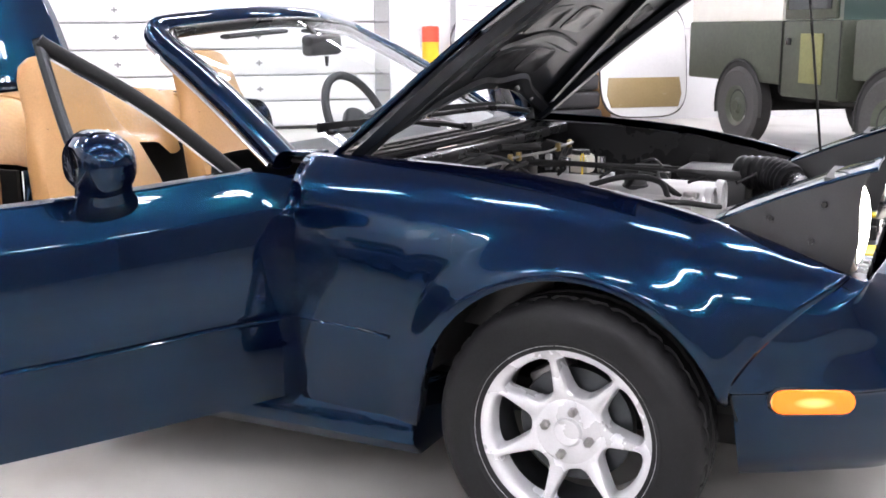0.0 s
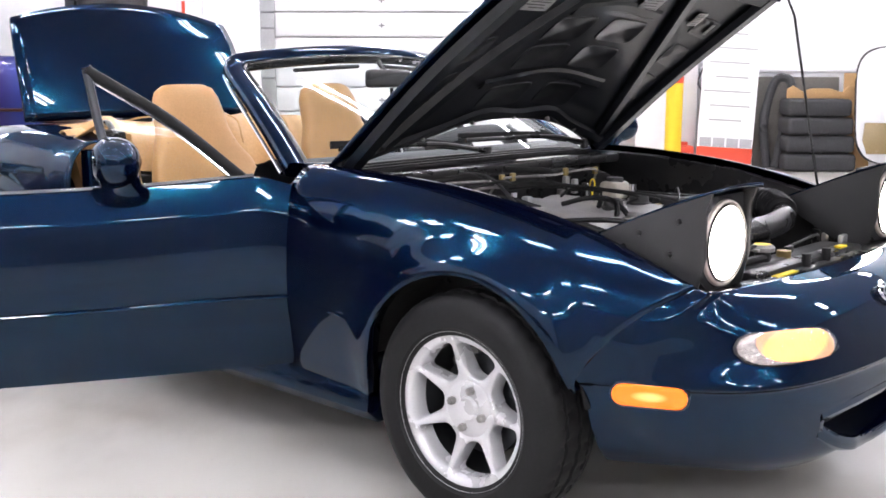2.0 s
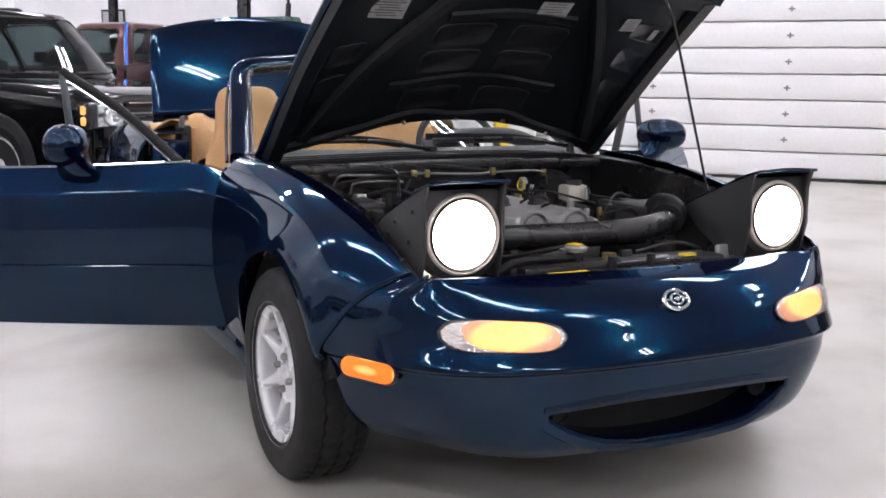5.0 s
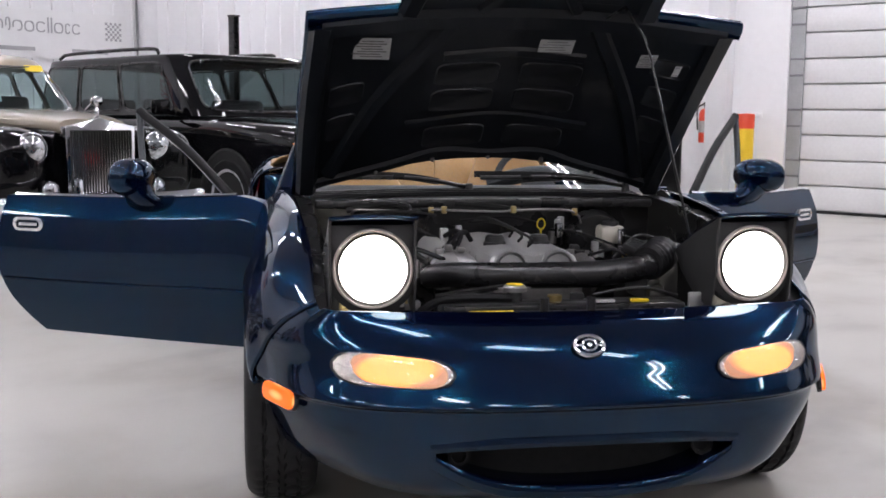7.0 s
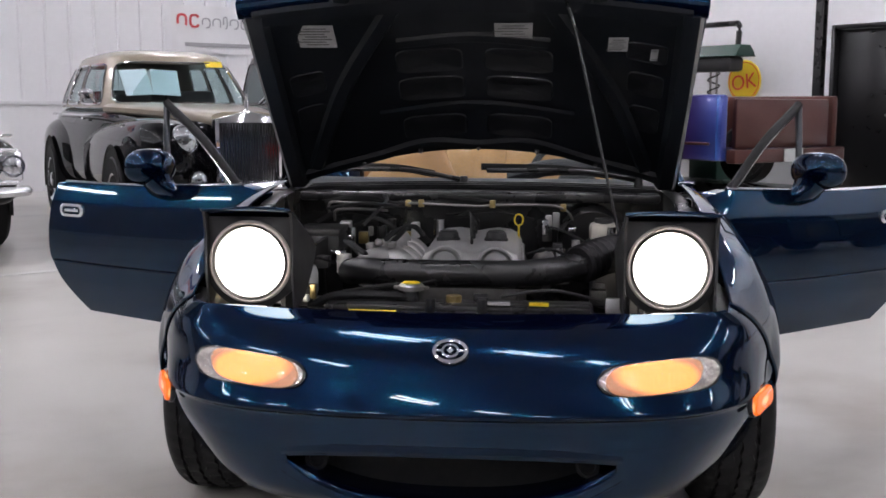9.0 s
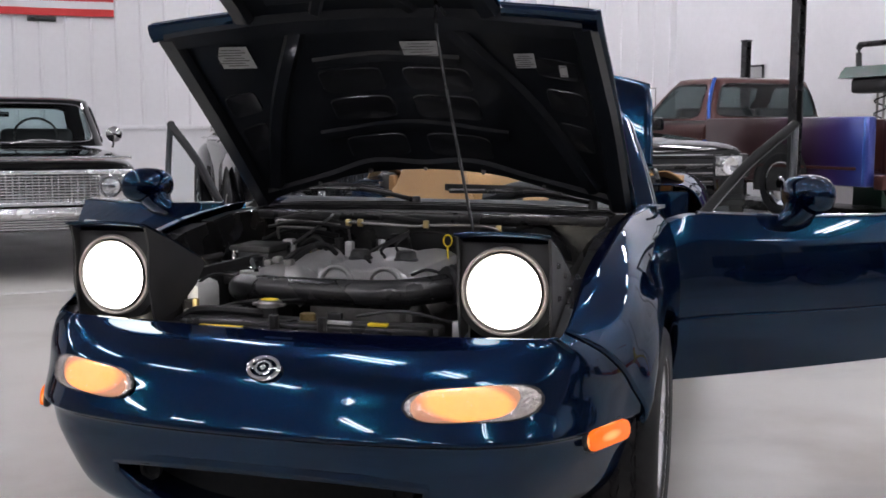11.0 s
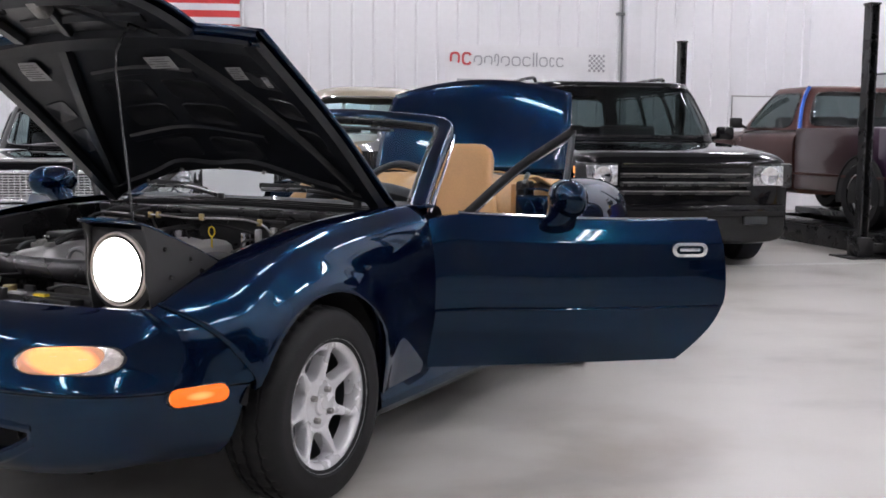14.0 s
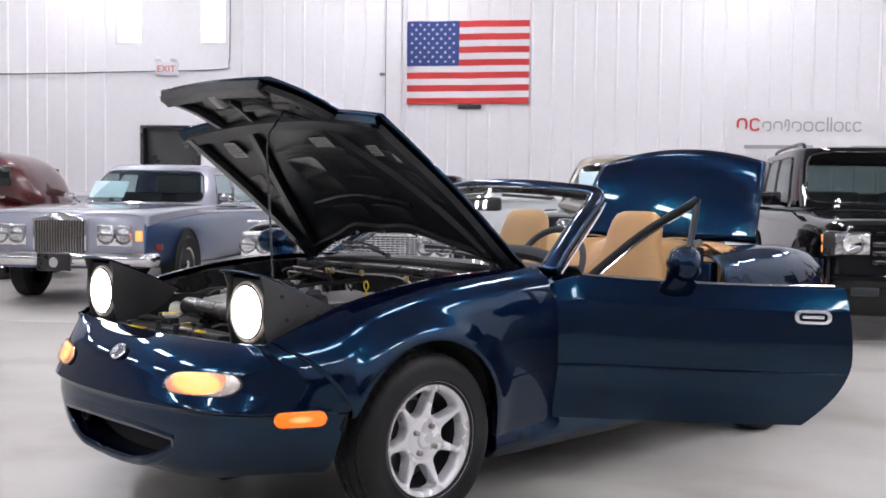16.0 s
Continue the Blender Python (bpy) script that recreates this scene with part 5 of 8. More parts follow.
for side in (1, -1):
    bm = bmesh.new()
    tube(bm, [screen_point(side * 1.075, 0.0, -0.022), screen_point(side * 1.085, 0.4, -0.022), screen_point(side * 1.085, 0.75, -0.022), screen_point(side * 1.07, 0.93, -0.022)], 0.006, 8, 5)
    part("pillar_trim", bm, CHROME, frame_ob, "bright pillar strip")
for side in (1, -1):
    bm = bmesh.new()
    tube(bm, [screen_point(side * 0.60, 0.93, -0.03), screen_point(side * 0.35, 0.945, -0.035), screen_point(side * 0.12, 0.94, -0.03)], 0.02, 10, 6, 0.35)
    part("sun_visor", bm, DASH, frame_ob, "folded black sun visor")
bm = bmesh.new()
box(bm, 0, 0, 0, 0.235, 0.034, 0.062, pose(0.0, 1.045, 1.068, 0, 0, 8), 0.015, 3)
cyl(bm, (0.0, 1.045, 1.075), (0, 1.095, 1.125), 0.008, seg=10)
cyl(bm, (0.0, 1.03, 1.035), (0.0, 1.03, 1.005), 0.007, 0.004, seg=8)
part("rear_view_mirror", bm, BLACK_PLASTIC, frame_ob, "black rear-view mirror")
for x0, x1 in ((-0.05, -0.54), (0.52, 0.02)):
    bm = bmesh.new()
    tube(bm, [(x0, 0.545 + 0.12 * x0 * x0, 0.845), ((x0 + x1) / 2 + 0.05, 0.60, 0.873), (x1, 0.70, 0.868)], 0.008, 8, 6)
    wiper = part("wiper", bm, SATIN_BLACK, car, "black wiper arm")
    bm = bmesh.new()
    tube(bm, [(x0 - 0.10, 0.585, 0.862), ((x0 + x1) / 2, 0.625, 0.880), (x1 - 0.02, 0.715, 0.880)], 0.006, 6, 6, 2.2)
    part("blade", bm, RUBBER, wiper)
    bm = bmesh.new()
    cyl(bm, (x0, 0.545 + 0.12 * x0 * x0, 0.825), (x0, 0.545 + 0.12 * x0 * x0, 0.858), 0.016, 0.012, 14)
    part("pivot_cap", bm, BLACK_PLASTIC, wiper)

# doors
def car_door(side, degrees):
    """An open door. Local y runs from the hinge to the rear edge, local x outward."""
    m = pose(side * 0.735, 0.685, 0, 0, 0, -side * degrees)
    door = part("door", bmesh.new(), PAINT, car, "open door, glossy dark blue-green", m)
    bm = bmesh.new()

    def outer(l, h):
        """Outer skin; l along the door 0 to 1, h from 0 at the foot to 1 at the belt."""
        end = 1.030 + 0.035 * math.sin(math.pi * min(1, h * 0.9)) - 0.125 * (max(0, 0.50 - h) / 0.50) ** 1.9
        y = 0.004 + l * (end - 0.004)
        top = 0.812 - 0.030 * l - 0.012 * math.sin(math.pi * l)
        lead = max(0.0, 0.10 - l) / 0.10
        z = 0.268 + 0.012 * l + h * (top - 0.05 * lead ** 1.5 * 0.6 - 0.268 - 0.012 * l)
        x = 0.062 * math.sin(math.pi * (0.12 + 0.70 * h)) - 0.045 * max(0, 0.25 - h) - 0.05 * max(0, h - 0.84) * 1.5
        x += 0.010 * math.sin(math.pi * l)
        # pressed line along the lower third
        x -= 0.004 if h < 0.39 else 0
        return Vector((side * x, y, z))

    ls = [k / 30 for k in range(31)]
    hs = [k / 44 for k in range(45)]
    rows = [[outer(l, h) for l in ls] for h in hs]
    sheet(bm, rows, flip=side > 0)
    # rolled edge to the inner face
    edge = [rows[0]] + [[p + Vector((-side * 0.05, 0, 0.0)) for p in rows[0]]]
    sheet(bm, edge, flip=side < 0)
    sheet(bm, [[r[-1] for r in rows], [r[-1] + Vector((-side * 0.05, -0.004, 0)) for r in rows]], flip=side < 0)
    sheet(bm, [[r[0] for r in rows], [r[0] + Vector((-side * 0.05, 0.004, 0)) for r in rows]], flip=side > 0)
    sheet(bm, [rows[-1], [p + Vector((-side * 0.055, 0, 0)) for p in rows[-1]]], flip=side > 0)
    part("skin", tidy(bm), PAINT, door)
    bm = bmesh.new()
    tube(bm, [outer(l, 0.395) + Vector((side * 0.0016, 0, 0)) for l in (0.02, 0.2, 0.4, 0.6, 0.8, 0.985)], 0.0045, 10, 6)
    part("crease", bm, PAINT, door, "pressed line along the door")
    bm = bmesh.new()
    poly = [(p.y, p.z) for p in rows[0][1:-1]] + [(r[-1].y - 0.01, r[-1].z) for r in rows[1:-1]] + [(p.y, p.z - 0.006) for p in rows[-1][-2:0:-1]]
    prism(bm, poly, 0.02, Matrix(((0, 0, 1, -side * 0.03 - 0.01), (1, 0, 0, 0), (0, 1, 0, 0), (0, 0, 0, 1))))
    part("inner_trim", bm, DASH, door, "black inner door trim", smooth=0)
    bm = bmesh.new()
    tube(bm, [(rows[-1][3] + Vector((-side * 0.012, 0, 0.004)))[:], (rows[-1][12] + Vector((-side * 0.012, 0, 0.004)))[:], (rows[-1][20] + Vector((-side * 0.012, 0, 0.004)))[:], (rows[-1][29] + Vector((-side * 0.012, 0, 0.004)))[:]], 0.0085, 8, 6, 0.8)
    part("belt_strip", bm, CHROME, door, "bright belt strip")
    # quarter window
    px = side * 0.005
    a, b, c = Vector((px, 0.135, 0.803)), Vector((px - side * 0.06, 0.525, 1.096)), Vector((px, 0.470, 0.800))
    bm = bmesh.new()
    tube(bm, [a, a.lerp(b, 0.5) + Vector((0, -0.010, 0.012)), b.lerp(a, 0.06), b], 0.0155, 12, 6)
    part("window_frame", bm, RUBBER, door, "black front bar of the quarter window")
    bm = bmesh.new()
    tube(bm, [p + Vector((0, 0.013, -0.011)) for p in (a.lerp(b, 0.03), a.lerp(b, 0.5) + Vector((0, -0.010, 0.012)), b.lerp(a, 0.06))], 0.0042, 8, 6)
    part("bar_trim", bm, CHROME, door, "bright strip inside the bar")
    bm = bmesh.new()
    tube(bm, [b, b.lerp(c, 0.5) + Vector((0, 0.004, 0)), c], 0.012, 10, 5)
    part("division_bar", bm, GUNMETAL, door, "dark metal division bar")
    bm = bmesh.new()
    bm.faces.new([bm.verts.new(p) for p in (a, b, c)])
    q = part("quarter_glass", bm, PALE_GLASS, door, smooth=0)
    q.visible_shadow = False
    # mirror
    root = Vector((side * 0.02, 0.475, 0.790))
    head = root + Vector((side * 0.066, 0.0, 0.074))
    yawed = Matrix.Rotation(side * radians(4), 3, "Z")
    bm = bmesh.new()
    loops = []
    for k in range(13):
        t = k / 12
        y = -0.066 + 0.120 * t
        s = max(0.05, (1 - abs(1 - 1.6 * t) ** 2.3) ** 0.5 if t < 0.625 else 1 - 0.45 * ((t - 0.625) / 0.375) ** 2.2)
        loops.append([head + yawed @ Vector((side * 0.104 * s * math.copysign(abs(math.cos(q)) ** 0.8, math.cos(q)), y, 0.066 * s * math.copysign(abs(math.sin(q)) ** 0.85, math.sin(q)))) for q in (2 * math.pi * j / 24 for j in range(24))])
    rings(bm, loops, cap0=True, cap1=True)
    shell = part("door_mirror", tidy(bm), PAINT, door, "rounded dark blue-green door mirror")
    bm = bmesh.new()
    rings(bm, [[head + Vector((side * (off + rx * math.cos(q)), y + ry * math.sin(q), dz)) for q in (2 * math.pi * j / 24 for j in range(24))] for off, y, dz, rx, ry in ((-0.010, -0.010, -0.025, 0.064, 0.052), (-0.016, -0.012, -0.046, 0.066, 0.052), (-0.022, -0.014, -0.060, 0.062, 0.054), (-0.032, -0.022, -0.078, 0.054, 0.062), (-0.042, -0.024, -0.096, 0.050, 0.064), (-0.054, -0.024, -0.110, 0.040, 0.060))], cap0=True, cap1=True)
    part("mirror_foot", tidy(bm), PAINT, shell, "painted foot of the mirror")
    bm = bmesh.new()
    lathe(bm, [(0.0, 0.0), (0.9, 0.0), (1.0, -0.03)], Matrix.Translation(head + yawed @ Vector((0, 0.0545, 0))) @ yawed.to_4x4() @ Matrix.Diagonal((0.053, 1, 0.034, 1)) @ pose(0, 0, 0, -90, 0, 0), 28)
    part("mirror_pane", bm, MIRROR, shell)
    # handle: a chrome pull in an oval dish
    hx = outer(0.878, 0.80)
    hm = Matrix.Translation(hx + Vector((side * 0.003, 0, 0))) @ Matrix(((0, 0, side, 0), (1, 0, 0, 0), (0, side, 0, 0), (0, 0, 0, 1)))
    bm = bmesh.new()
    ring_o, ring_i = stadium(0.128, 0.050, 10), stadium(0.100, 0.030, 10)
    rings(bm, [[hm @ Vector((x, y * side, z)) for x, y in lp] for lp, z in ((ring_o, -0.008), (ring_o, 0.004), (ring_i, 0.006), (ring_i, -0.012))], cap1=True)
    handle = part("handle", tidy(bm), BRIGHT, door, "chrome door handle")
    bm = bmesh.new()
    box(bm, 0, 0, 0.002, 0.075, 0.012, 0.008, hm, 0.003)
    part("pull", bm, BRIGHT, handle)
    return door


car_door(1, 54.7)
car_door(-1, 64.7)

# cabin
bm = bmesh.new()
box(bm, 0, 1.45, 0.24, 1.30, 1.5, 0.06)
box(bm, 0, 1.3, 0.38, 0.24, 1.2, 0.26, bevel=0.03)
part("cabin_floor", bm, CARPET, car, "black carpeted cabin floor and tunnel")
bm = bmesh.new()
sheet(bm, skin([[(x, 0.62 + dy - 0.03 * (1 - (x / 0.64) ** 2), z) for x in (-0.64, -0.3, 0, 0.3, 0.64)] for dy, z in ((0.02, 0.80), (0.12, 0.835), (0.28, 0.825), (0.36, 0.78), (0.34, 0.62), (0.28, 0.50))], 5, 4))
tube(bm, [(0.10, 0.94, 0.83), (0.22, 0.90, 0.865), (0.34, 0.89, 0.872), (0.46, 0.90, 0.865), (0.58, 0.94, 0.83)], 0.05, 12, 5, 0.6)
part("dashboard", bm, DASH, car, "dark dashboard with an instrument hood")
wm = pose(0.345, 1.12, 0.800, 65, 0, 0)
bm = bmesh.new()
rings(bm, [[wm @ Vector(((0.178 + 0.014 * math.cos(b)) * math.cos(a), (0.178 + 0.014 * math.cos(b)) * math.sin(a), 0.014 * math.sin(b))) for a in (2 * math.pi * k / 40 for k in range(40))] for b in (2 * math.pi * q / 10 for q in range(11))])
ball(bm, (0, 0, -0.01), 0.075, 0.065, 0.03, wm)
for a in (0, 180, 270):
    tube(bm, [wm @ Vector((0.05 * math.cos(radians(a)), 0.05 * math.sin(radians(a)), -0.01)), wm @ Vector((0.172 * math.cos(radians(a)), 0.172 * math.sin(radians(a)), 0))], 0.014, 8, 1)
part("steering_wheel", bm, DASH, car, "black steering wheel")


def seat(x):
    s = part("seat", bmesh.new(), LEATHER, car, "tan leather bucket seat with built-in headrest", pose(x, 0, 0))
    loops = []
    for y, z, w, th in ((1.545, 0.42, 0.24, 0.08), (1.595, 0.52, 0.245, 0.085), (1.645, 0.64, 0.235, 0.075), (1.690, 0.75, 0.205, 0.065), (1.715, 0.82, 0.170, 0.058), (1.733, 0.875, 0.148, 0.055), (1.752, 0.93, 0.142, 0.055), (1.770, 0.98, 0.136, 0.050), (1.783, 1.017, 0.120, 0.040), (1.789, 1.034, 0.092, 0.022)):
        nrm = Vector((0, -0.93, 0.36))
        loops.append([Vector((w * math.copysign(abs(math.cos(a)) ** 0.55, math.cos(a)), y, z)) + nrm * (-th * math.copysign(abs(math.sin(a)) ** 0.7, math.sin(a)) + (0.03 * abs(math.cos(a)) ** 6 if z < 0.80 else 0)) for a in (2 * math.pi * k / 28 for k in range(28))])
    bm = bmesh.new()
    rings(bm, loops, cap0=True, cap1=True)
    part("backrest", tidy(bm), LEATHER, s)
    bm = bmesh.new()
    loops = []
    for y, z, w, th in ((0.98, 0.40, 0.20, 0.04), (1.02, 0.41, 0.235, 0.075), (1.15, 0.42, 0.25, 0.085), (1.40, 0.40, 0.25, 0.085), (1.56, 0.39, 0.23, 0.07)):
        loops.append([Vector((w * math.copysign(abs(math.cos(a)) ** 0.55, math.cos(a)), y, z + th * math.copysign(abs(math.sin(a)) ** 0.7, math.sin(a)))) for a in (2 * math.pi * k / 24 for k in range(24))])
    rings(bm, loops, cap0=True, cap1=True)
    part("cushion", tidy(bm), LEATHER, s)
    for z, y, w in ((0.835, 1.664, 0.145), (0.60, 1.553, 0.16)):
        bm = bmesh.new()
        tube(bm, [(-w, y + 0.012, z), (0, y, z - 0.004), (w, y + 0.012, z)], 0.0035, 6, 5)
        part("seam", bm, mat("tan_thread", (0.30, 0.16, 0.06), 0.6), s)
    bm = bmesh.new()
    box(bm, 0, 1.22, 0.30, 0.40, 0.45, 0.06, bevel=0.01)
    part("seat_base", bm, BLACK_PLASTIC, s)


seat(0.345)
seat(-0.345)
# folded soft top under its tan cover
bm = bmesh.new()
grid = []
for i in range(13):
    v = i / 12
    row = []
    for j in range(41):
        u = -1 + j / 20
        sag = 0.024 * math.sin(7 * u + 2 * v) * (1 - v) + 0.012 * math.sin(17 * u + 1.3 + 1.5 * v) + 0.006 * math.sin(31 * u - 4 * v)
        y = 1.93 + 0.50 * v + 0.05 * u * u * (1 - v)
        z = 0.70 + 0.215 * min(1, v * 3.2) ** 0.6 - 0.045 * v - 0.03 * abs(u) ** 3 + sag
        row.append(Vector((u * (0.66 - 0.02 * v), y, z)))
    grid.append(row)
sheet(bm, grid)
sheet(bm, [[p for p in (grid[i][e] for i in range(13))] if k == 0 else [grid[i][e] + Vector((0, 0, -0.12)) for i in range(13)] for e in (0,) for k in (0, 1)])
sheet(bm, [[grid[i][-1] for i in range(13)], [grid[i][-1] + Vector((0, 0, -0.12)) for i in range(13)]])
cover_ob = part("soft_top_cover", bm, VINYL, car, "tan vinyl boot cover over the folded soft top")
for x in (-0.26, 0.05, 0.30):
    bm = bmesh.new()
    tube(bm, [(x, 1.955, 0.80), (x + 0.01, 2.02, 0.895), (x + 0.015, 2.2, 0.905), (x + 0.02, 2.42, 0.875)], 0.004, 6, 6)
    part("seam", bm, VINYL, cover_ob)
for side in (1, -1):
    bm = bmesh.new()
    rows = []
    for i in range(9):
        v = i / 8
        rows.append([Vector((side * (0.575 + 0.15 * v + 0.010 * math.sin(5 * u + 3 * v)), 1.90 + 0.26 * u + 0.03 * math.sin(6 * v + 1), 0.885 + 0.030 * v - 0.05 * v * v - 0.06 * u * u + 0.014 * math.sin(11 * u + 4 * v) * (0.4 + v))) for u in (k / 14 for k in range(15))])
    sheet(bm, rows, flip=side > 0)
    thick(part("loose_flap", bm, VINYL, cover_ob, "loose folded end of the vinyl cover"), 0.005)
for side in (1, -1):
    bm = bmesh.new()
    box(bm, side * 0.60, 1.86, 0.80, 0.05, 0.12, 0.16, bevel=0.015)
    tube(bm, [(side * 0.62, 1.80, 0.86), (side * 0.60, 1.88, 0.90), (side * 0.56, 1.98, 0.90)], 0.012, 8, 5)
    part("top_bow_link", bm, SATIN_BLACK, car, "black folded roof link")
    bm = bmesh.new()
    box(bm, side * 0.57, 1.83, 0.72, 0.04, 0.05, 0.3, bevel=0.012)
    part("belt_tower", bm, LEATHER, car, "tan seat belt tower")

# rear deck, tail and open trunk lid
bm = bmesh.new()
sheet(bm, [[(x, y, z) for x in (-0.61, -0.3, 0, 0.3, 0.61)] for y, z in ((2.36, 0.885), (2.50, 0.882))])
for side in (1, -1):
    sheet(bm, [[(side * x, y, z) for x in (0.54, 0.61)] for y, z in ((2.36, 0.885), (2.75, 0.862), (3.08, 0.79))], flip=side > 0)
part("rear_deck", bm, PAINT, car)
bm = bmesh.new()
sheet(bm, skin([[(-0.66, 3.04, z), (-0.45, 3.13 - dy, z), (0, 3.16 - dy, z), (0.45, 3.13 - dy, z), (0.66, 3.04, z)] for z, dy in ((0.79, 0.04), (0.66, 0.0), (0.5, 0.0), (0.34, 0.03))], 5, 4))
thick(part("rear_bumper", bm, PAINT, car), 0.006)
for side in (1, -1):
    bm = bmesh.new()
    prism(bm, stadium(0.30, 0.11, 8), 0.03, pose(side * 0.48, 3.14, 0.64, 90, 0, side * 12), 0.008)
    part("tail_lamp", bm, RED_LENS, car, "red tail lamp")
bm = bmesh.new()
box(bm, 0, 2.78, 0.60, 1.06, 0.56, 0.02)
for side in (1, -1):
    box(bm, side * 0.54, 2.78, 0.72, 0.02, 0.56, 0.26)
box(bm, 0, 2.50, 0.74, 1.06, 0.02, 0.26)
part("trunk_well", bm, CARPET, car)
TRUNK = pose(-0.03, 2.53, 0.885, 0, 0, 0) @ pose(0, 0, 0, 70, 0, 0)


def trunk_point(u, v, dz=0.0):
    half = 0.565 - 0.02 * v - 0.085 * max(0, v - 0.55) ** 2
    d = v * (0.525 - 0.075 * u * u)
    return Vector((u * half, d, 0.022 * (1 - u * u) + 0.012 * math.sin(math.pi * v) - 0.05 * max(0, v - 0.8) + dz))


bm = bmesh.new()
sheet(bm, [[trunk_point(u / 12, v / 14) for u in range(-12, 13)] for v in range(15)])
lid_ob = part("trunk_lid", bm, PAINT, car, "raised trunk lid, glossy dark blue-green", TRUNK)
thick(lid_ob, 0.02)
bm = bmesh.new()
sheet(bm, [[trunk_point(u / 6 * 0.9, 0.06 + v / 6 * 0.85, -0.026) for u in range(-6, 7)] for v in range(7)], flip=True)
part("inner_panel", bm, SATIN_BLACK, lid_ob)


# wheels
def wheel_meshes():
    """Tyre, rim, disc and nuts, turned round local x, outside at +x."""
    turn = pose(0, 0, 0, 0, 90, 0)
    tyre = bmesh.new()
    half = [(0.186, 0.084), (0.200, 0.092), (0.206, 0.0955), (0.210, 0.0945), (0.240, 0.0985), (0.262, 0.0945), (0.275, 0.086)]
    tread = [(0.2835, 0.074), (0.2880, 0.064), (0.2900, 0.051), (0.2830, 0.049), (0.2830, 0.042), (0.2905, 0.040), (0.2908, 0.024), (0.2908, 0.010), (0.2835, 0.008)]
    prof = [(r, -x, 0) for r, x in half] + [(r, -x, 1) for r, x in tread] + [(r, x, 1) for r, x in tread[::-1]] + [(r, x, 0) for r, x in half[::-1]]
    loops = []
    around = 168
    for i in range(around + 1):
        a = 2 * math.pi * (i % around) / around
        zig = 0.0022 * (1 if (i // 2) % 2 else -1)
        loop = []
        for r, x, band in prof:
            if band:
                cut = 0.0505 < abs(x) < 0.07 and (i + (1 if x > 0 else 0)) % 4 == 0 or 0.01 < abs(x) < 0.045 and (i + (2 if x > 0 else 0)) % 6 == 0
                if abs(x) < 0.0505:
                    x += zig
                if cut and r > 0.2832:
                    r -= 0.005
            loop.append((x, r * math.sin(a), r * math.cos(a)))
        loops.append(loop)
    rings(tyre, loops, close=False)
    rim = bmesh.new()
    lathe(rim, [(0.182, 0.066), (0.188, 0.0765), (0.1915, 0.0795), (0.1940, 0.0870), (0.1970, 0.0905), (0.2005, 0.0895), (0.2025, 0.080)], turn, 72)
    # Inner part of the rim in darker metal, which paints shade behind the spokes
    shaded_barrel = bmesh.new()
    lathe(shaded_barrel, [(0.176, -0.08), (0.170, -0.03), (0.172, 0.04), (0.181, 0.068)], turn, 48)
    lathe(rim, [(0.0, 0.0615), (0.027, 0.061), (0.030, 0.058), (0.032, 0.0545), (0.066, 0.0545), (0.0715, 0.052), (0.074, 0.045), (0.072, 0.0)], turn, 48)

    def face_z(r):
        t = (r - 0.07) / 0.12
        return 0.050 + 0.030 * t ** 0.9

    half_hole = [(0.083, 0.08), (0.086, 0.18), (0.097, 0.265), (0.116, 0.325), (0.138, 0.370), (0.154, 0.392), (0.162, 0.378), (0.1655, 0.31), (0.167, 0.16)]
    hole = half_hole + [(r, -f) for r, f in half_hole[::-1]]
    hole = [q for (r0, f0), (r1, f1) in zip(hole, hole[1:] + hole[:1]) for q in ((0.75 * r0 + 0.25 * r1, 0.75 * f0 + 0.25 * f1), (0.25 * r0 + 0.75 * r1, 0.25 * f0 + 0.75 * f1))][::-1]
    wedge = math.pi / 7
    edge = []
    for r, f in hole:
        dr, df = r - 0.128, f
        k = min((0.190 - 0.128) / dr if dr > 0 else (0.070 - 0.128) / dr if dr < 0 else 9e9, wedge / abs(df) if abs(df) > 1e-9 else 9e9)
        edge.append((0.128 + dr * k, df * k))
    for cr in (0.070, 0.190):
        for cf in (-wedge, wedge):
            near = min(range(len(edge)), key=lambda i: ((edge[i][0] - cr) * 6) ** 2 + (edge[i][1] - cf) ** 2)
            edge[near] = (cr, cf)
    for k in range(7):
        loops = []
        for s, drop in ((-0.04, -0.045), (0.0, -0.014), (0.10, -0.004), (0.3, 0.0), (0.65, 0.0015), (0.85, 0.002), (1.0, 0.002)):
            loop = []
            for (r0, f0), (r1, f1) in zip(hole, edge):
                r, f = r0 + (r1 - r0) * s, f0 + (f1 - f0) * s
                f += 2 * wedge * k + 0.1 + wedge
                loop.append(turn @ Vector((r * math.cos(f), r * math.sin(f), face_z(max(r, 0.07)) + drop)))
            loops.append(loop)
        rings(rim, loops)
    disc = bmesh.new()
    lathe(disc, [(0.06, 0.0), (0.125, 0.0), (0.127, -0.01), (0.127, -0.02), (0.06, -0.022)], turn, 48)
    nut = bmesh.new()
    for k in range(1):
        cyl(nut, (0.045, 0, 0), (0.054, 0, 0), 0.0140, 0.0135, 16)
        cyl(nut, (0.050, 0, 0), (0.069, 0, 0), 0.0105, 0.0100, 6)
        cyl(nut, (0.069, 0, 0), (0.072, 0, 0), 0.010, 0.005, 6)
    out = []
    for name, b, mt in (("tyre", tyre, RUBBER), ("rim", rim, ALLOY), ("brake_disc", disc, GUNMETAL), ("shaded_barrel", shaded_barrel, GUNMETAL), ("wheel_nut", nut, STEEL)):
        tidy(b)
        ob = link(name, b, mt, None, smooth=32)
        out.append(ob)
    return out


protos = wheel_meshes()
hub_bm = bmesh.new()
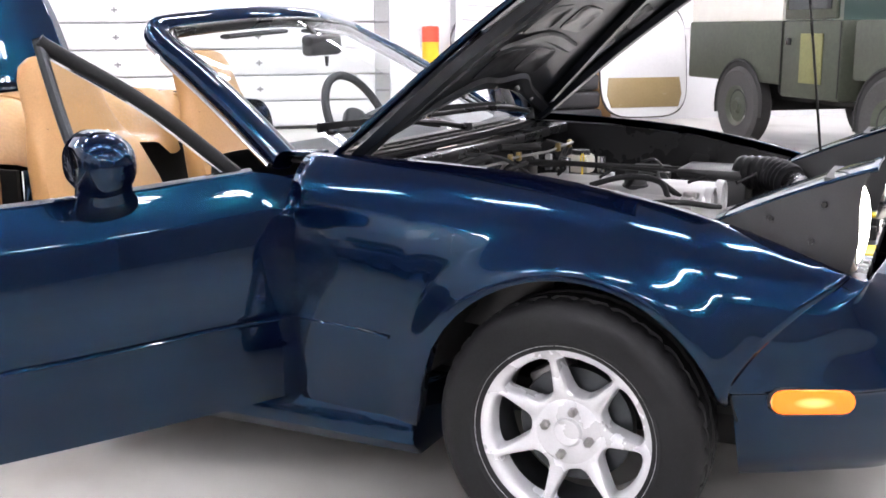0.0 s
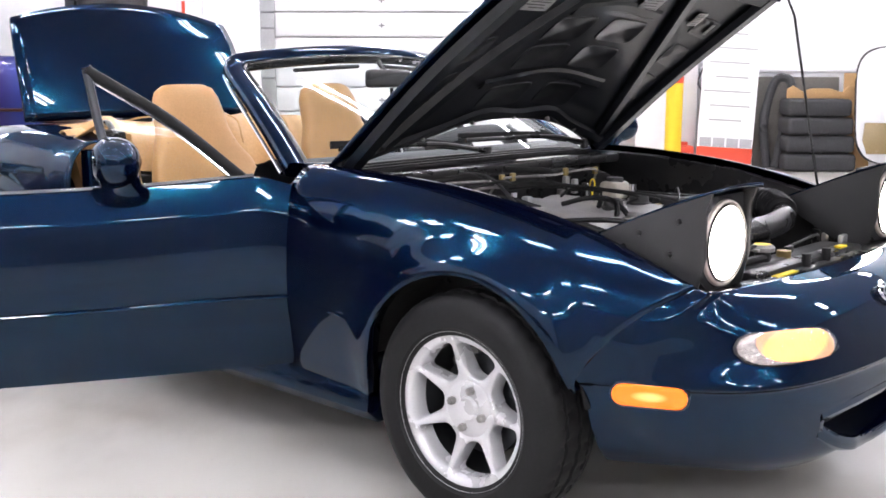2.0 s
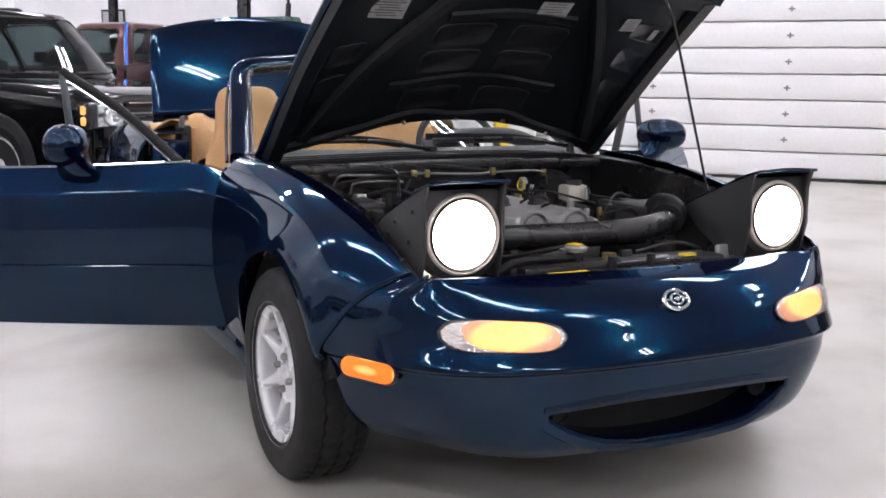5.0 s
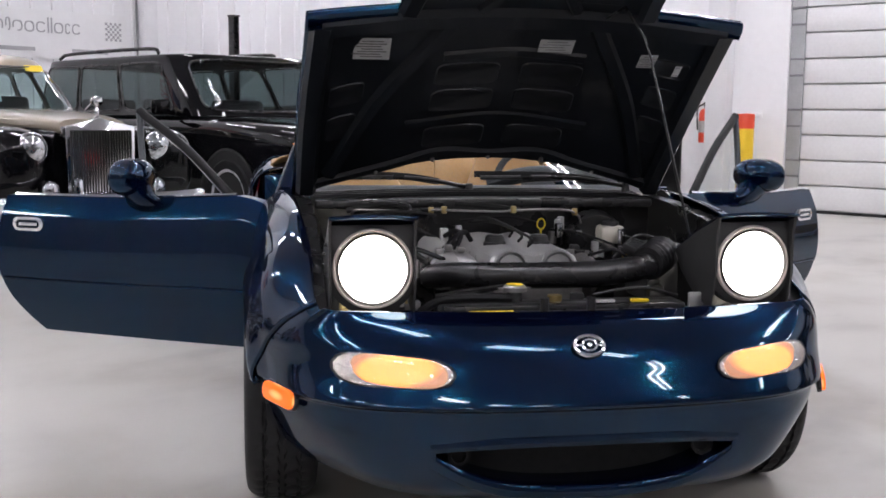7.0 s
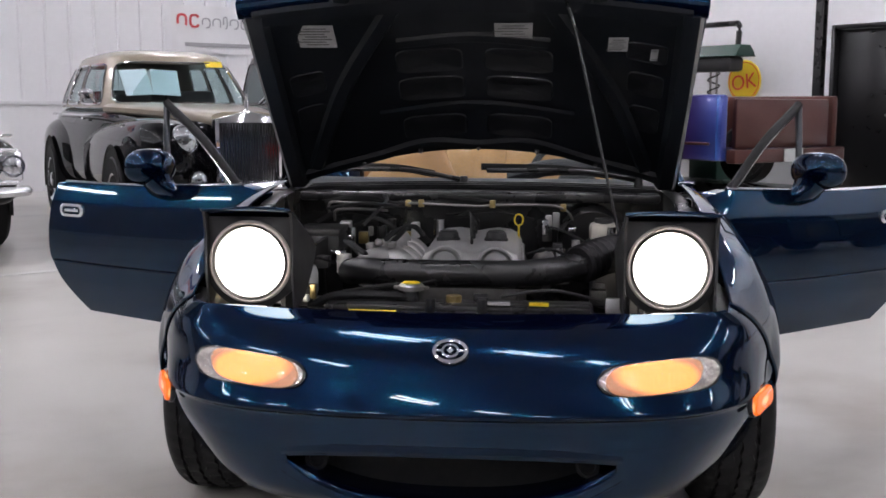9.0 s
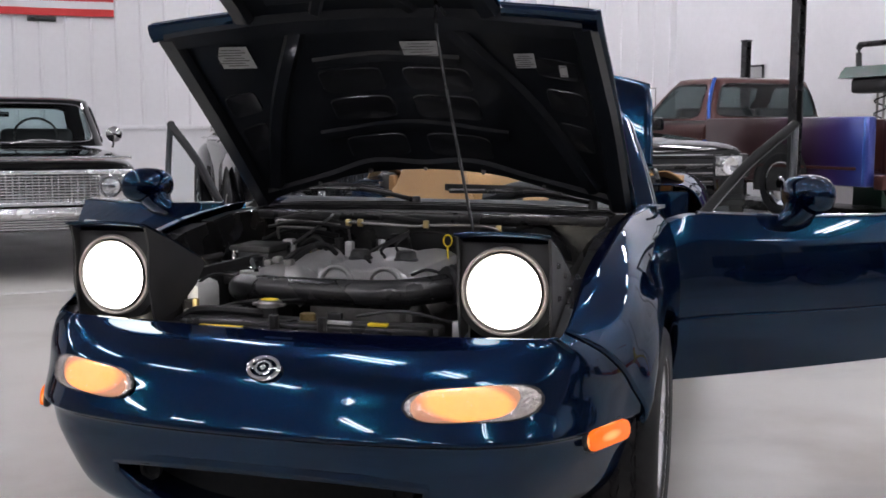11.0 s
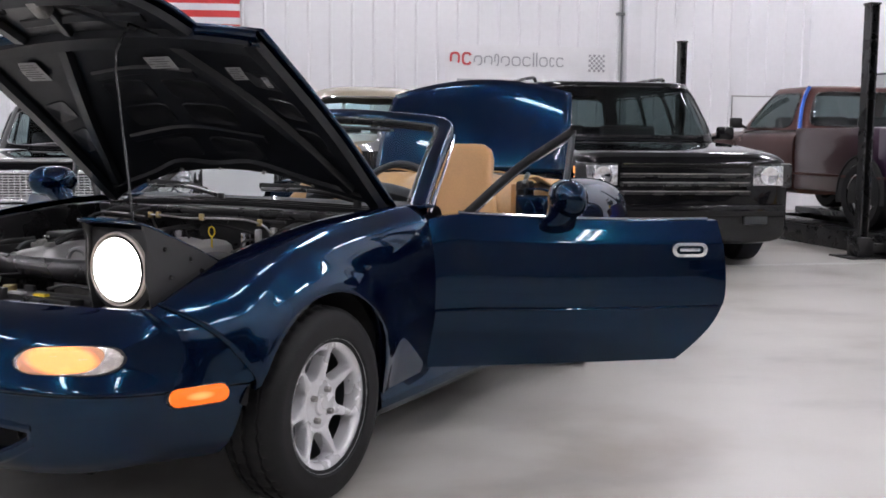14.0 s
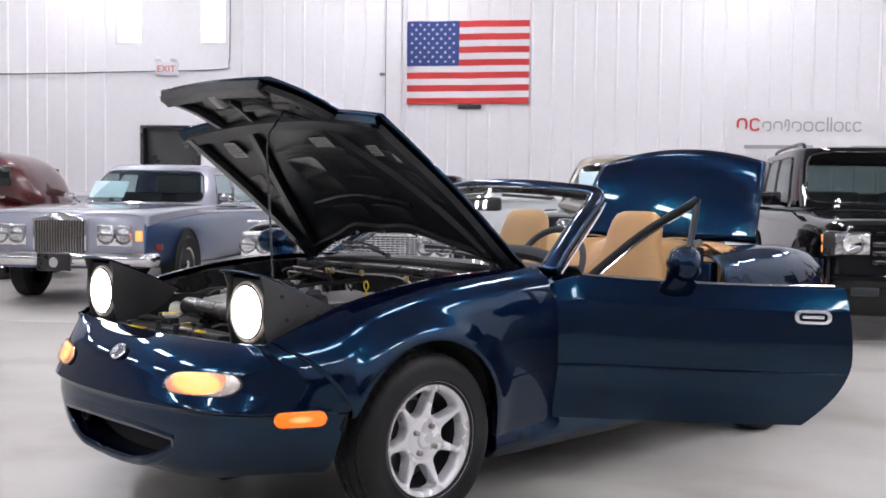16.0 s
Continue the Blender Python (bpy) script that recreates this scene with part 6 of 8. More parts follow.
box(hub_bm, -0.03, 0.0, 0.11, 0.05, 0.10, 0.06, bevel=0.01)
caliper = link("caliper", hub_bm, STEEL, None)
first = True
for axle in (0.0, AXLE):
    for side in (1, -1):
        hub_bm = bmesh.new()
        cyl(hub_bm, (-0.10, 0, 0), (-0.02, 0, 0), 0.05, seg=20)
        wheel = part("wheel", hub_bm, DEEP_BLACK, car, "black tyre on a silver seven-spoke alloy wheel", pose(side * 0.702, axle, HUB, 0, 0, 0 if side > 0 else 180))
        wheel.rotation_euler.rotate_axis("X", radians(12 if side > 0 else 31))
        for proto in protos[:4] + [caliper]:
            ob = proto if first else new(proto.name.split(".")[0], proto.data)
            ob.parent = wheel
        for k in range(4):
            ob = protos[4] if first and k == 0 else new("wheel_nut", protos[4].data)
            ob.parent = wheel
            a = radians(45 + 90 * k)
            ob.location = (0, 0.0495 * math.cos(a), 0.0495 * math.sin(a))
        first = False

# ---- the other vehicles ----
def hull(bm, stations, n=28, e=0.42, mi=0):
    """A closed body through rounded sections (y, half width, low z, high z)."""
    loops = []
    for y, w, z0, z1 in stations:
        zc, h = (z0 + z1) / 2, (z1 - z0) / 2
        loops.append([(w * math.copysign(abs(math.cos(a)) ** e, math.cos(a)), y, zc + h * math.copysign(abs(math.sin(a)) ** e, math.sin(a))) for a in (2 * math.pi * (k + 0.5) / n for k in range(n))])
    rings(bm, loops, cap0=True, cap1=True, mi=mi)
    return tidy(bm)


def smooth_hull(bm, stations, n=28, e=0.42, k=4):
    pts = smooth_line([(s[0], s[1], s[2]) for s in stations], k)
    tops = smooth_line([(s[3], 0, 0) for s in stations], k)
    return hull(bm, [(p.x, p.y, p.z, t.x) for p, t in zip(pts, tops)], n, e)


def plain_wheel(parent, x, y, r, w, rim_mat, rim_r, side, rubber=RUBBER):
    hub = part("wheel", (lambda b: (lathe(b, [(r * 0.62, -w / 2), (r * 0.9, -w / 2), (r, -w / 2 + 0.03), (r, w / 2 - 0.03), (r * 0.9, w / 2), (rim_r, w / 2 - 0.01)], pose(0, 0, 0, 0, 90, 0), 40), tidy(b))[1])(bmesh.new()), rubber, parent, "black tyre" if rubber is RUBBER else "dusty grey tyre", pose(side * x, y, r, 0, 0, 0 if side > 0 else 180))
    bm = bmesh.new()
    lathe(bm, [(0.0, w / 2 - 0.005), (rim_r * 0.25, w / 2), (rim_r * 0.4, w / 2 - 0.025), (rim_r * 0.8, w / 2 - 0.03), (rim_r * 0.93, w / 2 - 0.012), (rim_r * 1.02, w / 2 - 0.004)], pose(0, 0, 0, 0, 90, 0), 36)
    part("rim", tidy(bm), rim_mat, hub)


def arches(parent, wheels, half, r):
    for y in wheels:
        for side in (1, -1):
            bm = bmesh.new()
            arc = [math.radians(-12 + 204 * k / 20) for k in range(21)]
            rings(bm, [[(side * x, y + q * math.cos(a), r + q * math.sin(a)) for a in arc] for x, q in ((half + 0.012, r * 1.20), (half + 0.018, r * 1.15), (half + 0.004, r * 1.13))], close=False)
            # Black face paints the shaded wheel opening; the flank itself is not cut
            bm.faces.new([bm.verts.new((side * (half + 0.004), y + r * 1.13 * math.cos(a), r + r * 1.13 * math.sin(a))) for a in arc])
            part("wheel_arch", bm, DEEP_BLACK, parent, "wheel arch lip with a black face painting the shaded opening", smooth=0)


def greenhouse(parent, paint, y0b, y1b, y0t, y1t, zb, zt, hb, ht, sides, glass_mat=DARK_GLASS, roof_paint=None, crown=0.04, power=7.0):
    """A rounded cabin from the belt up with glass let into every face; sides: stretches of side glass as shares of the length."""
    hollow = glass_mat is not DARK_GLASS

    def spot(sx, sy, t):
        k = 1 / (abs(sx) ** power + abs(sy) ** power) ** (1 / power)
        h = hb + (ht - hb) * (0.55 * t + 0.45 * t * t)
        y0, y1 = y0b + (y0t - y0b) * t, y1b + (y1t - y1b) * (0.7 * t + 0.3 * t * t)
        bow = 0.05 * (1 - sx * sx) * (1 if sy < -0.99 else 0)
        return Vector((sx * k * h, (y0 + y1) / 2 + sy * k * (y1 - y0) / 2 - bow, zb + (zt - zb) * t))

    panes = [("windshield", "front", -0.94, 0.94, 0.07, 0.92), ("rear_window", "rear", -0.90, 0.90, 0.10, 0.90)]
    for u0, u1 in sides:
        for s in ("left", "right"):
            panes.append(("side_window", s, 2 * u0 - 1, 2 * u1 - 1, 0.07, 0.88))
    faces = {"front": lambda q: (q, -1.0), "left": lambda q: (1.0, q), "rear": lambda q: (-q, 1.0), "right": lambda q: (-1.0, -q)}

    def inside(face, q, t):
        for _, f, q0, q1, t0, t1 in panes:
            if f == face:
                qq = -q if face == "right" else q
                if (abs(2 * (qq - q0) / (q1 - q0) - 1) ** 8 + abs(2 * (t - t0) / (t1 - t0) - 1) ** 8) < 1:
                    return True
        return False

    walk_round = [(f, -1 + 2 * k / n) for f, n in (("front", 30), ("left", 60), ("rear", 30), ("right", 60)) for k in range(n)]
    step = {"front": 1 / 30, "left": 1 / 60, "rear": 1 / 30, "right": 1 / 60}
    rows = [[spot(*faces[f](q), j / 20) for f, q in walk_round] for j in range(21)]
    mid_y = (y0t + y1t) / 2
    for sc in (0.985, 0.95, 0.88, 0.76, 0.58, 0.38, 0.18, 0.01):
        rows.append([Vector((p.x * sc, mid_y + (p.y - mid_y) * sc, zt + crown * (1 - sc ** 3.2) ** 0.55)) for p in rows[20]])
    rows = [r + [r[0]] for r in rows]
    bm = bmesh.new()
    sheet(bm, rows, skip=lambda i, j: hollow and i < 20 and inside(walk_round[j][0], walk_round[j][1] + step[walk_round[j][0]], (i + 0.5) / 20))
    cab = part("cabin", tidy(bm), roof_paint or paint, parent, "", smooth=50)
    if hollow:
        for share in (0.40, 0.76):
            bm = bmesh.new()
            y = y0b + (y1b - y0b) * share
            for x in (-hb * 0.42, hb * 0.42):
                box(bm, x, y, zb + 0.02, hb * 0.66, 0.12, 0.28, pose(0, 0, 0), 0.05, 3)
            part("seat_row", bm, DASH, cab, "dark seats seen through the glass")
    for name, face, q0, q1, t0, t1 in panes:
        def at(u, v, out):
            c = max(abs(u), abs(v)) / max(1e-9, (abs(u) ** 8 + abs(v) ** 8) ** 0.125)
            u, v = u * c, v * c
            q, t = q0 + (q1 - q0) * (u + 1) / 2, t0 + (t1 - t0) * (v + 1) / 2
            if face == "right":
                q = -q
            p, px, pz = spot(*faces[face](q), t), spot(*faces[face](q + 0.02), t), spot(*faces[face](q), t + 0.02)
            return p + (px - p).cross(pz - p).normalized() * out
        grid = [k / 6 - 1 for k in range(13)]
        bm = bmesh.new()
        sheet(bm, [[at(u, v, 0.004) for u in grid] for v in grid])
        pane_ob = part(name, bm, glass_mat, cab)
        if hollow:
            pane_ob.visible_shadow = False
        ring_pts = [(u, -1) for u in grid[:-1]] + [(1, v) for v in grid[:-1]] + [(-u, 1) for u in grid[:-1]] + [(-1, -v) for v in grid]
        bm = bmesh.new()
        tube(bm, [at(u, v, 0.005) for u, v in ring_pts], 0.0095, 6, 1)
        part("window_trim", bm, SATIN_BLACK if paint is MAROON or parent.name == "suv" else CHROME, cab)
    return cab


def round_lamp(parent, x, y, z, r, name="headlamp"):
    bm = bmesh.new()
    lathe(bm, [(r * 1.15, -0.05), (r * 1.15, 0.0), (r * 1.05, 0.02), (r, 0.012)], pose(x, y, z, 90, 0, 0), 28)
    ob = part(name, tidy(bm), CHROME, parent, "chrome lamp ring")
    bm = bmesh.new()
    lathe(bm, [(0.0, 0.03), (r * 0.5, 0.025), (r * 0.85, 0.014), (r, 0.006)], pose(x, y, z, 90, 0, 0), 28)
    part("lens", tidy(bm), LAMP_GLASS, ob)


def bars(parent, name, x0, x1, z0, z1, y, count, mt, upright=True, w=0.012):
    for k in range(count):
        t = (k + 0.5) / count
        bm = bmesh.new()
        if upright:
            box(bm, x0 + (x1 - x0) * t, y, (z0 + z1) / 2, w, 0.03, z1 - z0)
        else:
            box(bm, (x0 + x1) / 2, y, z0 + (z1 - z0) * t, x1 - x0, 0.03, w)
        part(name, bm, mt, parent, smooth=0)


def bumper_bar(parent, y, z, half, mt, h=0.09, sweep=0.12):
    bm = bmesh.new()
    tube(bm, [(-half, y + sweep * 1.6, z), (-half * 0.93, y + sweep * 0.4, z), (-half * 0.5, y, z), (0, y - 0.01, z), (half * 0.5, y, z), (half * 0.93, y + sweep * 0.4, z), (half, y + sweep * 1.6, z)], 0.045, 12, 5, h / 0.09)
    part("bumper", bm, mt, parent, "chrome bumper" if mt is CHROME else "")


def bonnet_figure(parent, y, z):
    bm = bmesh.new()
    lathe(bm, [(0.0, 0.13), (0.014, 0.125), (0.016, 0.10), (0.008, 0.085), (0.018, 0.06), (0.014, 0.02), (0.03, 0.0)], pose(0, y, z), 14)
    part("bonnet_ornament", tidy(bm), CHROME, parent, "small chrome bonnet ornament")


# old two-tone saloon with an upright radiator shell
sal = thing("vintage_saloon", "black and champagne vintage saloon with an upright chrome grille", "car", HALL @ pose(1.67, 5.52, 0, 0, 0, -6.2) @ Matrix.Diagonal((0.9, 0.9, 1.0, 1.0)))
bm = bmesh.new()
smooth_hull(bm, [(-0.55, 0.30, 0.45, 0.98), (-0.30, 0.42, 0.42, 1.00), (0.5, 0.62, 0.36, 1.03), (1.2, 0.80, 0.32, 1.085), (2.6, 0.86, 0.32, 1.085), (3.4, 0.82, 0.34, 1.07), (4.2, 0.66, 0.40, 0.90), (4.5, 0.40, 0.5, 0.72)], e=0.33)
part("body", bm, GLOSS_BLACK, sal)
bm = bmesh.new()
smooth_hull(bm, [(-0.62, 0.27, 0.92, 1.04), (-0.2, 0.40, 0.94, 1.07), (0.5, 0.58, 0.97, 1.10), (1.15, 0.77, 0.99, 1.115)], e=0.6)
part("bonnet", bm, TAN_PAINT, sal, "champagne bonnet")
for side in (1, -1):
    bm = bmesh.new()
    smooth_hull(bm, [(-0.74, 0.06, 0.66, 0.80), (-0.72, 0.15, 0.58, 0.88), (-0.64, 0.235, 0.48, 0.94), (-0.42, 0.285, 0.40, 0.985), (0.0, 0.30, 0.36, 0.99), (0.6, 0.29, 0.34, 0.965), (1.2, 0.26, 0.34, 0.92), (2.0, 0.20, 0.34, 0.84)], e=0.62)
    bmesh.ops.translate(bm, verts=bm.verts, vec=(side * 0.625, 0, 0))
    part("wing", bm, GLOSS_BLACK, sal, "rounded black front wing")
    bm = bmesh.new()
    smooth_hull(bm, [(2.3, 0.16, 0.34, 0.80), (2.7, 0.23, 0.34, 0.93), (3.2, 0.25, 0.34, 0.97), (3.8, 0.22, 0.40, 0.90), (4.4, 0.10, 0.5, 0.70)], e=0.62)
    bmesh.ops.translate(bm, verts=bm.verts, vec=(side * 0.68, 0, 0))
    part("wing", bm, GLOSS_BLACK, sal)
    round_lamp(sal, side * 0.52, -0.715, 0.835, 0.098)
    round_lamp(sal, side * 0.44, -0.80, 0.55, 0.065, "fog_lamp")
    bm = bmesh.new()
    tube(bm, [(side * 0.80, 1.25, 1.10), (side * 0.86, 1.22, 1.16)], 0.012, 8, 1)
    ball(bm, (side * 0.90, 1.22, 1.18), 0.07, 0.02, 0.045)
    part("door_mirror", bm, CHROME, sal)
    bm = bmesh.new()
    box(bm, side * 0.87, 2.0, 1.00, 0.012, 2.6, 0.02, bevel=0.004)
    part("side_moulding", bm, CHROME, sal)
    bm = bmesh.new()
    box(bm, side * 0.855, 1.65, 0.97, 0.02, 0.12, 0.025, bevel=0.006)
    part("door_handle", bm, CHROME, sal)
greenhouse(sal, TAN_PAINT, 1.05, 3.75, 1.55, 3.35, 1.06, 1.49, 0.80, 0.62, ((0.07, 0.36), (0.40, 0.62), (0.66, 0.88)), SEE_GLASS, TAN_PAINT, 0.10, 4.5)
bm = bmesh.new()
prism(bm, [(-0.275, 0.40), (0.275, 0.40), (0.285, 0.985), (0.0, 1.045), (-0.285, 0.985)], 0.10, pose(0, -0.66, 0, 90, 0, 0), 0.01)
shell = part("radiator_shell", bm, CHROME, sal, "chrome radiator shell")
bm = bmesh.new()
box(bm, 0, -0.765, 0.69, 0.50, 0.01, 0.54)
part("radiator_core", bm, DEEP_BLACK, shell, smooth=0)
bars(shell, "shutter", -0.25, 0.25, 0.43, 0.955, -0.775, 22, CHROME, True, 0.009)
bonnet_figure(sal, -0.70, 1.04)
bumper_bar(sal, -0.92, 0.47, 0.86, CHROME, 0.11)
for side in (1, -1):
    bm = bmesh.new()
    box(bm, side * 0.30, -0.98, 0.53, 0.07, 0.05, 0.22, bevel=0.02)
    part("overrider", bm, CHROME, sal)
for y in (0.0, 3.12):
    for side in (1, -1):
        plain_wheel(sal, 0.85, y, 0.36, 0.20, CHROME, 0.21, side)
arches(sal, (0.0, 3.12), 0.935, 0.36)
for k, (x, s) in enumerate(((-0.42, -4), (-0.14, 4))):
    bm = bmesh.new()
    box(bm, 0, 0, 0, 0.26, 0.004, 0.30, pose(x, 1.285, 1.28, -43, 0, 0) @ pose(0, 0, 0, 0, s, 0))
    part("window_sheet", bm, STICKER, sal, "pale blue sheet behind the windshield", smooth=0)
bm = bmesh.new()
box(bm, 0, 0, 0, 0.17, 0.004, 0.07, pose(0.40, 1.475, 1.45, -43, 0, 0))
part("window_tag", bm, YELLOW, sal, "yellow tag on the windshield", smooth=0)

# silver over blue saloon, square nose
shd = thing("luxury_saloon", "silver and blue square-nosed luxury saloon with twin round headlamps", "car", HALL @ pose(-3.75, 7.05, 0))
bm = bmesh.new()
smooth_hull(bm, [(-1.0, 0.80, 0.42, 0.86), (-0.92, 0.86, 0.36, 0.92), (0.0, 0.90, 0.34, 0.97), (1.2, 0.91, 0.32, 0.99), (2.8, 0.91, 0.32, 0.99), (3.7, 0.88, 0.36, 0.96), (4.1, 0.82, 0.42, 0.90)], e=0.30)
part("body", bm, BLUE_GREY, shd, "blue lower body")
bm = bmesh.new()
smooth_hull(bm, [(-1.012, 0.80, 0.62, 0.895), (-0.9, 0.86, 0.76, 0.945), (0.0, 0.895, 0.84, 0.995), (1.0, 0.885, 0.90, 1.01), (1.15, 0.86, 0.92, 1.01)], e=0.34)
part("bonnet", bm, SILVER_PAINT, shd, "silver bonnet and wings")
bm = bmesh.new()
box(bm, 0, -1.02, 0.69, 1.66, 0.03, 0.40, bevel=0.012)
part("nose_panel", bm, SILVER_PAINT, shd)
greenhouse(shd, BLUE_GREY, 0.98, 3.45, 1.50, 3.0, 0.985, 1.43, 0.83, 0.66, ((0.13, 0.42), (0.46, 0.78)), SEE_GLASS, SILVER_PAINT, 0.07, 6)
bm = bmesh.new()
prism(bm, [(-0.27, 0.50), (0.27, 0.50), (0.28, 0.86), (0.0, 0.93), (-0.28, 0.86)], 0.10, pose(0, -0.985, 0, 90, 0, 0), 0.01)
shell = part("radiator_shell", bm, CHROME, shd, "chrome radiator shell")
bm = bmesh.new()
box(bm, 0, -1.088, 0.675, 0.50, 0.01, 0.34)
part("radiator_core", bm, DEEP_BLACK, shell, smooth=0)
bars(shell, "shutter", -0.25, 0.25, 0.51, 0.845, -1.098, 18, STEEL, True, 0.010)
for side in (1, -1):
    bm = bmesh.new()
    box(bm, side * 0.54, -1.035, 0.70, 0.36, 0.02, 0.21, bevel=0.008)
    part("lamp_panel", bm, CHROME, shd)
    round_lamp(shd, side * 0.455, -1.05, 0.70, 0.078)
    round_lamp(shd, side * 0.630, -1.05, 0.70, 0.078)
    bm = bmesh.new()
    box(bm, side * 0.785, -1.035, 0.70, 0.07, 0.03, 0.10, bevel=0.01)
    part("indicator", bm, AMBER_DIM, shd, "amber indicator")
    bm = bmesh.new()
    box(bm, side * 0.895, -0.78, 0.58, 0.03, 0.11, 0.06, bevel=0.008)
    part("side_marker", bm, RED_LENS, shd)
    bm = bmesh.new()
    tube(bm, [(side * 0.84, 1.25, 1.01), (side * 0.92, 1.22, 1.05)], 0.012, 8, 1)
    ball(bm, (side * 0.96, 1.22, 1.08), 0.08, 0.025, 0.05)
    part("door_mirror", bm, CHROME, shd)
    bm = bmesh.new()
    box(bm, side * 0.915, 1.9, 0.93, 0.010, 3.2, 0.018)
    part("side_moulding", bm, CHROME, shd)
    for y in (0.0, 3.05):
        plain_wheel(shd, 0.83, y, 0.345, 0.20, CHROME, 0.20, side)
arches(shd, (0.0, 3.05), 0.912, 0.345)
bumper_bar(shd, -1.14, 0.47, 0.93, CHROME, 0.13)
bm = bmesh.new()
box(bm, 0, -1.20, 0.44, 0.34, 0.02, 0.17, bevel=0.006)
plate = part("plate_board", bm, SATIN_BLACK, shd, "black front plate board with a pale mark")
bm = bmesh.new()
ball(bm, (0, -1.212, 0.44), 0.045, 0.005, 0.05)
part("plate_mark", bm, PAPER, plate)
bm = bmesh.new()
box(bm, 0, 0, 0, 0.42, 0.004, 0.28, pose(-0.46, 1.20, 1.17, -45, 0, 0))
part("window_sheet", bm, STICKER, shd, "pale sheet behind the windshield", smooth=0)

# black sixties saloon with a full-width chrome grille
imp = thing("sixties_saloon", "glossy black sixties saloon with a wide chrome grille", "car", HALL @ pose(-0.82, 6.35, 0))
bm = bmesh.new()
smooth_hull(bm, [(-0.92, 0.88, 0.42, 0.80), (-0.80, 0.94, 0.36, 0.86), (0.0, 0.98, 0.32, 0.91), (1.2, 0.99, 0.30, 0.93), (3.0, 0.99, 0.30, 0.92), (4.2, 0.96, 0.38, 0.86), (4.35, 0.9, 0.42, 0.80)], e=0.28)
part("body", bm, GLOSS_BLACK, imp)
greenhouse(imp, GLOSS_BLACK, 1.00, 3.30, 1.42, 2.90, 0.93, 1.345, 0.95, 0.84, ((0.12, 0.5), (0.54, 0.88)), SEE_GLASS, GLOSS_BLACK, 0.05)
bm = bmesh.new()
box(bm, 0, -0.93, 0.655, 1.36, 0.02, 0.23, bevel=0.01)
grille = part("grille", bm, SATIN_BLACK, imp, "chrome egg-crate grille")
bars(grille, "grille_bar", -0.66, 0.66, 0.56, 0.75, -0.95, 9, BRIGHT, False, 0.010)
bars(grille, "grille_post", -0.66, 0.66, 0.56, 0.75, -0.945, 30, BRIGHT, True, 0.008)
for z in (0.77, 0.545):
    bm = bmesh.new()
    box(bm, 0, -0.955, z, 1.84, 0.04, 0.03, bevel=0.008)
    part("grille_surround", bm, BRIGHT, imp)
bm = bmesh.new()
box(bm, 0, -0.90, 0.872, 1.80, 0.05, 0.02, bevel=0.006)
part("hood_strip", bm, CHROME, imp)
for side in (1, -1):
    bm = bmesh.new()
    box(bm, side * 0.80, -0.945, 0.66, 0.30, 0.03, 0.22, bevel=0.02)
    part("lamp_panel", bm, CHROME, imp)
    round_lamp(imp, side * 0.735, -0.965, 0.66, 0.072)
    round_lamp(imp, side * 0.885, -0.955, 0.66, 0.072)
    for y in (0.0, 3.02):
        plain_wheel(imp, 0.91, y, 0.34, 0.20, CHROME, 0.20, side)
arches(imp, (0.0, 3.02), 0.99, 0.34)
bumper_bar(imp, -1.06, 0.485, 0.98, BRIGHT, 0.07)
bm = bmesh.new()
box(bm, 0, -0.985, 0.405, 1.30, 0.03, 0.11, bevel=0.012)
valance = part("valance", bm, SATIN_BLACK, imp, "ribbed bright panel under the bumper")
bars(valance, "valance_rib", -0.64, 0.64, 0.36, 0.45, -1.005, 5, BRIGHT, False, 0.011)
for side in (1, -1):
    bm = bmesh.new()
    tube(bm, [(side * 0.97, 0.86, 0.92), (side * 0.98, 0.86, 0.99)], 0.009, 8, 1)
    mirror_stem = part("door_mirror", bm, CHROME, imp, "round chrome door mirror")
    bm = bmesh.new()
    ball(bm, (side * 0.985, 0.86, 1.04), 0.072, 0.045, 0.072)
    part("mirror_bowl", bm, CHROME, mirror_stem)
    bm = bmesh.new()
    tube(bm, [(side * 0.12, 0.96, 0.955), (side * 0.35, 1.00, 0.985), (side * 0.62, 1.02, 0.965)], 0.009, 8, 5)
    part("wiper", bm, BRIGHT, imp)
bm = bmesh.new()
tube(bm, [(-0.13, 1.36, 1.215), (0, 1.35, 1.22), (0.13, 1.36, 1.215)], 0.024, 10, 4)
cyl(bm, (0, 1.37, 1.22), (0, 1.40, 1.33), 0.006, seg=8)
part("rear_view_mirror", bm, CHROME, imp, "chrome rear-view mirror")
bm = bmesh.new()
wm2 = pose(0.36, 1.45, 1.02, 60, 0, 0)
rings(bm, [[wm2 @ Vector(((0.19 + 0.012 * math.cos(b)) * math.cos(a), (0.19 + 0.012 * math.cos(b)) * math.sin(a), 0.012 * math.sin(b))) for a in (2 * math.pi * k / 32 for k in range(32))] for b in (2 * math.pi * q / 8 for q in range(9))])
part("steering_wheel", bm, SATIN_BLACK, imp)

# black box-shaped family SUV
suv = thing("suv", "glossy black boxy SUV with dark grille bars", "car", HALL @ pose(4.10, 5.32, 0, 0, 0, -4.5))
bm = bmesh.new()
smooth_hull(bm, [(-0.92, 0.80, 0.30, 0.84), (-0.84, 0.90, 0.22, 0.96), (-0.3, 0.955, 0.22, 1.02), (0.7, 0.965, 0.24, 1.07), (2.9, 0.965, 0.24, 1.08), (4.0, 0.95, 0.28, 1.08), (4.15, 0.92, 0.34, 1.04)], e=0.24)
part("body", bm, GLOSS_BLACK, suv)
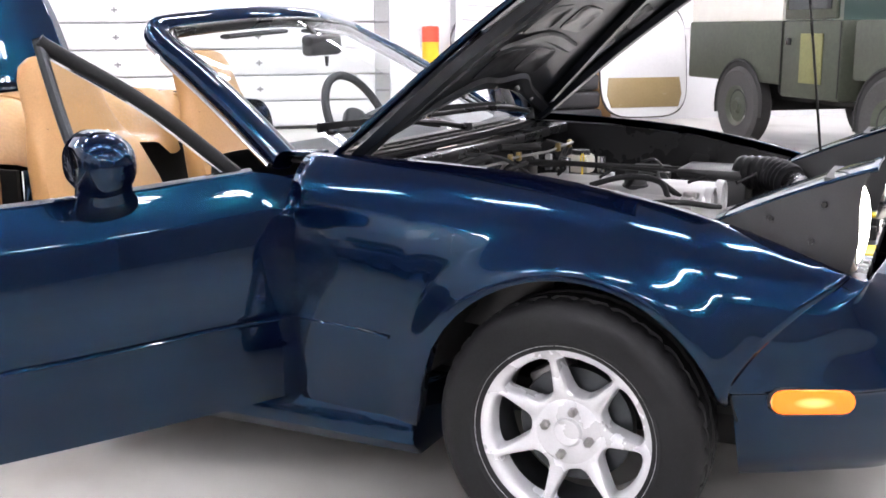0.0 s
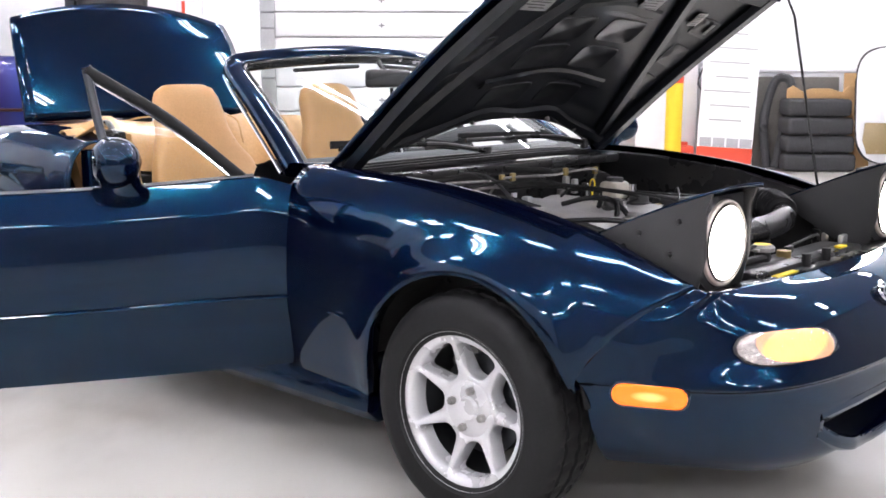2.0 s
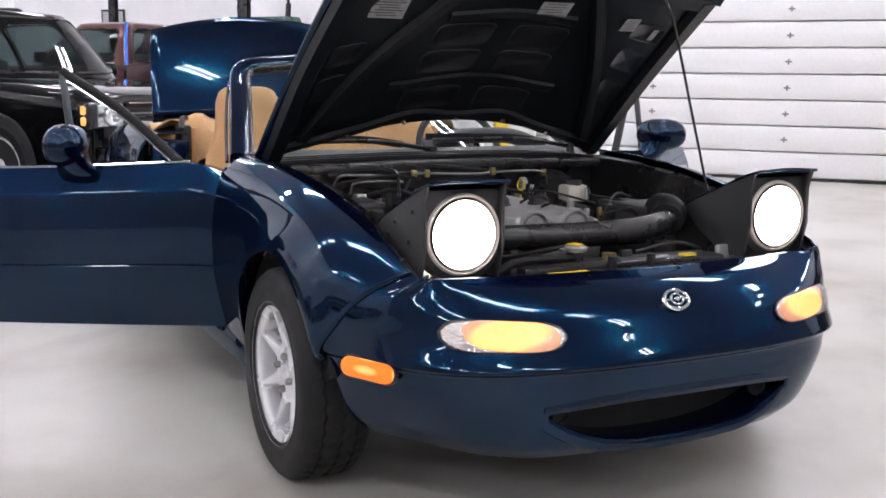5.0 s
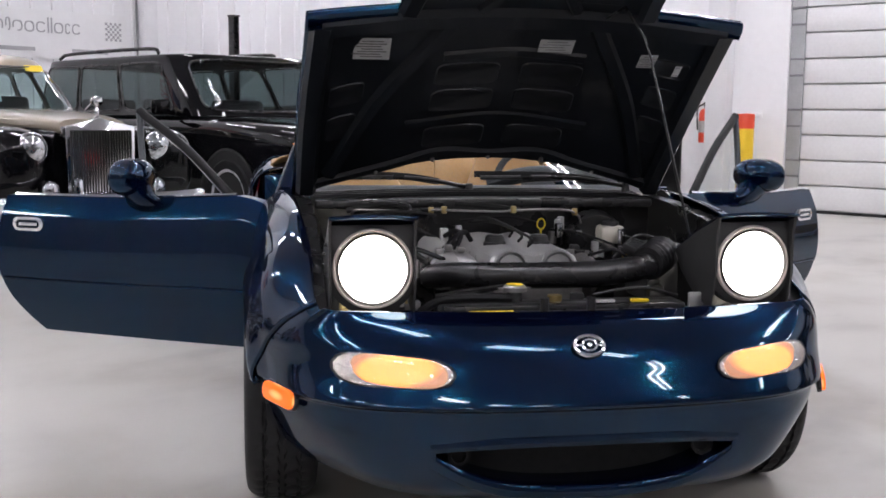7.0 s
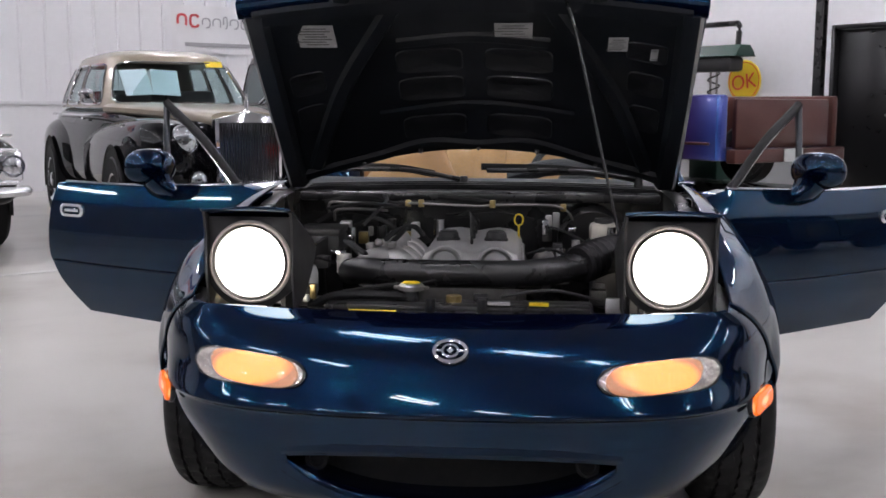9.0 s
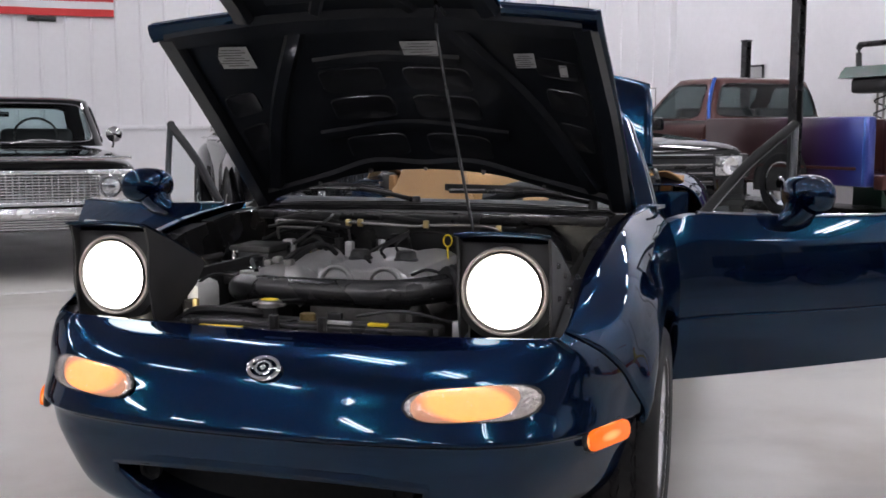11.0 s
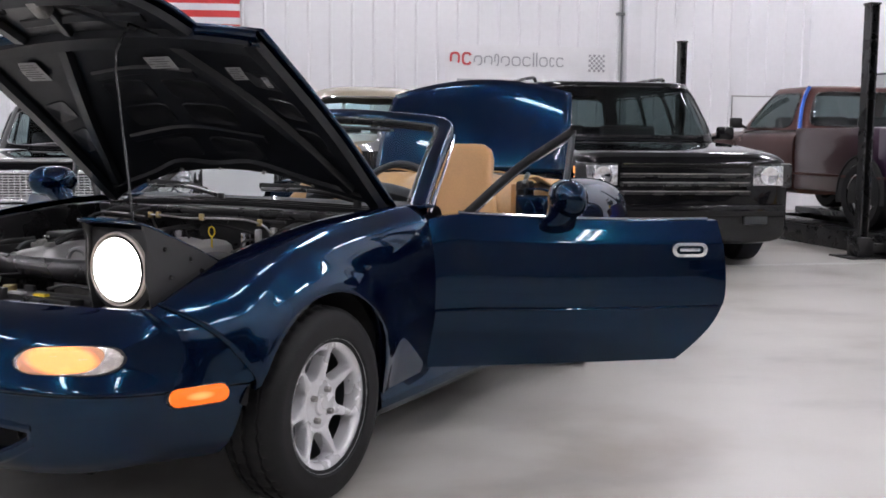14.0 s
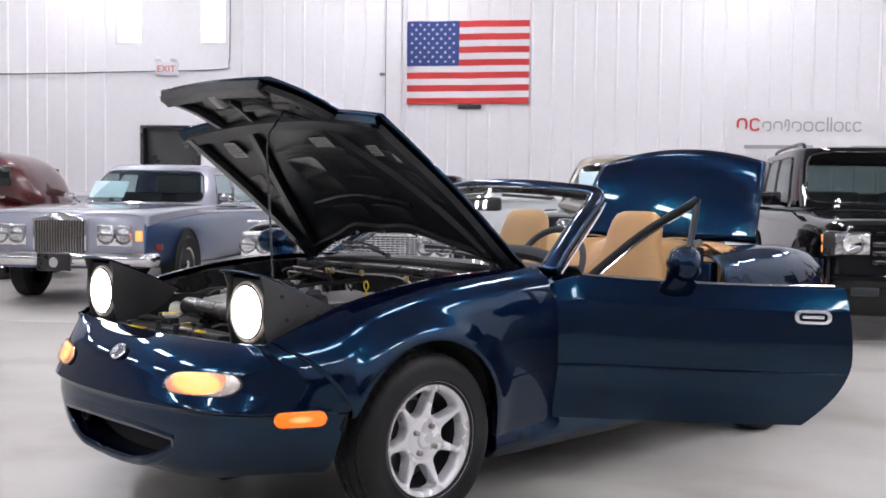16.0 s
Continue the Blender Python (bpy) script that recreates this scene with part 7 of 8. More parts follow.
greenhouse(suv, GLOSS_BLACK, 0.42, 4.05, 0.98, 3.92, 1.06, 1.62, 0.93, 0.82, ((0.13, 0.38), (0.40, 0.64), (0.66, 0.94)), SMOKED, GLOSS_BLACK, 0.035)
for z, mt in ((0.865, CHROME), (0.785, STEEL), (0.715, STEEL), (0.645, STEEL)):
    bm = bmesh.new()
    box(bm, 0, -0.915, z, 1.10, 0.05, 0.035, bevel=0.01)
    part("grille_bar", bm, SATIN_BLACK if mt is STEEL else GLOSS_BLACK, suv)
    bm = bmesh.new()
    box(bm, 0, -0.942, z + 0.012, 1.06, 0.008, 0.008)
    part("grille_trim", bm, mt, suv, "thin bright grille line")
for side in (1, -1):
    bm = bmesh.new()
    box(bm, side * 0.735, -0.890, 0.785, 0.36, 0.06, 0.20, bevel=0.025)
    lamp_box = part("headlamp", bm, SATIN_BLACK, suv, "square headlamp")
    bm = bmesh.new()
    box(bm, side * 0.70, -0.915, 0.785, 0.26, 0.02, 0.165, bevel=0.008)
    part("reflector", bm, LAMP_GLASS, lamp_box, "cut chrome reflector")
    bm = bmesh.new()
    lathe(bm, [(0.0, 0.0), (0.03, 0.010), (0.058, 0.028), (0.070, 0.030), (0.078, 0.022), (0.080, 0.0)], pose(side * 0.70, -0.924, 0.785, 90, 0, 0), 24)
    part("projector", tidy(bm), CHROME, lamp_box, "round projector lens")
    for z, h in ((0.825, 0.065), (0.745, 0.065)):
        bm = bmesh.new()
        box(bm, side * 0.892, -0.868, z, 0.048, 0.07, h, bevel=0.012)
        part("indicator", bm, AMBER_DIM, lamp_box, "amber corner lens")
    bm = bmesh.new()
    tube(bm, [(side * 0.93, 0.92, 1.08), (side * 1.02, 0.90, 1.10)], 0.02, 8, 1)
    box(bm, side * 1.08, 0.90, 1.14, 0.17, 0.08, 0.13, bevel=0.025)
    part("door_mirror", bm, GLOSS_BLACK, suv)
    for y in (0.0, 2.99):
        plain_wheel(suv, 0.87, y, 0.36, 0.23, ALLOY, 0.25, side)
    bm = bmesh.new()
    tube(bm, [(side * 0.68, 1.6, 1.655), (side * 0.69, 1.8, 1.70), (side * 0.69, 3.4, 1.70), (side * 0.68, 3.7, 1.655)], 0.018, 8, 4)
    part("roof_rail", bm, SATIN_BLACK, suv, "black roof rail")
    bm = bmesh.new()
    box(bm, side * 0.60, -0.93, 0.42, 0.20, 0.03, 0.07, bevel=0.01)
    part("fog_lamp", bm, GUNMETAL, suv)
arches(suv, (0.0, 2.99), 0.968, 0.36)
bm = bmesh.new()
box(bm, 0, -0.93, 0.50, 1.7, 0.06, 0.10, bevel=0.02)
part("bumper", bm, GLOSS_BLACK, suv)

# colour-shift pickup on the low runways of a four-post lift
LIFT_Z = 0.20
pk = thing("pickup_truck", "maroon and purple colour-shift pickup truck parked on a lift", "pickup truck", HALL @ pose(7.48, 9.05, LIFT_Z, 0, 0, 180))
bm = bmesh.new()
smooth_hull(bm, [(-0.85, 0.86, 0.36, 0.86), (-0.70, 0.94, 0.30, 0.95), (0.2, 0.955, 0.28, 0.99), (1.2, 0.96, 0.28, 1.0), (2.02, 0.96, 0.28, 1.0)], e=0.26)
part("body", bm, MAROON, pk)
bm = bmesh.new()
box(bm, 0, 3.24, 0.40, 1.70, 2.36, 0.10)
box(bm, 0.90, 3.24, 0.68, 0.10, 2.40, 0.66, bevel=0.03)
box(bm, 0, 2.07, 0.70, 1.72, 0.06, 0.58)
bed = part("bed", bm, SHIFT, pk, "load bed turning from maroon to violet")
bm = bmesh.new()
box(bm, -0.90, 3.24, 0.68, 0.10, 2.40, 0.66, bevel=0.03)
part("bedside", bm, MAROON, bed, "plain maroon bedside")
bm = bmesh.new()
box(bm, 0.918, 3.95, 0.68, 0.068, 0.86, 0.655, bevel=0.03)
part("bed_corner", bm, SHIFT, bed, "bedside turning purple and blue towards the tail")
# Painted highlight along the bed's rear edge
bm = bmesh.new()
box(bm, 0.922, 4.385, 0.68, 0.064, 0.07, 0.65, bevel=0.028)
part("bed_edge", bm, BLUE_SHEEN, bed, "blue strip that paints the highlight on the bed's edge")
for side in (1, -1):
    bm = bmesh.new()
    box(bm, side * 0.958, 1.8, 0.52, 0.02, 5.0, 0.03, bevel=0.006)
    part("side_moulding", bm, MAROON, pk)
    for y in (0.0, 3.31):
        plain_wheel(pk, 0.86, y, 0.34, 0.23, CHROME, 0.22, side)
    bm = bmesh.new()
    tube(bm, [(side * 0.93, 0.93, 1.02), (side * 1.02, 0.93, 1.06)], 0.018, 8, 1)
    box(bm, side * 1.07, 0.93, 1.08, 0.15, 0.06, 0.12, bevel=0.02)
    part("door_mirror", bm, SATIN_BLACK, pk)
# Added bar whose blue paints the highlight on the cab corner
bm = bmesh.new()
tube(bm, [(0.872, 2.0, 0.98), (0.835, 1.965, 1.2), (0.765, 1.91, 1.36), (0.685, 1.86, 1.47)], 0.022, 8, 5)
part("cab_corner", bm, BLUE_SHEEN, pk, "blue bar that paints the highlight on the cab corner")
arches(pk, (0.0, 3.31), 0.962, 0.34)
bm = bmesh.new()
box(bm, 0, 4.43, 0.72, 1.50, 0.06, 0.50, bevel=0.015)
part("tailgate", bm, MAROON, pk, "plain maroon tailgate")
bm = bmesh.new()
box(bm, 0, 4.52, 0.40, 1.80, 0.12, 0.14, bevel=0.02)
part("rear_bumper", bm, MAROON, pk)
bm = bmesh.new()
box(bm, 0.0, 4.59, 0.40, 0.30, 0.008, 0.13)
part("plate", bm, PAPER, pk, "pale plate", smooth=0)
greenhouse(pk, MAROON, 0.55, 2.02, 1.10, 1.90, 0.99, 1.46, 0.88, 0.70, ((0.20, 0.86),), SMOKED, MAROON, 0.04)
lift = thing("car_lift", "black four-post car lift with low runways", "car lift", HALL @ pose(7.5, 7.15, 0))
for x in (-1.34, 1.34):
    for y in (-1.98, 1.98):
        bm = bmesh.new()
        prism(bm, [(-0.045, -0.05), (-0.031, -0.05), (-0.031, 0.036), (0.031, 0.036), (0.031, -0.05), (0.045, -0.05), (0.045, 0.05), (-0.045, 0.05)], 2.3, pose(x, y, 0.0))
        post = part("post", bm, SATIN_BLACK, lift, "black steel post", smooth=0)
        bm = bmesh.new()
        box(bm, x, y, 2.31, 0.11, 0.12, 0.02, bevel=0.004)
        part("post_cap", bm, SATIN_BLACK, post)
        bm = bmesh.new()
        box(bm, x, y, 0.008, 0.42, 0.36, 0.016, bevel=0.003)
        box(bm, x, y, 0.10, 0.17, 0.17, 0.18, bevel=0.01)
        part("base_plate", bm, SATIN_BLACK, post)
        bm = bmesh.new()
        box(bm, x - 0.02, y - 0.075, 0.16, 0.05, 0.006, 0.06)
        part("post_label", bm, PAPER, post, "", smooth=0)
for x in (-0.83, 0.83):
    bm = bmesh.new()
    box(bm, x, 0.0, 0.10, 0.60, 4.6, 0.196, bevel=0.01)
    part("runway", bm, SATIN_BLACK, lift, "black steel runway")
    bm = bmesh.new()
    prism(bm, [(0, 0), (0.75, 0), (0, 0.17)], 0.48, pose(x - 0.24, -2.31, 0.004) @ Matrix(((0, 0, 1, 0), (-1, 0, 0, 0), (0, 1, 0, 0), (0, 0, 0, 1))))
    ramp_ob = part("ramp", bm, SATIN_BLACK, lift, smooth=0)
    bm = bmesh.new()
    box(bm, x, -3.05, 0.012, 0.48, 0.04, 0.02)
    part("ramp_edge", bm, YELLOW, ramp_ob, "yellow ramp edge", smooth=0)
# Added deck that darkens the area under the truck
bm = bmesh.new()
box(bm, 0, 0, 0.03, 1.06, 4.5, 0.05, bevel=0.01)
part("dark_deck", bm, DULL_BLACK, lift, "added black deck filling the dark area between the runways")
for y in (-1.98, 1.98):
    bm = bmesh.new()
    box(bm, 0, y, 0.09, 2.56, 0.12, 0.08, bevel=0.008)
    part("cross_beam", bm, SATIN_BLACK, lift)

# green off-road truck with a white roof
lr = thing("off_road_truck", "matt green vintage off-road truck with a cream hardtop", "off-road vehicle", HALL @ pose(4.40, -4.82, 0, 0, 0, -90))
bm = bmesh.new()
box(bm, 0, 2.42, 0.88, 1.56, 1.72, 0.56, bevel=0.025)
part("tub", bm, GREEN_PAINT, lr, "matt green rear tub")
bm = bmesh.new()
box(bm, 0, 1.10, 0.83, 1.56, 0.86, 0.66, bevel=0.02)
part("door_section", bm, GREEN_PAINT, lr)
bm = bmesh.new()
box(bm, 0, 0.15, 0.86, 0.86, 1.02, 0.62, bevel=0.03)
part("bonnet", bm, GREEN_PAINT, lr)
for side in (1, -1):
    bm = bmesh.new()
    box(bm, side * 0.60, -0.02, 0.92, 0.34, 1.10, 0.48, bevel=0.03)
    part("wing", bm, GREEN_PAINT, lr)
    for y in (0.0, 2.23):
        plain_wheel(lr, 0.72, y, 0.37, 0.19, GREEN_PAINT, 0.19, side, DUSTY)
    bm = bmesh.new()
    box(bm, side * 0.775, 1.12, 1.42, 0.04, 0.74, 0.50, bevel=0.01)
    part("door_top", bm, GREEN_PAINT, lr)
    bm = bmesh.new()
    box(bm, side * 0.797, 1.12, 1.44, 0.012, 0.62, 0.38)
    part("side_window", bm, DARK_GLASS, lr, smooth=0)
    for y in (2.0, 2.72):
        bm = bmesh.new()
        box(bm, side * 0.775, y, 1.52, 0.02, 0.50, 0.28, bevel=0.02)
        part("side_window", bm, SEE_GLASS, lr)
    bm = bmesh.new()
    box(bm, side * 0.786, 1.08, 0.84, 0.012, 0.32, 0.42, bevel=0.004)
    part("faded_patch", bm, mat("worn_olive", (0.16, 0.16, 0.06), 0.6, vary=0.25, scale=3), lr, "faded olive patch on the door")
    bm = bmesh.new()
    box(bm, side * 0.79, 1.42, 0.98, 0.03, 0.06, 0.06, bevel=0.01)
    part("door_handle", bm, SATIN_BLACK, lr)
    for y in (0.69, 1.545):
        bm = bmesh.new()
        box(bm, side * 0.782, y, 0.84, 0.006, 0.012, 0.62)
        part("panel_gap", bm, DEEP_BLACK, lr, smooth=0)
bm = bmesh.new()
box(bm, 0, 2.42, 1.43, 1.54, 1.70, 0.56, bevel=0.03)
box(bm, 0, 1.90, 1.78, 1.50, 2.6, 0.14, bevel=0.05)
part("hardtop", bm, CREAM, lr, "cream hardtop")
arches(lr, (0.0, 2.23), 0.782, 0.37)
bm = bmesh.new()
for x in (-0.42, 0.42):
    box(bm, x, 1.3, 0.50, 0.08, 3.6, 0.14)
cyl(bm, (-0.6, 2.23, 0.37), (0.6, 2.23, 0.37), 0.06, seg=12)
cyl(bm, (-0.6, 0, 0.37), (0.6, 0, 0.37), 0.06, seg=12)
part("chassis", bm, DEEP_BLACK, lr)
bm = bmesh.new()
box(bm, 0, 0.70, 1.38, 1.5, 0.04, 0.46, m=pose(0, 0.0, 0), bevel=0.01)
part("windshield", bm, SEE_GLASS, lr)

# dark red pre-war saloon at the back
old = thing("old_coupe", "dark red rounded pre-war saloon", "car", HALL @ pose(-8.35, 9.7, 0, 0, 0, -90))
bm = bmesh.new()
smooth_hull(bm, [(-0.9, 0.35, 0.45, 0.95), (-0.3, 0.55, 0.40, 1.05), (0.8, 0.74, 0.34, 1.08), (1.8, 0.82, 0.34, 1.08), (2.4, 0.74, 0.38, 1.02), (2.9, 0.45, 0.45, 0.80)], e=0.5)
part("body", bm, DARK_RED, old)
bm = bmesh.new()
smooth_hull(bm, [(0.7, 0.50, 1.0, 1.12), (0.95, 0.64, 1.0, 1.60), (1.4, 0.68, 1.0, 1.70), (1.9, 0.67, 1.0, 1.68), (2.35, 0.67, 0.95, 1.60), (2.62, 0.60, 0.9, 1.42), (2.82, 0.40, 0.9, 1.10)], e=0.6)
cab = part("cabin", bm, DARK_RED, old)
for side in (1, -1):
    for y, w in ((1.30, 0.42), (1.86, 0.46), (2.36, 0.28)):
        bm = bmesh.new()
        box(bm, side * 0.672, y, 1.33, 0.05, w, 0.26, bevel=0.02)
        part("side_window", bm, DARK_GLASS, cab)
    for y in (0.0, 2.4):
        plain_wheel(old, 0.70, y, 0.36, 0.16, CHROME, 0.2, side)
    bm = bmesh.new()
    box(bm, side * 0.83, 1.5, 1.06, 0.02, 2.0, 0.03, bevel=0.006)
    part("side_moulding", bm, CHROME, old)
    bm = bmesh.new()
    smooth_hull(bm, [(-0.5, 0.06, 0.36, 0.66), (-0.1, 0.14, 0.34, 0.80), (0.4, 0.13, 0.34, 0.74), (0.9, 0.05, 0.34, 0.5)], e=0.8)
    bmesh.ops.translate(bm, verts=bm.verts, vec=(side * 0.74, 0, 0))
    part("wing", bm, DARK_RED, old)

# ---- wall things and clutter ----
for b in (3.43, -1.57):
    bol = thing("bollard", "yellow steel bollard with a red cap sleeve", "bollard", HALL @ pose(8.92, b, 0), "door bollards")
    bm = bmesh.new()
    lathe(bm, [(0.0, 0.0), (0.092, 0.0), (0.092, 0.98), (0.0, 0.98)], None, 28)
    part("sleeve", tidy(bm), SAFETY_YELLOW, bol)
    bm = bmesh.new()
    lathe(bm, [(0.0, 0.96), (0.095, 0.96), (0.095, 1.105), (0.088, 1.125), (0.0, 1.135)], None, 28)
    part("cap", tidy(bm), SAFETY_RED, bol, "red cap")


def lettered(parent, text, m, height, mt, name="lettering"):
    cu = bpy.data.curves.new(name, "FONT")
    cu.body, cu.size, cu.extrude, cu.align_x, cu.align_y = text, height, 0.002, "CENTER", "CENTER"
    tmp = bpy.data.objects.new(name, cu)
    me = bpy.data.meshes.new_from_object(tmp)
    bpy.data.objects.remove(tmp)
    me.materials.append(mt)
    ob = new(name, me)
    ob.parent = parent
    ob.matrix_local = m
    return ob


FACE_GATE = lambda b, z, out: pose(A_WALL - out, b, z, 90, 0, -90)
FACE_BACK = lambda a, z, out: pose(a, B_WALL - out, z, 90, 0, 0)
# round sign
sign = thing("round_sign", "round yellow tin sign with red lettering", "sign", HALL @ FACE_GATE(6.66, 1.42, 0.01))
bm = bmesh.new()
lathe(bm, [(0.0, 0.0), (0.255, 0.0), (0.265, 0.008), (0.255, 0.016), (0.0, 0.016)], None, 40)
part("disc", tidy(bm), YELLOW, sign)
bm = bmesh.new()
lathe(bm, [(0.243, 0.017), (0.243, 0.019), (0.232, 0.019), (0.232, 0.017)], None, 40)
part("ring", bm, SAFETY_RED, sign)
lettered(sign, "OK", pose(0, -0.02, 0.02, 0, 0, 8), 0.27, SAFETY_RED)
# green shop machine by the gate wall, behind the pickup
mac = thing("shop_machine", "dark green shop machine with a black frame and coil springs", "workshop machine", HALL @ pose(8.78, 6.65, 0))
bm = bmesh.new()
prism(bm, [(-0.20, 1.70), (0.20, 1.70), (0.14, 1.76), (0.09, 1.84), (-0.09, 1.84), (-0.14, 1.76)], 0.98, pose(0, 0.50, 0, 90, 0, 0), bevel=0.012)
part("hood", bm, MACHINE_GREEN, mac, "dark green flared hood")
bm = bmesh.new()
box(bm, 0, 0.0, 1.61, 0.26, 0.72, 0.18, bevel=0.04)
part("housing", bm, BLACK_PLASTIC, mac, "black rounded housing")
bm = bmesh.new()
tube(bm, [(0, 0.36, 1.84), (0, 0.37, 2.00), (0, 0.36, 2.09), (0, 0.28, 2.10), (0, -0.28, 2.10), (0, -0.36, 2.09), (0, -0.37, 2.0), (0, -0.36, 1.84)], 0.035, 8, 2)
part("frame", bm, SATIN_BLACK, mac, "black tube frame")
for y in (-0.05, 0.05):
    bm = bmesh.new()
    cyl(bm, (0, y, 0.9), (0, y, 1.72), 0.014, seg=10)
    part("rod", bm, STEEL, mac)
bm = bmesh.new()
tube(bm, [(0.05 * math.cos(q * 0.9), 0.085 * math.sin(q * 0.9), 1.22 + 0.022 * q) for q in range(15)], 0.010, 8, 2)
part("spring", bm, SATIN_BLACK, mac, "black coil spring")
bm = bmesh.new()
box(bm, 0, 0, 0.46, 0.30, 0.46, 0.92, bevel=0.02)
part("pedestal", bm, MACHINE_GREEN, mac)
# vinyl banner with a business mark drawn as plain shapes
ban = thing("banner", "long white vinyl banner with red and grey marks", "banner", HALL @ FACE_BACK(4.85, 2.10, 0.02))
bm = bmesh.new()
sheet(bm, [[(-1.26 + 2.52 * i / 30, -0.32 + 0.64 * j / 6, 0.012 + 0.008 * math.sin(i * 0.9 + j)) for i in range(31)] for j in range(7)])
part("sheet", bm, BANNER, ban)
x = -1.19
for w, h, mt in ((0.15, 0.185, LOGO_RED), (0.15, 0.185, LOGO_RED), (0.125, 0.14, LOGO_GREY), (0.125, 0.14, LOGO_GREY), (0.07, 0.17, LOGO_GREY), (0.135, 0.14, LOGO_GREY), (0.135, 0.14, LOGO_GREY), (0.13, 0.14, LOGO_GREY), (0.02, 0.20, LOGO_GREY), (0.02, 0.20, LOGO_GREY), (0.13, 0.14, LOGO_GREY), (0.075, 0.14, LOGO_GREY), (0.12, 0.14, LOGO_GREY)):
    bm = bmesh.new()
    if w < 0.03:
        box(bm, x + w / 2, 0.02 + h / 2, 0.026, w, h, 0.004)
    else:
        stroke = 0.030 if mt is LOGO_RED else 0.016
        from_a, to_a = ((0.5, 5.8), (-0.8, 3.6), (0.0, 6.2832), (-3.3, 0.1), (-1.6, 3.4))[int(x * 50) % 5]
        loops = [[(x + w / 2 + (w / 2 - q) * math.copysign(abs(math.cos(a)) ** 0.7, math.cos(a)), 0.02 + h / 2 + (h / 2 - q) * math.copysign(abs(math.sin(a)) ** 0.7, math.sin(a)), z) for a in (from_a + (to_a - from_a) * k / 28 for k in range(29))] for q, z in ((0, 0.022), (0, 0.028), (stroke, 0.028), (stroke, 0.022))]
        rings(bm, loops, close=False)
    part("mark", bm, mt, ban, "", smooth=0)
    x += w + 0.028
bm = bmesh.new()
for i in range(7):
    for j in range(7):
        if (i + j) % 2 == 0:
            box(bm, 0.93 + i * 0.036, -0.02 + j * 0.036, 0.026, 0.034, 0.034, 0.004)
part("checker_mark", bm, LOGO_GREY, ban, "", smooth=0)
for x0, w in ((-1.08, 0.95), (0.40, 0.55)):
    bm = bmesh.new()
    box(bm, x0 + w / 2, -0.20, 0.026, w, 0.05, 0.003)
    part("print_bar", bm, LOGO_GREY, ban, "", smooth=0)
# flag
flag = thing("flag", "stars and stripes flag hung flat on the wall", "flag", HALL @ FACE_BACK(-0.18, 3.09, 0.02))
W, H = 1.78, 1.20
ripple = lambda x, y: 0.02 + 0.012 * math.sin(5 * x + 3 * y) + 0.008 * math.sin(11 * x)
for k in range(13):
    bm = bmesh.new()
    y0 = -H / 2 + H * k / 13
    sheet(bm, [[(-W / 2 + W * i / 24, yy + 0.02 * (i / 24 - 0.5), ripple(i / 12, yy)) for i in range(25)] for yy in (y0, y0 + H / 13)])
    part("stripe", bm, CLOTH_WHITE if k % 2 else CLOTH_RED, flag)
bm = bmesh.new()
sheet(bm, [[(-W / 2 + 0.76 * i / 10, -H / 2 + H * 6 / 13 + H * 7 / 13 * j / 6 + 0.02 * (0.43 * i / 10 - 0.5), ripple(0.85 * i / 10, H * j / 12) + 0.005) for i in range(11)] for j in range(7)])
canton = part("canton", bm, CLOTH_BLUE, flag, "blue field with white stars")
star = None
for r in range(9):
    for c in range(6 if r % 2 == 0 else 5):
        sx = -W / 2 + 0.075 + c * 0.122 + (0.061 if r % 2 else 0)
        sy = -H / 2 + H * 6 / 13 + 0.055 + r * 0.066
        if star is None:
            bm = bmesh.new()
            prism(bm, [(rr * math.sin(a), rr * math.cos(a)) for a, rr in ((-math.pi * q / 5, 0.024 if q % 2 == 0 else 0.010) for q in range(10))], 0.002)
            ob = part("star", bm, CLOTH_WHITE, canton, "", smooth=0)
            star = ob.data
        else:
            ob = new("star", star)
            ob.parent = canton
        ob.location = (sx, sy, 0.053)
bm = bmesh.new()
box(bm, 0, 0, 0, 0.34, 0.03, 0.06, bevel=0.005)
single("wall_bracket", bm, SATIN_BLACK, "small black wall bracket under the flag", "bracket", HALL @ pose(-0.15, B_WALL - 0.03, 2.45))
# exit lamp
ex = thing("exit_sign", "white exit sign with red letters and two lamp heads", "exit sign", HALL @ FACE_BACK(-4.68, 3.0, 0.01))
bm = bmesh.new()
box(bm, 0, 0, 0.03, 0.34, 0.22, 0.06, bevel=0.01)
part("case", bm, WHITE_TRIM, ex)
lettered(ex, "EXIT", pose(0, -0.01, 0.062), 0.14, EXIT_RED)
for s in (-1, 1):
    bm = bmesh.new()
    lathe(bm, [(0.0, 0.07), (0.05, 0.06), (0.055, 0.04), (0.03, 0.0)], pose(s * 0.12, 0.16, 0.05, 60, 0, 0), 18)
    part("lamp_head", tidy(bm), WHITE_TRIM, ex)
# fire extinguisher with its arrow sign
fe = thing("fire_extinguisher", "red fire extinguisher hung on the wall", "fire extinguisher", HALL @ pose(A_WALL - 0.11, 4.12, 0.78))
bm = bmesh.new()
lathe(bm, [(0.0, 0.0), (0.07, 0.0), (0.078, 0.02), (0.078, 0.34), (0.06, 0.39), (0.025, 0.41), (0.0, 0.41)], None, 24)
part("cylinder", tidy(bm), SAFETY_RED, fe)
bm = bmesh.new()
cyl(bm, (0, 0, 0.41), (0, 0, 0.46), 0.02, seg=12)
box(bm, 0, -0.03, 0.47, 0.025, 0.12, 0.025, bevel=0.004)
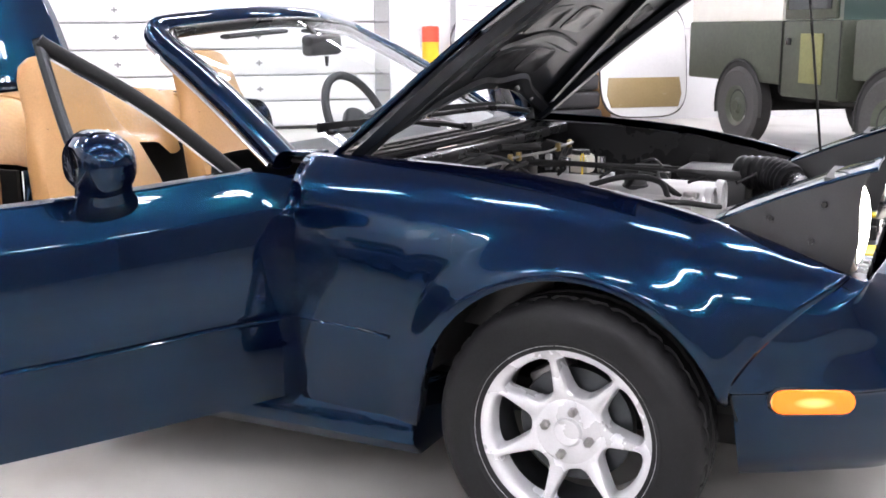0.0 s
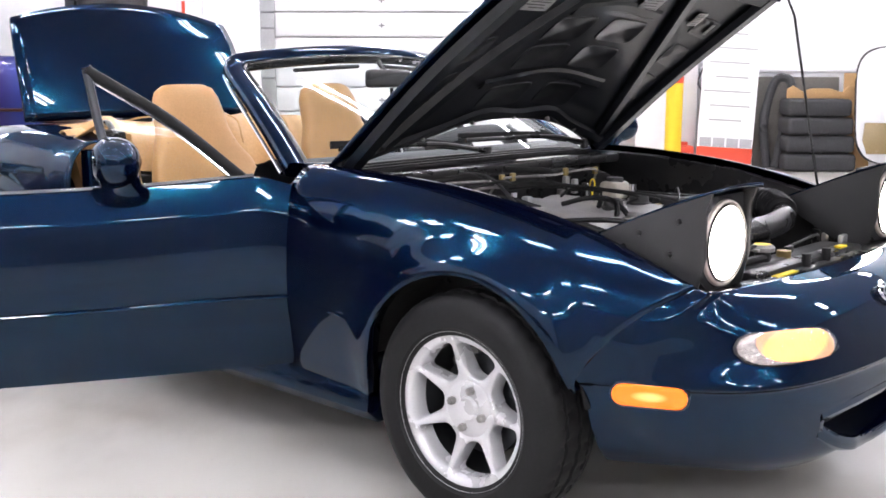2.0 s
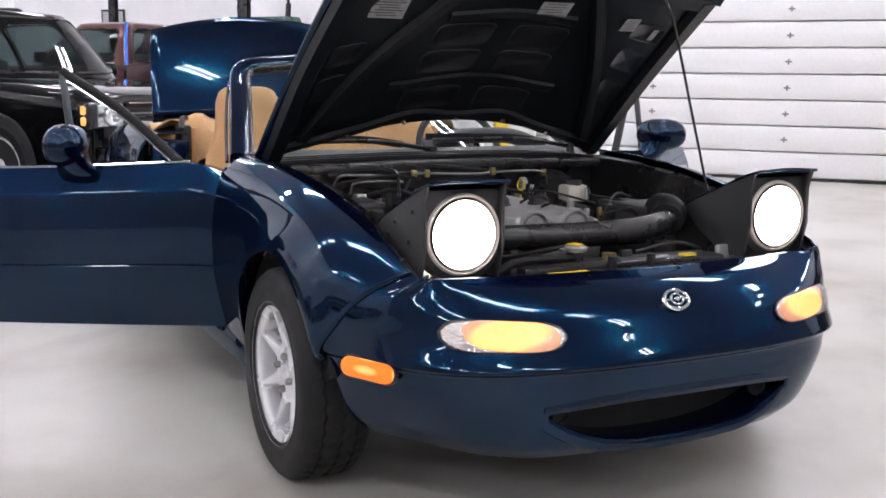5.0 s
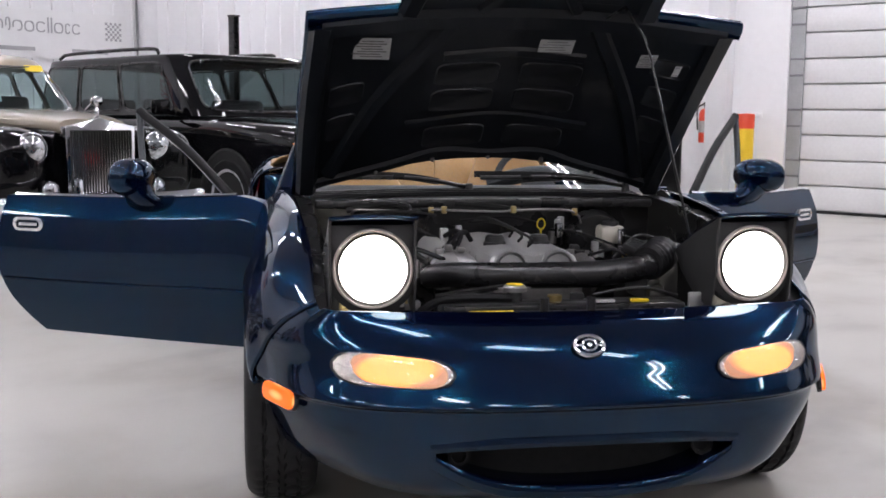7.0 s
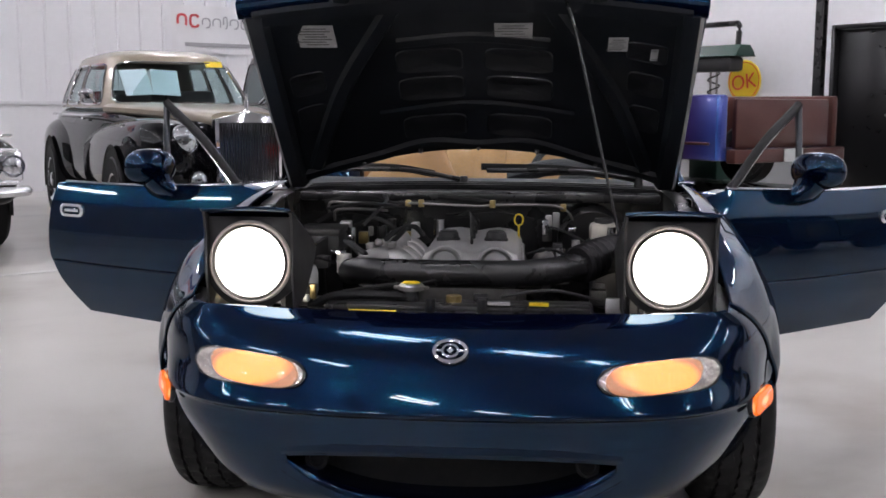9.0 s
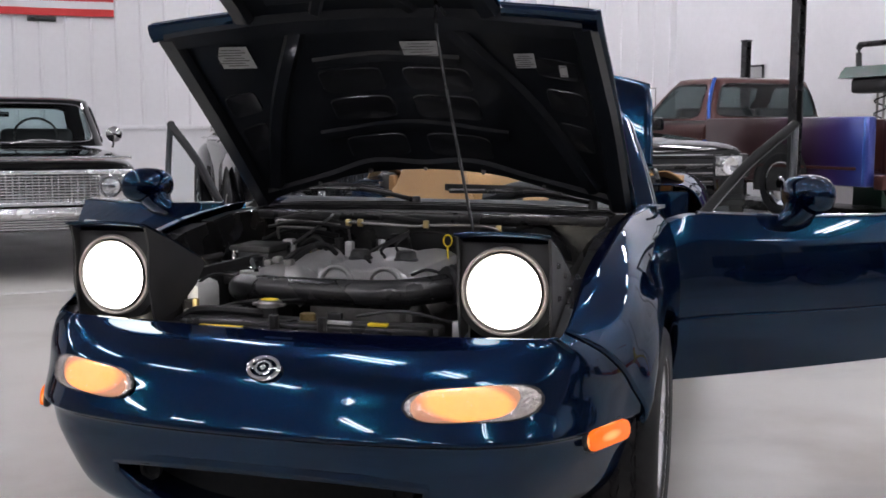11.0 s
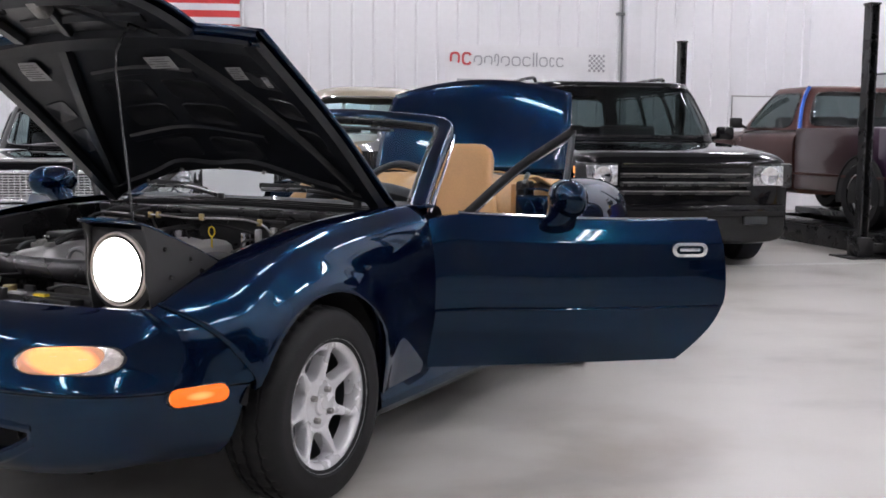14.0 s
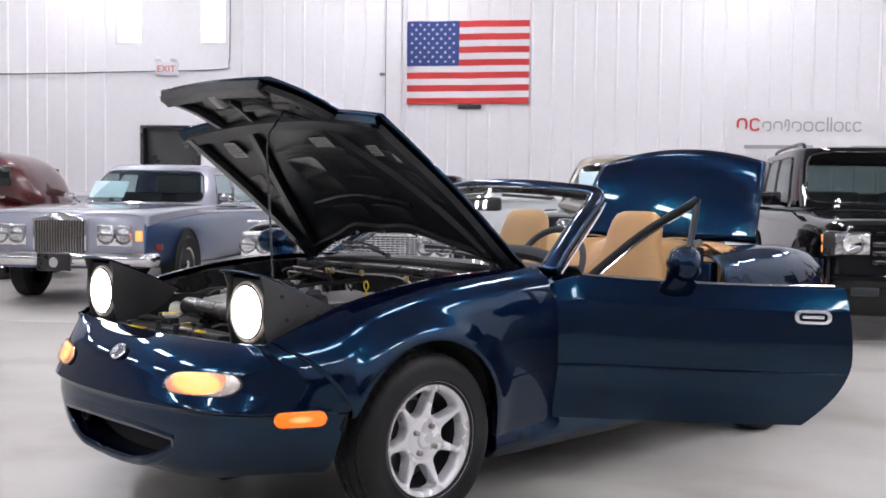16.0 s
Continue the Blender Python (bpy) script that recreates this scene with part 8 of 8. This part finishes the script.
tube(bm, [(0, 0.03, 0.46), (0, 0.11, 0.40), (0, 0.10, 0.15)], 0.011, 8, 6)
part("valve_and_hose", bm, SATIN_BLACK, fe)
bm = bmesh.new()
lathe(bm, [(0.079, 0.12), (0.079, 0.26)], None, 24)
part("label", bm, PAPER, fe)
bm = bmesh.new()
box(bm, 0, 0, 0, 0.008, 0.11, 0.30)
fs = single("fire_sign", bm, BANNER, "white and red fire extinguisher arrow sign", "sign", HALL @ pose(A_WALL - 0.205, 4.0, 1.74), smooth=0)
bm = bmesh.new()
prism(bm, [(-0.02, 0.12), (0.02, 0.12), (0.02, -0.06), (0.045, -0.06), (0, -0.13), (-0.045, -0.06), (-0.02, -0.06)], 0.003, pose(-0.005, 0, 0, 90, 0, -90))
part("arrow", bm, SAFETY_RED, fs, "", smooth=0)
# roll-up stand
st = thing("roll_up_stand", "leaning white roll-up display with a red foot print", "display stand", HALL @ pose(9.0, -2.15, 0, 0, 0, -90) @ pose(0, 0, 0, -4, 3, 0))
bm = bmesh.new()
box(bm, 0, 0, 1.05, 0.62, 0.012, 2.0)
part("sheet", bm, BANNER, st, smooth=0)
bm = bmesh.new()
box(bm, 0, 0.0, 0.04, 0.64, 0.14, 0.06, bevel=0.02)
part("foot", bm, STEEL, st)
bm = bmesh.new()
box(bm, 0, -0.009, 0.16, 0.62, 0.006, 0.17)
part("red_print", bm, SAFETY_RED, st, "red printed band", smooth=0)
bm = bmesh.new()
for k in range(4):
    box(bm, -0.22 + 0.15 * k, -0.009, 0.30, 0.13, 0.006, 0.10)
part("photo_print", bm, LOGO_GREY, st, "small printed pictures", smooth=0)
for k in range(7):
    bm = bmesh.new()
    box(bm, -0.02 + 0.04 * (k % 2), -0.009, 0.55 + 0.16 * k, 0.36 + 0.08 * (k % 3), 0.006, 0.014)
    part("print_bar", bm, PAPER, st, "", smooth=0)
bm = bmesh.new()
for k in range(2):
    prism(bm, stadium(0.11, 0.1, 6), 0.004, pose(-0.18 + 0.13 * k, -0.008, 1.83, 90, 0, 0))
part("mark", bm, LOGO_RED, st, "", smooth=0)
bm = bmesh.new()
for i in range(6):
    for j in range(6):
        if (i + j) % 2 == 0:
            box(bm, 0.06 + i * 0.035, -0.009, 1.70 + j * 0.035, 0.032, 0.006, 0.032)
part("checker_mark", bm, LOGO_GREY, st, "", smooth=0)
# red can, wall box with cable
bm = bmesh.new()
prism(bm, [(-0.12, -0.10), (0.12, -0.10), (0.12, 0.10), (-0.12, 0.10)], 0.26, None, 0.02)
prism(bm, [(-0.05, -0.04), (0.05, -0.04), (0.05, 0.04), (-0.05, 0.04)], 0.30, None, 0.01)
single("fuel_can", bm, SAFETY_RED, "red plastic can on the floor by the bollard", "can", HALL @ pose(9.1, -1.72, 0))
wb = thing("wall_box", "grey electric box with a looped cable", "electric box", HALL @ pose(A_WALL - 0.06, -2.05, 0.82))
bm = bmesh.new()
box(bm, 0, 0, 0, 0.10, 0.16, 0.22, bevel=0.01)
part("box", bm, WHITE_TRIM, wb)
bm = bmesh.new()
tube(bm, [(-0.05, 0.06, 0.0), (-0.06, 0.16, 0.15), (-0.05, 0.06, 0.38), (-0.04, -0.05, 0.42)], 0.012, 8, 6)
part("cable", bm, GREY_SEAL, wb)
# stack of black pads with boards behind
for k in range(4):
    bm = bmesh.new()
    w = 0.78 - 0.03 * k
    box(bm, 0, 0, 0.10, 0.42, w, 0.19, bevel=0.045, seg=3)
    single("rubber_pad", bm, DULL_BLACK, "dull black ribbed pad in a stack", "pad", HALL @ pose(8.93 + 0.01 * (k % 2), -3.15 + 0.01 * k, 0.002 + 0.20 * k, 0, 0, 1.5 * (k % 3)), "stack of pads")
bm = bmesh.new()
prism(bm, [(-0.36, 0.0), (0.36, 0.0), (0.36, 0.10), (0.30, 0.14), (0.24, 0.06), (0.10, 0.11), (-0.1, 0.11), (-0.2, 0.07), (-0.30, 0.14), (-0.36, 0.10)], 0.03, pose(8.90, -3.15, 0.80) @ pose(0, 0, 0, 90, 0, -90), 0.006)
single("cut_board", bm, CARDBOARD, "brown cut-out board standing on black pads", "board", HALL)
bm = bmesh.new()
box(bm, 0, 0, 0.54, 0.03, 0.30, 1.08, bevel=0.004)
single("plywood_sheet", bm, CARDBOARD, "brown board leaning on the wall", "board", HALL @ pose(9.08, -3.64, 0.0, 0, 5, 0))
bm = bmesh.new()
box(bm, 0, 0, 0.52, 0.03, 0.95, 1.03, bevel=0.004)
single("dark_sheet", bm, mat("dark_panel", (0.10, 0.09, 0.08), 0.6, vary=0.3, scale=2), "dark panel leaning on the wall", "board", HALL @ pose(9.2, -3.0, 0.0, 0, 6, 0))
bm = bmesh.new()
tube(bm, [(9.06, -2.66, 0.02), (9.08, -2.60, 0.5), (9.12, -2.70, 0.95), (9.10, -2.82, 1.02), (9.05, -2.88, 0.9), (9.02, -2.80, 0.4), (8.98, -2.72, 0.03)], 0.05, 10, 6)
single("black_hose", bm, DULL_BLACK, "thick black hose hung against the wall", "hose", HALL)
wp = thing("car_hatch", "white car body panel with a tan window, leaning", "car panel", HALL @ pose(8.72, -4.05, 0.0, 0, 8, 0) @ Matrix.Diagonal((1.0, 1.16, 1.06, 1.0)))
bm = bmesh.new()
out = [(0.46 * math.copysign(abs(math.cos(a)) ** 0.5, math.cos(a)), 0.66 + 0.60 * math.copysign(abs(math.sin(a)) ** 0.45, math.sin(a))) for a in (2 * math.pi * k / 40 for k in range(40))]
prism(bm, out, 0.035, pose(0, 0, 0.03, 90, 0, -90), 0.01)
part("panel", bm, WHITE_DOOR, wp)
bm = bmesh.new()
prism(bm, [(-0.36, 0.16), (0.36, 0.16), (0.40, 0.30), (0.38, 0.48), (-0.38, 0.48), (-0.40, 0.30)], 0.01, pose(-0.036, 0, 0.03, 90, 0, -90), 0.003)
part("pane", bm, mat("tan_glass", (0.30, 0.22, 0.11), 0.25, vary=0.1), wp, "tan tinted lower window")
bm = bmesh.new()
tube(bm, [(-0.02, px, py + 0.03) for px, py in out] + [(-0.02, out[0][0], out[0][1] + 0.03)], 0.014, 8, 1)
part("seal", bm, SATIN_BLACK, wp)
# framed notices and a white board on the back wall
wbd = thing("white_board", "white board on the wall behind the vehicles", "board", HALL @ FACE_BACK(8.55, 1.40, 0.01))
bm = bmesh.new()
box(bm, 0, 0, 0.01, 0.9, 0.7, 0.02)
part("panel", bm, BANNER, wbd, smooth=0)
bm = bmesh.new()
tube(bm, [(-0.45, -0.35, 0.02), (0.45, -0.35, 0.02), (0.45, 0.35, 0.02), (-0.45, 0.35, 0.02), (-0.45, -0.35, 0.02)], 0.010, 6, 1)
part("frame", bm, STEEL, wbd)
pic = thing("framed_notice", "small dark-framed notice on the wall", "picture frame", HALL @ FACE_GATE(9.6, 1.85, 0.01))
bm = bmesh.new()
box(bm, 0, 0, 0.01, 0.42, 0.34, 0.02, bevel=0.004)
part("frame", bm, SATIN_BLACK, pic)
bm = bmesh.new()
box(bm, 0, 0, 0.022, 0.36, 0.28, 0.004)
part("sheet", bm, PAPER, pic, smooth=0)
